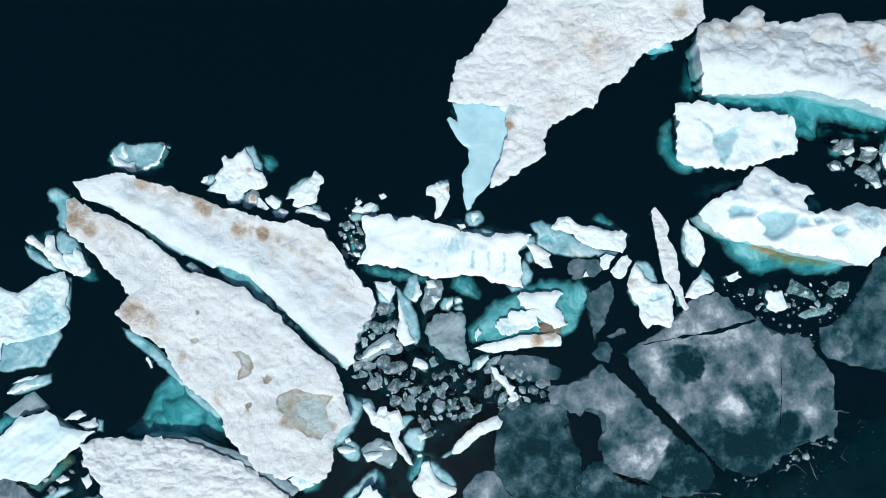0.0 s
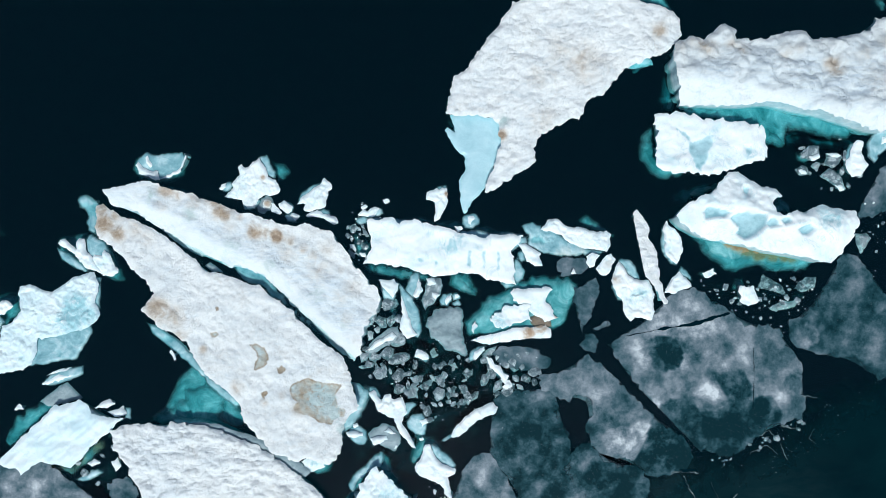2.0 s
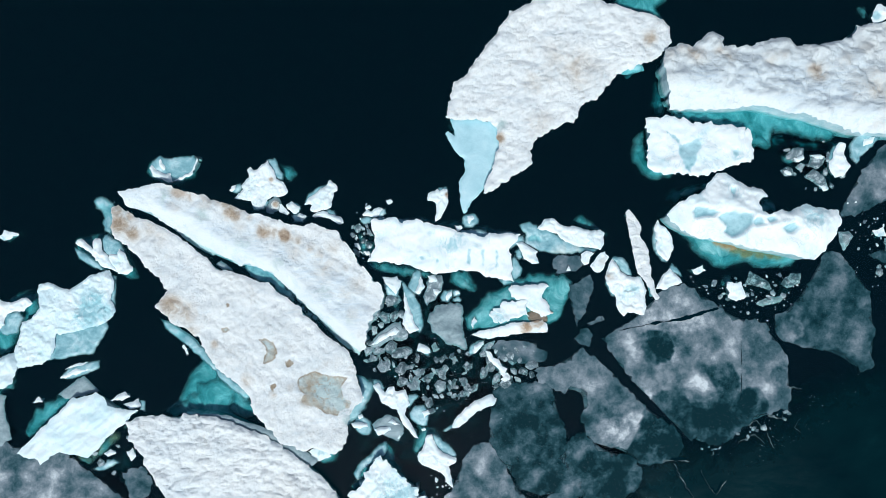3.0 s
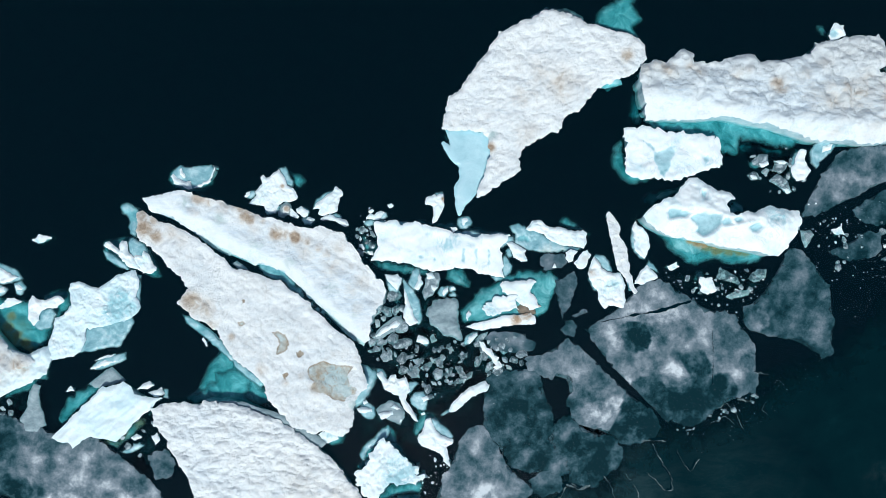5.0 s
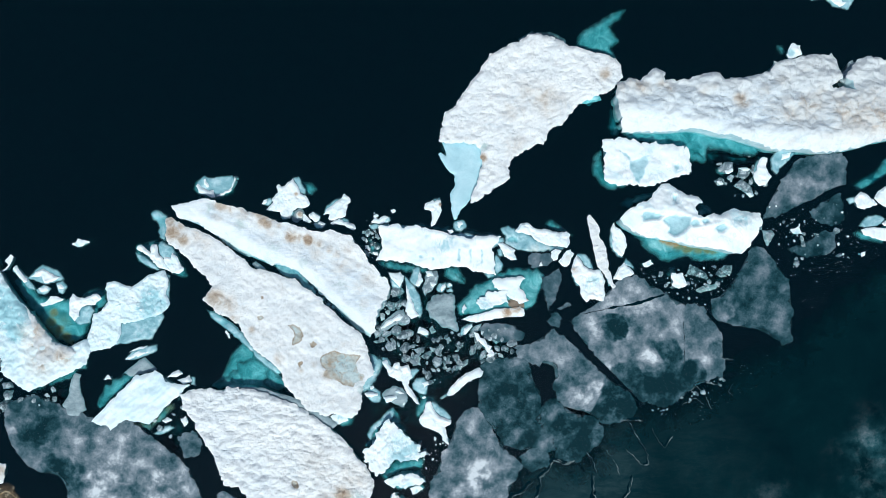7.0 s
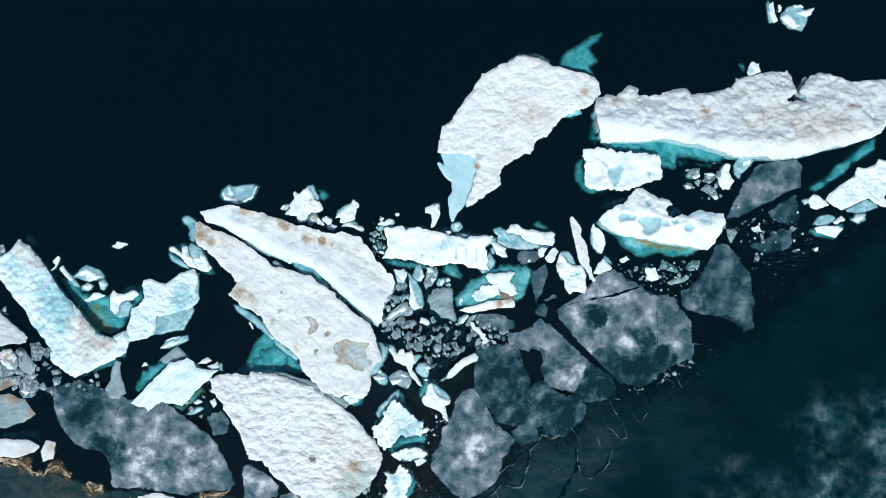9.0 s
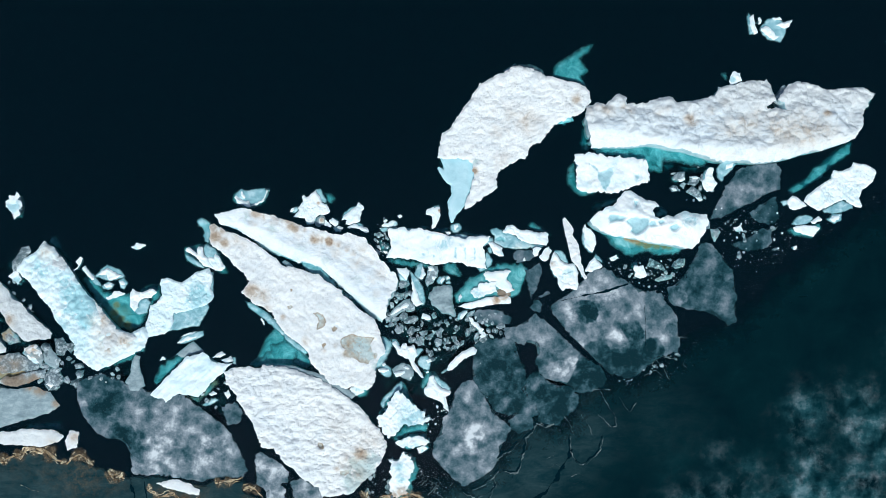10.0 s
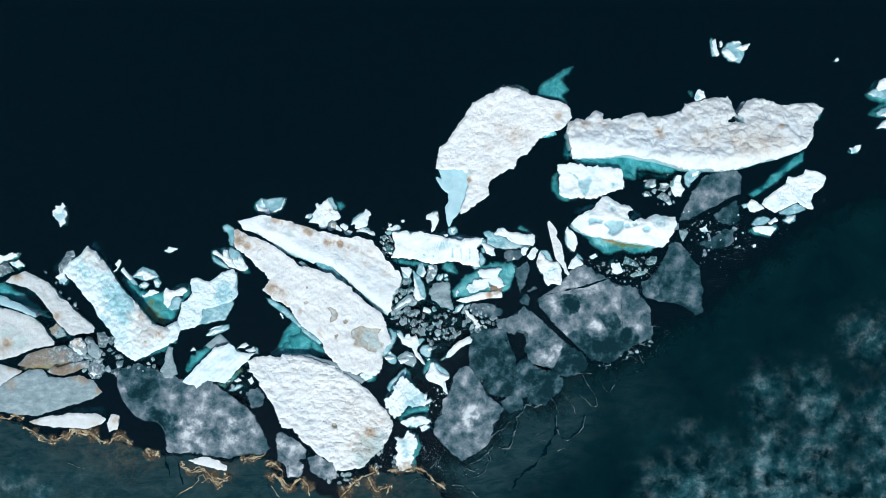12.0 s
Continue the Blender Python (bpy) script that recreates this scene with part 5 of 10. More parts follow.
chunk('drifting split ice chunk, white over clear ice', white=[[(24.93, 17.17), (25.29, 17.42), (25.39, 16.49), (25.6, 16.05), (25.24, 15.75), (25.03, 16.29)], [(25.78, 16.17), (26.14, 16.47), (26.57, 16.32), (26.86, 15.79), (27.16, 15.6), (26.76, 15.39), (26.24, 15.68)], [(26.97, 16.44), (27.59, 16.73), (28.26, 16.88), (28.02, 16.36), (27.66, 16.15)], [(26.68, 17.06), (27.26, 17.13), (27.51, 16.9), (26.9, 16.88)], [(25.54, 17.06), (25.77, 17.18), (25.88, 16.7), (25.66, 16.57)]], body=[[(24.74, 17.14), (24.89, 17.66), (25.27, 17.12), (25.36, 15.8), (24.87, 15.82)], [(25.72, 16.23), (26.23, 16.96), (26.9, 17.2), (27.94, 16.68), (27.82, 15.72), (27.27, 15.12), (26.57, 15.27), (25.97, 15.78)]], z=0.2)

chunk('split white ice chunk with teal foot', white=[[(-19.67, 0.55), (-19.55, 0.72), (-19.31, 0.75), (-18.96, 0.4), (-18.73, 0.16), (-18.72, 0.54), (-18.6, 0.75), (-18.31, 0.69), (-18.22, 0.24), (-17.99, -0.06), (-17.84, -0.29), (-17.49, -0.8), (-17.35, -1.09), (-17.85, -0.94), (-18.38, -0.64), (-18.73, -0.2), (-19.26, 0.25)], [(-17.93, -0.35), (-17.78, -0.06), (-17.43, -0.12), (-17.28, 0.18), (-16.96, -0.12), (-16.66, -0.66), (-16.55, -1.01), (-16.9, -1.16), (-17.35, -1.15), (-17.64, -0.8)]], body=[[(-18.36, 0.6), (-18.06, 0.96), (-17.32, 0.59), (-17.11, 0.23), (-16.88, -0.21), (-17.47, -0.24), (-18.07, -0.2)], [(-19.76, 0.37), (-19.11, -0.05), (-18.37, -0.65), (-18.07, -1.01), (-18.81, -0.77), (-19.56, -0.34)]], under=[[(-20.09, 0.62), (-19.69, 1.0), (-18.04, 1.14), (-17.0, 0.23), (-16.5, -1.27), (-16.62, -1.63), (-17.31, -1.32), (-18.96, -0.95), (-19.85, -0.4)]])

ob = thing('ice_floe', 'tilted pale blue ice floe with brown lower edge', 'ice floe', [(-22.64, -11.28), (-16.25, -7.39)])
block(ob, [(-22.64, -10.72), (-22.34, -10.25), (-21.78, -9.72), (-21.22, -9.18), (-20.65, -8.64), (-20.28, -8.28), (-19.72, -7.74), (-19.05, -7.58), (-18.43, -7.37), (-17.96, -7.78), (-17.78, -8.26), (-16.17, -8.45), (-16.62, -8.73), (-16.81, -9.09), (-17.37, -9.37), (-17.93, -9.88), (-18.49, -10.52), (-18.98, -10.99), (-19.78, -10.79), (-20.44, -10.63), (-21.07, -11.02), (-21.52, -11.34), (-21.69, -11.0), (-22.35, -10.91)], z=0.4, slope=(-0.02, 0.05), top=PEBBLED, ridge=[(0.6, 0.06, 1.4, 0.2)], relief=0.1, cell=0.11, names=('ice_top', 'ice_side'))
ledge(ob, [(-22.79, -9.70), (-22.18, -8.38), (-20.79, -7.64), (-19.63, -7.39), (-20.96, -9.03), (-22.51, -10.17)], z=-0.18)
ledge(ob, [(-20.92, -10.63), (-19.13, -10.90), (-18.74, -10.12), (-16.95, -9.20), (-17.49, -10.17), (-19.06, -11.61), (-20.31, -11.55)], z=-0.15, dirt=[(-20.04, -11.17, 0.80), (-19.02, -10.71, 0.70), (-17.73, -9.91, 0.60)])

ob = thing('ice_floe', 'narrow greyish snow-covered ice floe', 'ice floe', [(-37.83, -6.22), (-30.02, -0.47)])
block(ob, [(-37.84, -1.27), (-37.22, -0.71), (-35.96, -0.36), (-35.14, -0.79), (-34.03, -1.44), (-33.42, -2.21), (-33.1, -2.86), (-32.37, -3.24), (-31.91, -3.9), (-31.19, -4.53), (-30.48, -5.15), (-30.05, -5.67), (-30.27, -6.05), (-31.51, -6.1), (-32.41, -6.16), (-32.97, -5.44), (-33.45, -5.03), (-33.81, -4.42), (-34.13, -3.81), (-34.6, -3.14), (-35.07, -2.48), (-35.55, -2.11), (-36.27, -1.69)], z=0.4, dull=0.65, lump=0.3, cup=0.12, relief=0.07, cell=0.14, dirt=[(-33.42, -4.43, 0.49), (-36.73, -0.83, 0.49)])
ledge(ob, [(-40.29, -0.71), (-37.81, -1.57), (-35.38, -3.43), (-34.18, -4.79), (-35.43, -4.54), (-37.89, -3.33), (-40.35, -2.22)], z=-0.4)

ob = thing('ice_floe', 'dirty snow-topped ice floe with blue-grey edge', 'ice floe', [(-44.48, -8.05), (-33.66, -1.02)])
block(ob, [(-44.5, -1.3), (-40.26, -2.41), (-38.32, -3.53), (-36.85, -3.89), (-35.3, -4.6), (-34.68, -5.12), (-34.36, -5.88), (-33.66, -6.65), (-33.77, -6.99), (-35.52, -7.21), (-37.28, -7.83), (-39.53, -8.13), (-44.5, -8.3)], z=0.42, dull=0.55, cup=0.1, relief=0.07, cell=0.15, melt=[(-37.7, -5.89, 0.75, 1.3), (-36.73, -6.42, 0.7, 1.3), (-37.25, -6.85, 0.4, 1.0)], dirt=[(-37.83, -6.57, 0.45, 1.5), (-38.11, -7.21, 0.5, 0.8), (-35.43, -5.09, 0.6, 0.4)])
block(ob, [(-42.43, -1.17), (-38.63, -2.37), (-36.15, -3.30), (-34.51, -4.29), (-34.72, -4.38), (-36.64, -3.77), (-38.46, -3.25), (-42.27, -1.92)], z=0.25, slope=(0.2, -0.3), top=BLUE, names=('blue_edge', 'edge_side'), relief=0.04, cell=0.12)

ob = thing('grey_ice_sheet', 'smooth grey rounded ice plate, mud-rimmed', 'ice sheet', [(-41.96, -13.23), (-29.91, -9.07)])
block(ob, [(-41.88, -11.08), (-38.85, -10.31), (-37.31, -9.53), (-36.29, -9.07), (-35.05, -9.13), (-34.58, -9.79), (-33.34, -9.95), (-31.84, -9.76), (-30.62, -10.31), (-29.91, -11.34), (-30.68, -11.80), (-31.95, -12.25), (-33.96, -12.66), (-35.74, -13.23), (-38.95, -12.70), (-41.96, -12.82)], z=0.12, top=SMOOTH, side=CHUNK, names=('ice_top', 'ice_side'), relief=0.03, cell=0.16, pale=[(-37.39, -11.27, 2.98, 1.60), (-33.91, -11.42, 2.98, 1.60), (-31.40, -11.02, 1.98, 1.40)], dirt=[(-31.35, -9.93, 0.60, 1.00), (-32.33, -9.69, 0.40, 1.00), (-30.21, -11.17, 0.30, 1.00), (-37.85, -10.25, 0.50, 0.70)])

ob = thing('ice_bar', 'long thin grey-white ice bar on the shore edge', 'ice chunk', [(-36.42, -14.47), (-29.60, -13.04)])
block(ob, [(-36.41, -13.61), (-34.87, -13.22), (-32.37, -13.02), (-30.39, -13.16), (-29.60, -13.65), (-29.99, -14.15), (-31.52, -14.49), (-33.99, -14.23), (-35.94, -13.89)], z=0.25, top=SNOW, dull=0.35, side=CHUNK, relief=0.06, cell=0.11, slope=(0, 0.1), dirt=[(-35.93, -13.79, 0.69, 0.70), (-30.47, -14.12, 0.59, 0.60)])
ledge(ob, [(-34.25, -13.26), (-32.21, -12.69), (-30.20, -12.68), (-29.75, -13.70), (-31.76, -13.71)], z=-0.3)

ob = thing('ice_chunk', 'small cream-coloured ice chunk ashore', 'ice chunk', [(-29.59, -14.82), (-28.47, -13.34)])
block(ob, [(-29.21, -13.34), (-28.47, -13.37), (-28.62, -14.61), (-29.43, -14.82), (-29.59, -14.07)], z=0.2, relief=0.08, cell=0.1, dirt=[(-28.84, -13.85, 0.40)])

chunk('brown-stained wet ice chip', white=[], body=[[(-34.38, -5.53), (-33.76, -5.06), (-33.09, -5.58), (-32.91, -6.04), (-33.67, -6.41), (-34.21, -6.08)]], dirt=[(-33.89, -5.6, 0.5, 1.6)])
chunk('cream-white ice cake beside the narrow floe', white=[[(-32.5, -6.96), (-32.08, -6.39), (-31.49, -6.51), (-31.12, -7.12), (-31.25, -7.96), (-31.75, -7.84)]], body=[[(-32.76, -7.09), (-32.22, -6.32), (-31.53, -6.45), (-31.11, -7.16), (-31.31, -8.15), (-32.0, -8.02)]], dirt=[(-31.99, -7.27, 0.5, 0.8)], top=SNOW)
chunk('clear grey ice lump with white dust', white=[[(-30.96, -9.54), (-30.5, -9.31), (-30.22, -9.67), (-30.58, -9.96)]], body=[[(-31.15, -9.06), (-30.42, -8.34), (-29.74, -8.77), (-29.72, -9.51), (-30.5, -10.13), (-31.03, -9.86)]], wet=CHUNK)
ob = thing('ice_chunk', 'muddy ice plate with tan crust', 'ice chunk', [(-37.26, -9.12), (-31.61, -7.53)])
block(ob, [(-37.25, -8.58), (-36.21, -7.63), (-34.7, -7.29), (-32.94, -7.02), (-32.32, -7.49), (-31.73, -7.82), (-31.85, -8.31), (-32.86, -8.57), (-34.76, -8.73), (-36.52, -8.91)], z=0.15, top=CHUNK, relief=0.06, cell=0.12, dirt=[(-35.23, -8.12, 1.49, 1.10), (-33.24, -8.05, 0.79, 0.80), (-36.51, -8.81, 0.69, 1.30)])
ledge(ob, [(-37.94, -9.05), (-35.87, -7.63), (-33.35, -7.09), (-31.39, -8.07), (-31.93, -9.05), (-35.96, -9.48)], z=-0.1, dirt=[(-35.91, -8.38, 2.49, 1.60), (-32.89, -8.01, 1.99, 1.60)])

ob = thing('ice_chunk', 'grey ice plate with rusty under-edge', 'ice chunk', [(-34.59, -9.60), (-30.86, -8.53)])
block(ob, [(-34.61, -9.28), (-34.24, -8.9), (-33.25, -8.89), (-31.73, -8.5), (-30.89, -8.44), (-30.96, -9.08), (-32.02, -9.39), (-33.18, -9.69), (-34.17, -9.55)], z=0.2, top=CHUNK, relief=0.05, cell=0.11, dirt=[(-33.27, -9.53, 0.89, 2.00), (-31.78, -9.45, 0.59, 2.00)])

ob = thing('ice_floe', 'white snowy floe corner with yellowed edge', 'ice floe', [(-42.65, -10.98), (-36.71, -7.54)])
block(ob, [(-42.00, -7.54), (-38.56, -8.43), (-36.71, -9.10), (-38.65, -10.31), (-42.65, -10.98)], z=0.4, dull=0.8, relief=0.06, cell=0.14, dirt=[(-36.80, -9.00, 0.39), (-37.58, -8.72, 0.39)])

ob = thing('ice_chunk', 'low white ice bar in tan foam', 'ice chunk', [(-22.61, -18.65), (-19.15, -17.37)])
block(ob, [(-22.61, -17.61), (-21.20, -17.37), (-19.97, -17.77), (-19.15, -18.31), (-19.17, -18.65), (-20.50, -18.45), (-21.98, -17.99)], z=0.15, relief=0.04, cell=0.1)


# ---- chunks round the middle ----

chunk('glassy tilted ice chunk with white rims', white=[[(-15.69, 4.49), (-15.53, 4.63), (-15.15, 4.33), (-15.02, 4.18), (-14.52, 4.26), (-14.38, 3.72), (-14.67, 3.67), (-15.07, 3.91), (-15.39, 4.07)], [(-15.18, 4.92), (-15.05, 5.05), (-14.78, 4.52), (-14.94, 4.39), (-15.13, 4.6)], [(-14.38, 3.8), (-13.82, 4.07), (-13.4, 4.34), (-13.24, 4.81), (-13.14, 5.13), (-13.16, 4.6), (-13.35, 4.18), (-13.82, 3.88)]], body=[[(-15.54, 4.01), (-15.75, 4.41), (-15.54, 4.89), (-15.14, 5.21), (-14.61, 5.05), (-13.94, 5.13), (-13.22, 5.18), (-13.19, 4.68), (-13.35, 4.19), (-13.88, 3.82), (-14.47, 3.66), (-15.14, 3.82)]], under=[[(-16.11, 4.3), (-15.9, 4.92), (-15.28, 5.29), (-14.56, 5.19), (-13.16, 4.92), (-13.21, 4.22), (-13.75, 3.63), (-14.82, 3.41), (-15.63, 3.73)]], z=0.18, deep=-0.12)
chunk('broken white ice chunk with a teal foot', white=[[(-10.4, 4.41), (-10.22, 4.57), (-10.03, 4.36), (-9.74, 4.49), (-9.64, 4.68), (-9.35, 4.84), (-9.19, 4.68), (-9.03, 4.23), (-8.87, 3.88), (-8.45, 3.7), (-8.16, 3.25), (-8.34, 3.04), (-8.77, 2.91), (-9.03, 2.91), (-9.29, 2.72), (-9.43, 2.46), (-9.56, 2.22), (-9.95, 2.22), (-10.14, 2.46), (-10.22, 2.64), (-10.75, 2.77), (-11.12, 2.85), (-10.75, 3.17), (-10.61, 3.35), (-10.75, 3.57), (-10.56, 3.78), (-10.3, 3.96), (-10.33, 4.15)]], body=[[(-9.45, 4.89), (-9.0, 5.1), (-8.84, 4.81), (-8.57, 4.14), (-8.52, 3.79), (-8.92, 3.87), (-9.18, 4.28)], [(-10.3, 2.67), (-9.4, 2.86), (-9.18, 2.67), (-9.45, 2.22), (-10.06, 2.11)], [(-11.32, 3.39), (-10.87, 3.77), (-10.63, 3.45), (-10.95, 3.02), (-11.35, 3.1)]], under=[[(-9.02, 5.0), (-8.56, 4.73), (-8.16, 4.68), (-7.64, 4.24), (-7.94, 3.89), (-8.43, 3.59), (-8.75, 3.97)]], z=0.38, melt=[(-10.28, 3.19, 0.5, 0.5)], dirt=[(-9.09, 3.83, 0.14, 1.2)])
chunk('rounded grey ice lump with a tan patch', white=[[(-9.15, 2.53), (-8.94, 2.69), (-8.7, 2.63), (-8.78, 2.31), (-9.04, 2.21)]], body=[[(-9.4, 2.35), (-9.21, 2.75), (-8.86, 2.94), (-8.57, 2.67), (-8.7, 2.19), (-9.13, 1.98), (-9.4, 2.08)]], z=0.16, wet=SMOOTH, dirt=[(-8.9, 2.52, 0.2, 1.0)])
chunk('small white ice wedge beside the floe', white=[[(-8.68, 2.55), (-8.49, 2.47), (-8.12, 2.04), (-8.23, 1.91), (-8.68, 2.1)]], z=0.22)
chunk('small white ice bit beside the floe', white=[[(-8.29, 2.53), (-8.03, 2.66), (-7.6, 2.39), (-7.6, 2.1), (-7.89, 2.02), (-8.24, 2.26)]], body=[[(-8.38, 2.48), (-8.06, 2.7), (-7.53, 2.48), (-7.58, 2.06), (-7.95, 1.98)]], z=0.18)
chunk('small pale ice bit beside the floe', white=[[(-7.77, 1.89), (-7.61, 2.0), (-7.26, 1.78), (-7.5, 1.57)]], body=[[(-8.11, 1.95), (-7.66, 2.06), (-7.21, 1.79), (-7.47, 1.49), (-7.95, 1.57)]], z=0.14)
chunk('small white ice bit with a dark hollow', white=[[(-11.42, 3.3), (-11.28, 3.54), (-11.04, 3.57), (-11.07, 3.33), (-11.31, 3.17)]], z=0.15)
chunk('white ice chunk with a blue shoulder', white=[[(-7.33, 2.54), (-7.09, 2.83), (-6.8, 3.05), (-6.27, 3.42), (-6.01, 3.79), (-5.82, 3.63), (-5.56, 3.44), (-5.72, 3.05), (-5.82, 2.65), (-5.93, 2.3), (-6.27, 2.2), (-6.67, 2.09), (-7.07, 2.17), (-6.93, 2.46)]], body=[[(-7.34, 2.67), (-7.15, 3.07), (-6.73, 3.39), (-6.14, 3.66), (-6.03, 3.39), (-6.59, 2.94), (-7.1, 2.54)]], z=0.3)
chunk('flat white ice piece against the floe', white=[[(-6.98, 1.83), (-6.69, 2.05), (-6.29, 2.15), (-6.0, 1.99), (-5.63, 1.89), (-5.33, 1.78), (-5.2, 1.51), (-5.36, 1.33), (-5.68, 1.51), (-5.95, 1.73), (-6.42, 1.78)]], body=[[(-6.72, 2.06), (-6.06, 2.27), (-5.71, 2.14), (-5.52, 1.79), (-6.06, 1.68)]], z=0.2)

chunk('upright white ice splinter with a rusty edge', white=[[(-0.7, 2.65), (-0.68, 3.05), (-0.36, 3.15), (-0.25, 3.34), (-0.09, 3.15), (0.09, 3.29), (0.36, 3.26), (0.38, 2.52), (0.2, 2.12), (0.01, 1.72), (-0.31, 1.51), (-0.36, 1.72), (-0.25, 2.12), (-0.31, 2.52), (-0.47, 2.62)]], body=[[(-0.26, 3.13), (-0.17, 3.42), (0.39, 3.42), (0.41, 3.02)]], under=[[(-1.04, 3.43), (-0.8, 3.38), (-0.66, 3.08), (-0.83, 3.0)]], dirt=[(0.33, 2.93, 0.12, 1.6)])
chunk('clear ice lump with a white frosted patch', white=[[(1.37, 1.76), (1.72, 1.78), (1.69, 1.52), (1.56, 1.36), (1.51, 1.22), (1.4, 1.46)]], body=[[(1.06, 1.42), (1.14, 1.79), (1.4, 1.95), (1.83, 1.9), (2.07, 1.6), (1.94, 1.28), (1.51, 1.12), (1.19, 1.2)]], z=0.15)
chunk('small white ice bit against the slab', white=[[(0.65, 1.25), (1.02, 1.3), (1.13, 1.12), (0.86, 0.98)]], z=0.2)
chunk('white ice bits in a loose cluster', white=[[(-4.24, 1.94), (-3.98, 2.21), (-3.77, 2.07), (-3.37, 2.34), (-3.15, 2.23), (-3.29, 1.94), (-3.5, 1.75), (-3.77, 1.78)], [(-4.16, 2.26), (-3.85, 2.42), (-3.74, 2.26), (-4.03, 2.15)]], body=[[(-4.4, 1.52), (-4.27, 1.79), (-4.0, 1.92), (-3.73, 1.74), (-3.76, 1.41), (-4.11, 1.33)], [(-3.38, 2.35), (-3.04, 2.22), (-2.93, 1.95), (-3.25, 1.74), (-3.57, 1.74)]], z=0.2)
chunk('white ice sliver on drowned ice', white=[[(-4.76, 0.4), (-4.58, 0.45), (-4.33, 0.13), (-4.39, -0.03)], [(-4.17, -0.06), (-3.93, -0.06), (-3.8, -0.24), (-4.04, -0.3)]], under=[[(-4.59, 1.08), (-4.32, 0.94), (-4.04, 0.67), (-3.77, 1.0), (-3.56, 0.4), (-3.77, -0.46), (-4.37, -0.35), (-4.72, 0.19)]], z=0.12)
chunk('pointed ice wedge, white cap on blue ice', white=[[(-3.22, -1.46), (-2.69, -1.46), (-2.42, -1.38), (-2.18, -1.72), (-2.34, -2.25), (-2.48, -2.41), (-2.79, -1.99), (-3.11, -1.64)], [(-2.05, -2.31), (-1.87, -2.65), (-1.71, -3.31), (-1.52, -3.84), (-1.21, -4.32), (-1.76, -4.47), (-1.95, -4.24), (-2.1, -3.97), (-2.0, -3.31)]], body=[[(-2.5, -1.39), (-2.18, -1.55), (-2.21, -2.01), (-2.42, -2.57), (-2.9, -2.41), (-3.25, -1.71)], [(-2.23, -1.61), (-1.78, -2.06), (-1.54, -2.27), (-1.22, -2.81), (-1.0, -3.48), (-0.95, -4.14), (-1.22, -4.47), (-1.54, -4.31), (-1.86, -3.34), (-2.07, -2.54)]], under=[[(-3.29, -1.62), (-2.48, -2.57), (-2.2, -3.11), (-2.04, -4.19), (-2.37, -3.92), (-2.75, -3.11)]], z=0.34)
chunk('upright clear blue ice piece, white patch', white=[[(-1.48, -2.21), (-1.26, -1.78), (-1.18, -1.41), (-1.03, -1.6), (-0.97, -2.0), (-1.16, -2.37), (-1.37, -2.4)]], body=[[(-1.89, -2.06), (-1.62, -1.26), (-1.4, -1.05), (-1.14, -1.05), (-1.03, -1.47), (-1.0, -2.14), (-1.22, -2.54), (-1.64, -2.33)]], z=0.2)
chunk('grey dirty ice piece with white patches', white=[[(-0.73, -1.36), (-0.41, -1.33), (-0.23, -1.6), (-0.55, -1.76), (-0.71, -1.68)], [(-0.52, -2.11), (-0.23, -2.11), (-0.09, -2.32), (-0.25, -2.5), (-0.44, -2.34)]], body=[[(-0.79, -1.53), (-0.44, -1.31), (-0.04, -1.39), (0.12, -1.74), (-0.07, -2.27), (-0.31, -2.68), (-0.63, -2.86), (-0.84, -3.05), (-1.0, -2.54), (-0.87, -2.01)]], z=0.18, wet=CHUNK)
chunk('clear ice chunk with a white patch', white=[[(0.12, -2.56), (0.49, -2.21), (0.57, -2.48), (0.31, -2.77)], [(0.71, -2.24), (0.89, -2.19), (0.97, -2.35), (0.76, -2.4)]], body=[[(-0.12, -2.57), (0.09, -2.27), (0.49, -2.11), (0.6, -2.54), (0.39, -2.86), (0.01, -2.81)], [(0.55, -2.62), (0.89, -2.49), (1.11, -2.68), (1.0, -2.89), (0.6, -2.78)], [(0.52, -2.27), (0.81, -2.09), (1.08, -2.27), (0.97, -2.49), (0.65, -2.52)]], under=[[(0.45, -1.14), (1.18, -1.22), (1.39, -1.49), (1.72, -1.9), (2.01, -2.33), (1.47, -2.33), (0.77, -2.03), (0.34, -1.76)]], z=0.14, deep=-0.12)
chunk('grey ice lump with a white bar', white=[[(-3.79, -5.1), (-3.44, -4.7), (-2.83, -4.33), (-2.49, -4.12), (-2.33, -4.33), (-2.64, -4.55), (-3.23, -4.89), (-3.55, -5.1)]], body=[[(-3.86, -5.24), (-3.67, -4.73), (-3.14, -4.28), (-2.58, -3.9), (-2.21, -3.9), (-2.07, -4.28), (-2.42, -4.68), (-3.09, -5.0), (-3.51, -5.29)]], z=0.22, wet=SMOOTH)
chunk('small white ice chunk in the rubble', white=[[(-1.37, -5.39), (-1.24, -5.02), (-0.97, -5.1), (-0.65, -5.31), (-0.6, -5.52), (-0.97, -5.6)]], body=[[(-1.43, -5.48), (-1.24, -5.0), (-0.84, -5.11), (-0.47, -5.48), (-0.79, -5.75)]], z=0.25)
chunk('small white ice bar in the rubble', white=[[(1.61, -5.51), (1.71, -5.24), (1.98, -5.03), (2.19, -4.92), (2.25, -5.08), (1.95, -5.35), (1.71, -5.59)]], body=[[(1.35, -5.61), (1.51, -5.21), (1.83, -4.95), (2.26, -4.84), (2.31, -5.11), (1.88, -5.48), (1.51, -5.7)]], z=0.2)
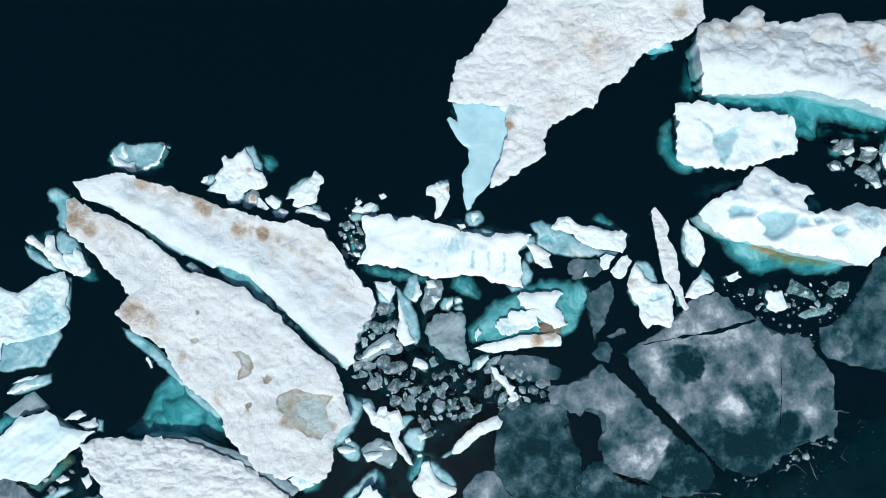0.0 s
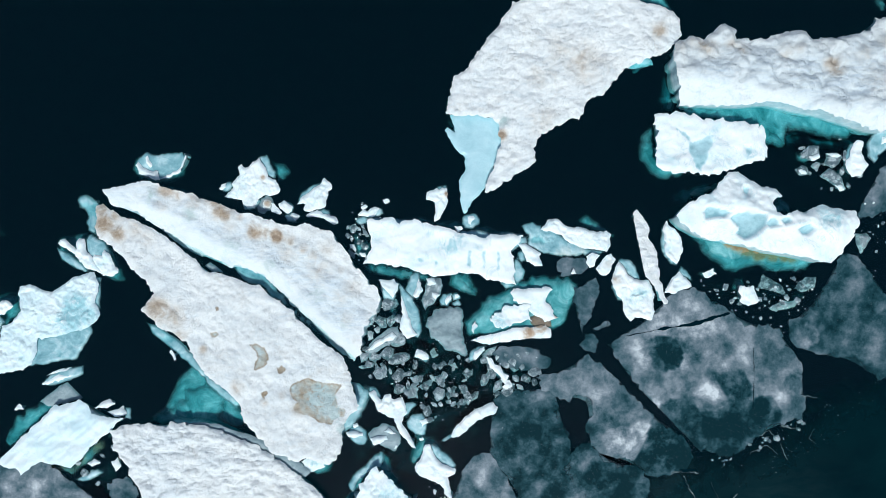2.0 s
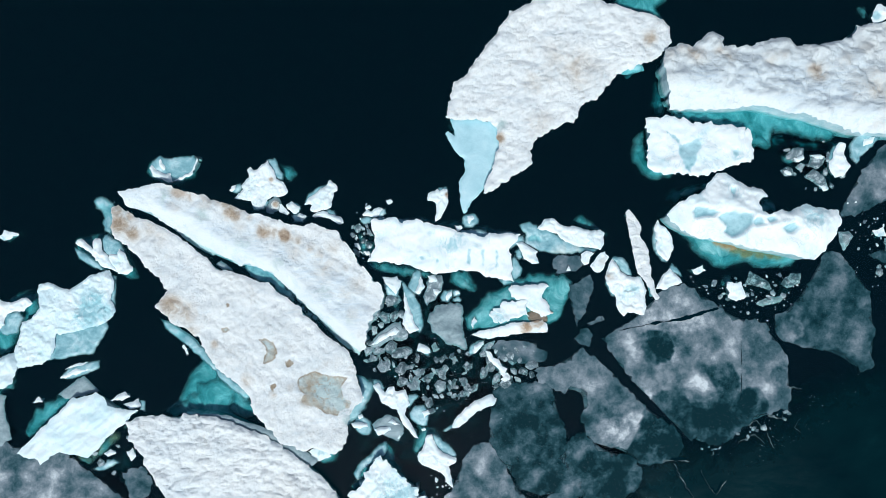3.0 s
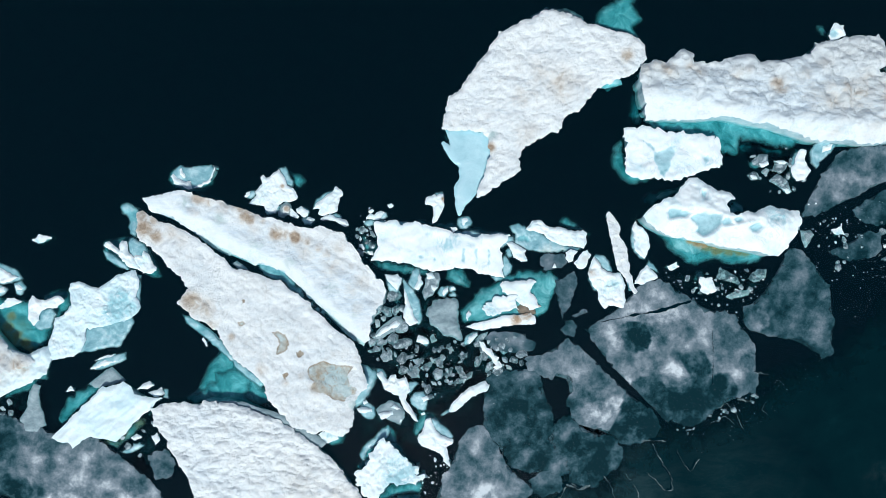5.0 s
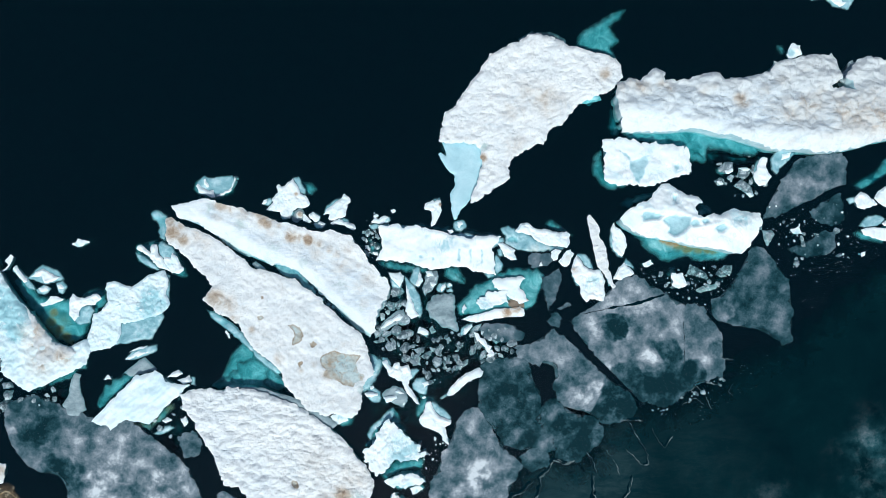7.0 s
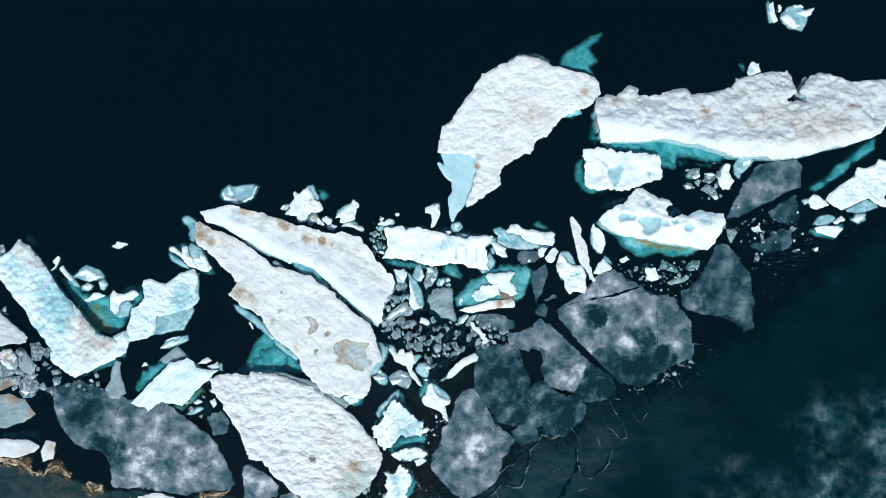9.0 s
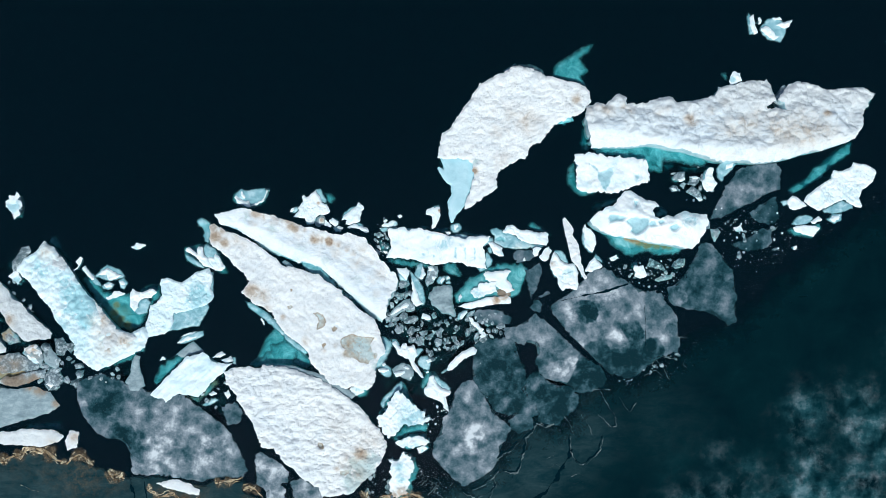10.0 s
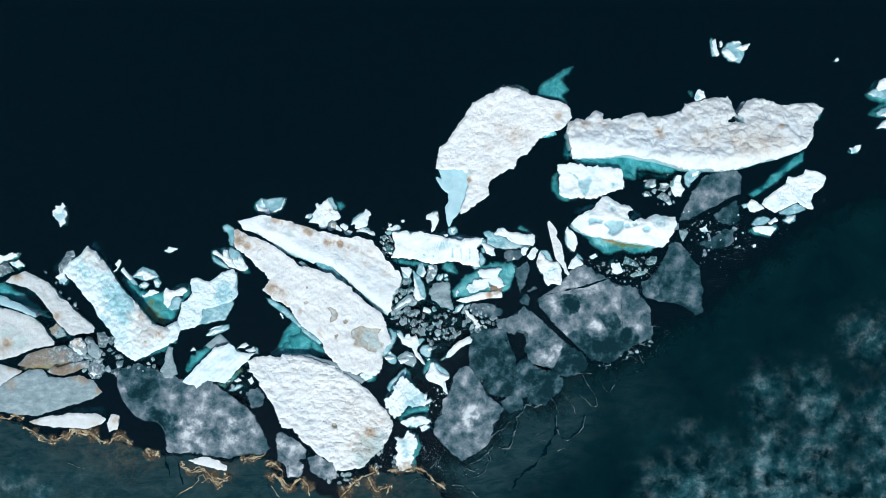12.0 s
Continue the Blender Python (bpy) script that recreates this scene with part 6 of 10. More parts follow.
chunk('chain of small white ice pieces', white=[[(2.24, -5.45), (2.56, -5.5), (2.78, -5.82), (3.04, -5.9), (3.2, -6.25), (3.49, -6.41), (3.31, -6.7), (3.02, -6.51), (2.72, -6.19), (2.4, -5.85)], [(3.09, -6.99), (3.36, -6.78), (3.57, -6.94), (3.28, -7.1)]], under=[[(2.12, -5.68), (2.66, -5.55), (3.34, -6.14), (3.8, -6.63), (3.34, -6.98), (2.66, -6.63)]], z=0.22)
chunk('broken white ice piece with cracked tail', white=[[(-3.75, -7.29), (-3.48, -7.13), (-3.33, -7.42), (-3.11, -7.68), (-3.01, -7.34), (-2.69, -7.26), (-2.58, -7.55), (-2.42, -7.6), (-2.03, -7.47), (-1.84, -7.87), (-1.71, -8.35), (-1.95, -8.56), (-2.0, -8.88), (-1.76, -9.14), (-1.68, -9.4), (-1.42, -9.8), (-1.29, -10.09), (-1.5, -9.99), (-1.89, -9.62), (-2.16, -9.27), (-2.29, -9.01), (-2.42, -8.61), (-2.82, -8.48), (-3.22, -8.21), (-3.48, -7.82)]], body=[[(-3.83, -6.92), (-3.38, -7.0), (-3.17, -7.35), (-3.14, -7.78), (-3.46, -7.88), (-3.78, -7.4)], [(-2.04, -7.88), (-1.51, -7.75), (-1.3, -7.94), (-1.59, -8.31), (-1.8, -8.63)], [(-1.83, -8.74), (-1.46, -8.36), (-1.03, -8.34), (-0.76, -8.68), (-0.74, -9.08), (-0.84, -9.46), (-1.11, -9.51), (-1.51, -9.38), (-1.75, -9.06)]], under=[[(-1.77, -9.32), (-0.85, -9.54), (-0.42, -9.6), (0.5, -10.54), (0.85, -11.22), (0.63, -11.54), (-0.04, -11.27), (-0.72, -10.73), (-1.53, -11.13), (-1.74, -10.86), (-1.61, -10.13), (-1.26, -9.86)]], deep=-0.1)
chunk('small white frosted ice bit', white=[[(-1.11, -8.68), (-0.84, -8.58), (-0.73, -8.79), (-1.0, -8.95)], [(-1.19, -9.59), (-0.95, -9.53), (-0.89, -9.67), (-1.11, -9.74)]], z=0.15)
chunk('grey ice lump with white frosted top', white=[[(-4.9, -9.3), (-4.5, -9.2), (-4.08, -9.3), (-4.0, -9.49), (-4.42, -9.62), (-4.82, -9.51)], [(-4.58, -8.85), (-4.35, -8.77), (-4.27, -8.98), (-4.5, -9.04)]], body=[[(-4.85, -9.37), (-4.63, -9.0), (-4.26, -8.92), (-3.89, -9.16), (-3.75, -9.62), (-3.89, -9.94), (-4.37, -9.96), (-4.77, -9.64)]], z=0.2)
chunk('grey ice lump with white broken streaks', white=[[(-3.68, -9.59), (-3.23, -9.49), (-2.8, -9.49), (-2.78, -9.67), (-3.18, -9.86), (-3.49, -9.94)], [(-2.94, -9.25), (-2.72, -9.14), (-2.35, -9.38), (-2.57, -9.41)], [(-2.49, -10.13), (-2.33, -9.97), (-2.22, -10.07), (-2.35, -10.21)]], body=[[(-3.78, -9.4), (-3.41, -9.03), (-2.85, -8.84), (-2.39, -9.06), (-2.12, -9.48), (-2.12, -10.02), (-2.42, -10.34), (-2.98, -10.07), (-3.38, -9.86), (-3.67, -9.7)]], z=0.2, wet=SMOOTH)
chunk('white ice chunk with a teal foot', white=[[(-1.44, -11.08), (-1.07, -10.61), (-0.85, -9.94), (-0.61, -9.91), (-0.45, -10.42), (-0.12, -10.77), (0.35, -11.01), (0.79, -11.19), (0.61, -11.49), (0.31, -11.58), (0.43, -12.13), (0.52, -12.84), (0.22, -12.53), (-0.14, -11.95), (-0.64, -11.74), (-1.15, -11.53)]], body=[[(-0.65, -9.95), (-0.38, -9.88), (0.36, -10.51), (0.76, -11.03), (0.69, -11.4), (0.01, -11.12), (-0.46, -10.67)]], z=0.32)
chunk('smooth white ice bar with a fluted side', white=[[(0.49, -9.6), (0.62, -9.15), (0.89, -8.75), (1.42, -8.35), (1.82, -8.09), (2.35, -7.82), (2.64, -7.72), (2.9, -8.04), (2.74, -8.38), (2.35, -8.51), (1.82, -8.78), (1.42, -9.07), (0.97, -9.44), (0.65, -9.65)]], body=[[(-0.04, -9.78), (0.23, -9.54), (0.6, -9.38), (0.65, -9.57), (0.23, -9.83)], [(2.26, -7.88), (2.63, -7.7), (3.01, -7.99), (2.9, -8.31), (2.52, -8.15)]], z=0.28)
chunk('white ice cap on a broad pale blue body', white=[[(5.11, 1.11), (5.38, 1.32), (5.56, 1.53), (5.91, 1.64), (6.17, 1.5), (6.43, 1.27), (6.83, 1.19), (7.36, 1.13), (8.02, 0.98), (8.55, 1.0), (8.79, 0.79), (8.71, 0.26), (8.55, -0.06), (8.02, 0.02), (7.36, 0.1), (6.83, 0.24), (6.43, 0.5), (6.17, 0.79), (5.77, 0.87), (5.38, 1.0)]], body=[[(4.16, 1.25), (4.51, 1.42), (4.83, 1.5), (5.26, 1.2), (5.85, 0.99), (6.51, 0.53), (7.45, 0.13), (8.41, -0.03), (8.2, -0.3), (7.45, -0.24), (6.65, -0.32), (5.84, -0.24), (5.09, -0.03), (4.45, 0.24), (4.56, 0.8), (4.35, 0.99)]], under=[[(6.78, 1.3), (7.4, 1.81), (7.59, 2.0), (8.08, 1.65), (8.62, 1.19), (9.19, 0.81), (9.05, 0.46), (8.57, 0.84), (7.7, 1.05)]], z=0.42, dirt=[(6.35, -0.14, 0.4, 0.5), (7.15, -0.19, 0.4, 0.5)])
chunk('small white ice chunk beside the slab', white=[[(4.0, 0.32), (4.34, 0.37), (4.74, 0.13), (5.17, -0.11), (5.06, -0.29), (5.25, -0.8), (4.87, -0.75), (4.42, -0.56), (4.29, -0.19)]], body=[[(3.97, -0.14), (4.24, 0.13), (4.4, -0.54), (4.13, -0.72)]], z=0.25)
chunk('cream ice chunks frozen to the blue body', white=[[(7.48, -0.27), (7.8, -0.16), (8.23, -0.27), (7.96, -0.48), (7.88, -0.83), (7.62, -0.91), (7.43, -0.67)], [(7.93, -0.96), (8.2, -0.61), (8.47, -0.35), (8.73, -0.16), (8.92, -0.45), (8.76, -0.88), (8.47, -1.36), (8.2, -1.23)], [(6.6, -1.15), (6.76, -0.91), (6.98, -1.2)]], z=0.24, dirt=[(8.61, -0.67, 0.3, 0.5)])
chunk('rugged white ice block with a tan edge', white=[[(8.87, -1.19), (8.98, -0.8), (9.14, -0.5), (9.4, -0.85), (9.61, -1.19), (9.88, -1.46), (10.17, -1.54), (10.67, -1.51), (10.8, -1.85), (10.93, -2.38), (10.85, -2.65), (10.96, -3.31), (10.8, -3.6), (10.4, -3.52), (10.01, -3.47), (9.74, -3.65), (9.48, -3.33), (9.34, -3.04), (9.34, -2.67), (9.08, -2.38), (8.9, -1.99), (8.79, -1.59)]], body=[[(9.08, -0.51), (9.32, -0.32), (9.81, -0.51), (9.94, -0.81), (10.23, -1.21), (10.34, -1.61), (9.86, -1.53), (9.48, -0.99)], [(8.87, -1.47), (9.05, -2.01), (9.43, -2.68), (9.05, -2.54), (8.84, -2.01)]], z=0.4, dirt=[(9.01, -1.47, 0.25, 0.7)], melt=[(10.21, -2.27, 0.5, 0.7), (9.81, -2.66, 0.4, 0.6)])
chunk('long narrow smooth grey-white ice shard', white=[[(9.84, 1.93), (9.98, 2.09), (10.19, 1.93), (10.43, 1.67), (10.61, 1.32), (10.66, 0.92), (10.56, 0.66), (10.82, 0.39), (11.01, -0.13), (11.17, -0.8), (11.22, -1.46), (11.35, -2.12), (11.59, -2.68), (11.4, -2.76), (11.08, -2.39), (10.87, -1.86), (10.61, -1.46), (10.34, -0.93), (10.16, -0.13), (10.03, 0.66), (9.95, 1.19)]], z=0.35, name='ice_shard', top=SNOW)
chunk('white ice chunk beside the shard', white=[[(11.41, 0.93), (11.54, 1.24), (11.7, 1.51), (11.83, 1.19), (12.15, 0.98), (12.39, 0.66), (12.47, -0.0), (12.33, -0.45), (12.15, -0.74), (11.83, -0.53), (11.56, -0.13)]], body=[[(11.28, 0.4), (11.36, 0.99), (11.63, 1.39), (11.9, 1.15), (11.84, 0.13), (12.22, -0.78), (11.89, -0.78), (11.47, -0.27)]], z=0.35)
chunk('white ice wedge over grey ice', white=[[(11.47, -2.21), (11.71, -1.76), (11.97, -1.41), (12.24, -1.09), (12.45, -1.3), (12.77, -1.6), (12.88, -1.86), (12.45, -2.02), (11.97, -2.26)]], body=[[(12.11, -1.26), (12.35, -0.81), (12.75, -1.1), (12.96, -1.58), (12.54, -1.42)]], z=0.25)
chunk('pale drowned ice bits by the slab corner', body=[[(3.76, -0.67), (3.97, -0.27), (4.35, -1.07), (4.24, -1.47), (3.86, -1.79), (3.7, -1.47)], [(3.03, -1.61), (3.57, -1.55), (3.84, -1.79), (3.3, -2.01)]])

ob = thing('ice_chunk', 'smooth grey rounded ice lump', 'ice chunk', [(-0.71, -5.41), (1.37, -2.88)])
block(ob, [(-0.71, -3.86), (-0.63, -3.47), (-0.44, -3.07), (-0.04, -2.91), (0.49, -2.88), (1.02, -2.96), (1.18, -3.33), (1.16, -3.87), (1.08, -4.26), (1.24, -4.80), (1.37, -5.33), (1.02, -5.41), (0.49, -5.20), (-0.04, -4.80), (-0.52, -4.40)], z=0.15, top=SMOOTH, relief=0.05, facet=0.17, cell=0.08, rough=0.132, names=('ice_top', 'ice_side'), edge=0.2, edge_width=0.45, side=CHUNK)

ob = thing('ice_block', 'white ice block on a teal raft', 'ice chunk', [(2.62, -3.92), (4.54, -2.80)])
block(ob, [(2.62, -3.28), (3.02, -3.12), (3.29, -2.80), (3.96, -2.80), (4.49, -2.85), (4.54, -3.60), (4.09, -3.73), (3.42, -3.86), (2.84, -3.92), (2.62, -3.60)], z=0.16, top=ICE, relief=0.06, facet=0.17, cell=0.08, rough=0.214, names=('ice_top', 'ice_side'), edge=0.03, edge_width=0.09, melt=[(3.05, -3.60, 0.53, 0.70)])
ledge(ob, [(2.62, -3.55), (3.10, -3.34), (3.43, -2.96), (4.26, -2.96), (4.93, -3.01), (4.99, -3.96), (4.42, -4.12), (3.62, -4.28), (2.86, -4.33), (2.62, -3.95)], z=-0.12, melted=0.25)
block(ob, [(3.61, -2.14), (3.69, -1.87), (3.96, -1.92), (4.36, -1.95), (5.16, -1.90), (5.43, -1.82), (5.83, -2.00), (5.43, -2.27), (5.43, -2.67), (5.69, -2.94), (5.83, -3.34), (5.96, -3.47), (5.69, -3.55), (5.29, -3.68), (5.03, -3.47), (4.76, -3.28), (4.49, -3.07), (4.55, -2.86), (3.96, -2.75), (3.64, -2.54)], z=0.13, top=ICE, names=('ice_top', 'ice_side'), relief=0.1, cell=0.08, rough=0.11, dirt=[(5.91, -3.39, 0.11)])
block(ob, [(1.51, -4.62), (2.09, -4.40), (2.63, -4.27), (3.69, -4.00), (4.62, -3.92), (5.42, -3.81), (5.64, -4.13), (5.64, -4.46), (4.90, -4.54), (3.96, -4.62), (3.16, -4.73), (2.10, -4.81)], z=0.12, slope=(0, 0.12), top=ICE, names=('ice_top', 'ice_side'), relief=0.06, cell=0.08, dirt=[(4.49, -4.22, 0.32, 1.60), (5.08, -3.92, 0.32, 1.60)])
ledge(ob, [(1.25, -4.38), (1.17, -3.76), (1.43, -3.41), (1.84, -2.96), (2.37, -2.42), (2.91, -2.15), (3.50, -1.88), (3.45, -1.56), (4.25, -1.56), (4.79, -1.37), (5.87, -1.21), (6.67, -1.32), (7.16, -1.75), (7.16, -2.42), (6.81, -2.96), (6.67, -3.41), (6.00, -3.95), (5.73, -4.22), (4.79, -4.35), (2.64, -4.62)], z=-0.07, melted=0.3)
block(ob, [(4.50, -3.45), (4.83, -3.29), (5.25, -3.48), (5.63, -3.61), (5.73, -3.88), (5.25, -4.04), (4.77, -3.93), (4.56, -3.77)], z=0.05, top=CHUNK, names=('rusty_plate', 'plate_side'), label='rust-brown dirty ice', relief=0.08, rough=0.12, cell=0.07, dirt=[(5.09, -3.67, 0.80, 3.00)])

ob = thing('ice_chunk', 'pyramid-shaped white ice block', 'ice chunk', [(-5.06, -14.48), (-0.87, -10.89)])
block(ob, [(-5.06, -13.05), (-4.55, -12.58), (-4.01, -11.61), (-3.49, -10.89), (-3.00, -11.16), (-2.30, -11.93), (-1.34, -12.72), (-1.61, -13.10), (-0.87, -13.33), (-1.63, -13.69), (-2.86, -13.64), (-3.64, -14.35), (-4.14, -14.48), (-4.72, -14.16)], z=0.45, top=ICE, relief=0.06, facet=0.17, cell=0.08, rough=0.24, names=('ice_top', 'ice_side'), edge=0.03, edge_width=0.09, melt=[(-2.40, -13.12, 1.23, 1.00)])
ledge(ob, [(-4.92, -12.74), (-4.15, -11.17), (-3.27, -10.41), (-2.64, -10.93), (-1.85, -12.37), (-3.10, -12.32)], z=-0.3)
ledge(ob, [(-4.19, -14.65), (-2.90, -13.70), (-0.90, -13.64), (-1.19, -14.63), (-2.44, -14.57), (-3.63, -15.37)], z=-0.2)
ledge(ob, [(-4.63, -12.16), (-4.10, -11.13), (-3.48, -10.34), (-3.12, -10.16), (-2.70, -10.77), (-2.52, -11.57), (-3.62, -11.34), (-4.26, -12.40), (-4.67, -13.07), (-5.09, -12.94)], z=-0.1, melted=0.25)
block(ob, [(-4.85, -12.07), (-4.6, -11.47), (-4.01, -11.03), (-3.56, -10.59), (-3.11, -10.23), (-2.93, -10.59), (-3.11, -11.04), (-3.86, -11.48), (-4.31, -11.92), (-4.61, -12.51)], z=0.03, top=WET, side=WET, names=('wet_ice', 'wet_side'), relief=0.06, facet=0.06, cell=0.09, rough=0.09, soft_edge=0.25, foot=-0.3)

ob = thing('ice_chunk', 'white ice cake with layered blue side', 'ice chunk', [(-3.68, -15.56), (-1.11, -14.55)])
block(ob, [(-3.68, -15.05), (-2.96, -14.76), (-2.67, -14.59), (-2.07, -14.55), (-1.68, -14.63), (-1.26, -14.96), (-1.11, -15.15), (-1.85, -15.29), (-2.46, -15.45), (-2.76, -15.47), (-3.21, -15.56), (-3.57, -15.34)], z=0.25, top=ICE, relief=0.06, facet=0.17, cell=0.08, rough=0.24, names=('ice_top', 'ice_side'), edge=0.03, edge_width=0.09, melt=[(-2.27, -15.65, 0.54, 0.90)])
ledge(ob, [(-3.80, -15.12), (-2.67, -14.37), (-1.28, -14.43), (-0.93, -15.45), (-2.49, -15.78), (-3.48, -15.64)], z=-0.05)

ob = thing('ice_chunk', 'small round white ice cake', 'ice chunk', [(-2.12, -16.00), (-1.23, -15.37)])
block(ob, [(-2.12, -15.54), (-1.73, -15.42), (-1.47, -15.37), (-1.40, -15.52), (-1.23, -15.67), (-1.62, -15.90), (-1.84, -16.00), (-2.01, -15.68)], z=0.15, top=ICE, relief=0.06, facet=0.17, cell=0.08, rough=0.099, names=('ice_top', 'ice_side'), edge=0.03, edge_width=0.09, melt=[(-1.68, -15.76, 0.15, 1.00)])
ledge(ob, [(-2.13, -15.61), (-1.63, -15.49), (-1.27, -15.40), (-1.23, -15.60), (-0.99, -15.81), (-1.50, -16.09), (-1.76, -16.23), (-1.99, -15.82)], z=-0.12, melted=0.25)

ob = thing('ice_chunk', 'broken white ice bar stuck in the shore ice', 'ice chunk', [(-4.33, -19.33), (-2.27, -15.66)])
block(ob, [(-4.33, -16.34), (-3.49, -16.38), (-2.96, -15.66), (-2.50, -16.42), (-2.27, -16.93), (-2.71, -17.90), (-2.96, -19.03), (-3.36, -19.21), (-3.75, -19.10), (-4.21, -19.33), (-4.13, -17.59)], z=0.3, top=ICE, relief=0.12, facet=0.17, cell=0.08, rough=0.24, names=('ice_top', 'ice_side'), edge=0.03, edge_width=0.09, dirt=[(-3.36, -19.11, 0.59), (-3.96, -19.19, 0.40)], melt=[(-3.40, -17.87, 0.40), (-3.51, -16.87, 0.30)])
ledge(ob, [(-4.22, -16.63), (-3.28, -16.67), (-2.64, -15.84), (-2.08, -16.72), (-1.85, -17.28), (-2.35, -18.40), (-2.66, -19.74), (-3.12, -19.92), (-3.56, -19.80), (-4.07, -20.08), (-3.99, -18.09)], z=-0.12, melted=0.25)

ob = thing('ice_chunk', 'angular white floating ice chunk', 'ice chunk', [(15.33, -2.93), (16.34, -1.87)])
block(ob, [(15.41, -1.87), (15.65, -1.94), (16.07, -1.87), (16.15, -2.19), (16.34, -2.67), (16.20, -2.76), (15.80, -2.93), (15.48, -2.77), (15.35, -2.67), (15.33, -2.11)], z=0.2, top=ICE, relief=0.06, facet=0.17, cell=0.08, rough=0.119, names=('ice_top', 'ice_side'), edge=0.03, edge_width=0.09, melt=[(15.70, -2.35, 0.27, 0.60)])
ledge(ob, [(15.26, -1.49), (15.94, -1.22), (16.07, -2.03), (16.69, -2.85), (15.66, -3.12)], z=-0.3)

ob = thing('ice_chunk', 'small drifting white ice chunk', 'ice chunk', [(27.77, -1.12), (28.08, -0.74)])
block(ob, [(27.78, -0.83), (27.91, -0.81), (28.08, -0.74), (28.06, -0.92), (28.07, -1.04), (27.97, -1.09), (27.82, -1.12), (27.77, -0.91)], z=0.1, top=ICE, relief=0.06, facet=0.17, cell=0.08, rough=0.07, names=('ice_top', 'ice_side'), edge=0.03, edge_width=0.09)

ob = thing('ice_chunk', 'white chunk behind the long floe', 'ice chunk', [(23.18, 11.99), (24.20, 12.99)])
block(ob, [(23.22, 12.52), (23.42, 12.83), (23.63, 12.99), (23.87, 12.76), (24.07, 12.78), (24.05, 12.60), (24.20, 12.28), (24.03, 12.12), (23.69, 12.00), (23.40, 11.99), (23.25, 12.07), (23.18, 12.23)], z=0.25, top=ICE, relief=0.06, facet=0.17, cell=0.08, rough=0.114, names=('ice_top', 'ice_side'), edge=0.03, edge_width=0.09, melt=[(23.41, 12.36, 0.25, 1.00)])
ledge(ob, [(22.76, 13.07), (23.46, 13.14), (23.63, 12.28), (23.04, 12.46)], z=-0.3)

ob = thing('ice_chunk', 'small drifting white ice chunk', 'ice chunk', [(35.57, 14.86), (36.01, 15.25)])
block(ob, [(35.57, 15.07), (35.71, 15.18), (35.83, 15.25), (35.95, 15.09), (36.01, 15.00), (35.85, 14.95), (35.71, 14.86), (35.61, 15.00)], z=0.15, top=ICE, relief=0.06, facet=0.17, cell=0.08, rough=0.07, names=('ice_top', 'ice_side'), edge=0.03, edge_width=0.09)

ob = thing('ice_chunk', 'small drifting white ice chunk', 'ice chunk', [(36.61, 6.80), (37.55, 7.56)])
block(ob, [(36.61, 7.30), (36.95, 7.37), (37.11, 7.48), (37.24, 7.45), (37.55, 7.56), (37.45, 7.22), (37.33, 6.97), (37.01, 6.86), (36.73, 6.80), (36.71, 7.14)], z=0.2, top=ICE, relief=0.06, facet=0.17, cell=0.08, rough=0.104, names=('ice_top', 'ice_side'), edge=0.03, edge_width=0.09, melt=[(36.89, 7.04, 0.25, 1.10)])
ledge(ob, [(36.76, 7.34), (37.16, 7.43), (37.37, 7.57), (37.52, 7.51), (37.92, 7.64), (37.75, 7.25), (37.64, 6.91), (37.24, 6.78), (36.89, 6.74), (36.85, 7.14)], z=-0.12, melted=0.25)

chunk('glassy grey ice chunk with a white crown', white=[[(39.1, 12.47), (39.42, 13.09), (39.92, 13.27), (40.5, 13.05), (40.58, 12.4), (39.88, 12.28), (39.29, 12.16)]], body=[[(38.28, 12.01), (38.89, 12.38), (39.44, 12.6), (40.13, 12.47), (40.86, 12.19), (40.58, 11.41), (39.59, 11.46), (38.86, 11.64)]], under=[[(38.29, 11.97), (39.34, 13.31), (40.6, 13.66), (41.28, 11.99), (40.49, 11.03), (39.01, 11.34)]])
chunk('glassy ice chunk drifting, mostly under water', white=[[(39.43, 9.99), (39.84, 10.32), (40.43, 10.4), (40.52, 10.0), (39.92, 9.92)]], body=[[(39.05, 10.29), (39.56, 10.66), (40.46, 10.82), (40.93, 10.31), (40.27, 9.84), (39.28, 9.93)]], under=[[(38.52, 10.27), (39.15, 10.94), (40.16, 11.39), (41.34, 11.14), (41.19, 9.85), (39.7, 9.82), (38.96, 9.95)]])
chunk('low white ice chunk with clear rim', white=[[(39.04, 8.92), (39.5, 9.4), (40.01, 9.67), (40.69, 9.5), (40.57, 8.91), (39.78, 8.89)]], body=[[(38.94, 8.86), (39.51, 9.53), (40.12, 9.85), (41.0, 9.61), (40.87, 8.77)]])

ob = thing('ice_chunk', 'drifting upright ice chunk', 'ice chunk', [(-33.26, 3.27), (-32.22, 5.44)])
block(ob, [(-33.19, 5.21), (-32.85, 5.29), (-32.64, 5.44), (-32.47, 5.36), (-32.22, 4.83), (-32.23, 4.43), (-32.32, 3.69), (-32.67, 3.56), (-32.83, 3.27), (-32.90, 3.71), (-33.19, 4.08), (-33.26, 4.58)], z=0.3, top=ICE, relief=0.06, facet=0.17, cell=0.08, rough=0.24, names=('ice_top', 'ice_side'), edge=0.03, edge_width=0.09, melt=[(-32.74, 4.30, 0.54, 1.10)])
ledge(ob, [(-33.57, 5.21), (-32.80, 5.58), (-32.39, 4.71), (-32.54, 3.57), (-33.11, 3.19)], z=-0.15)

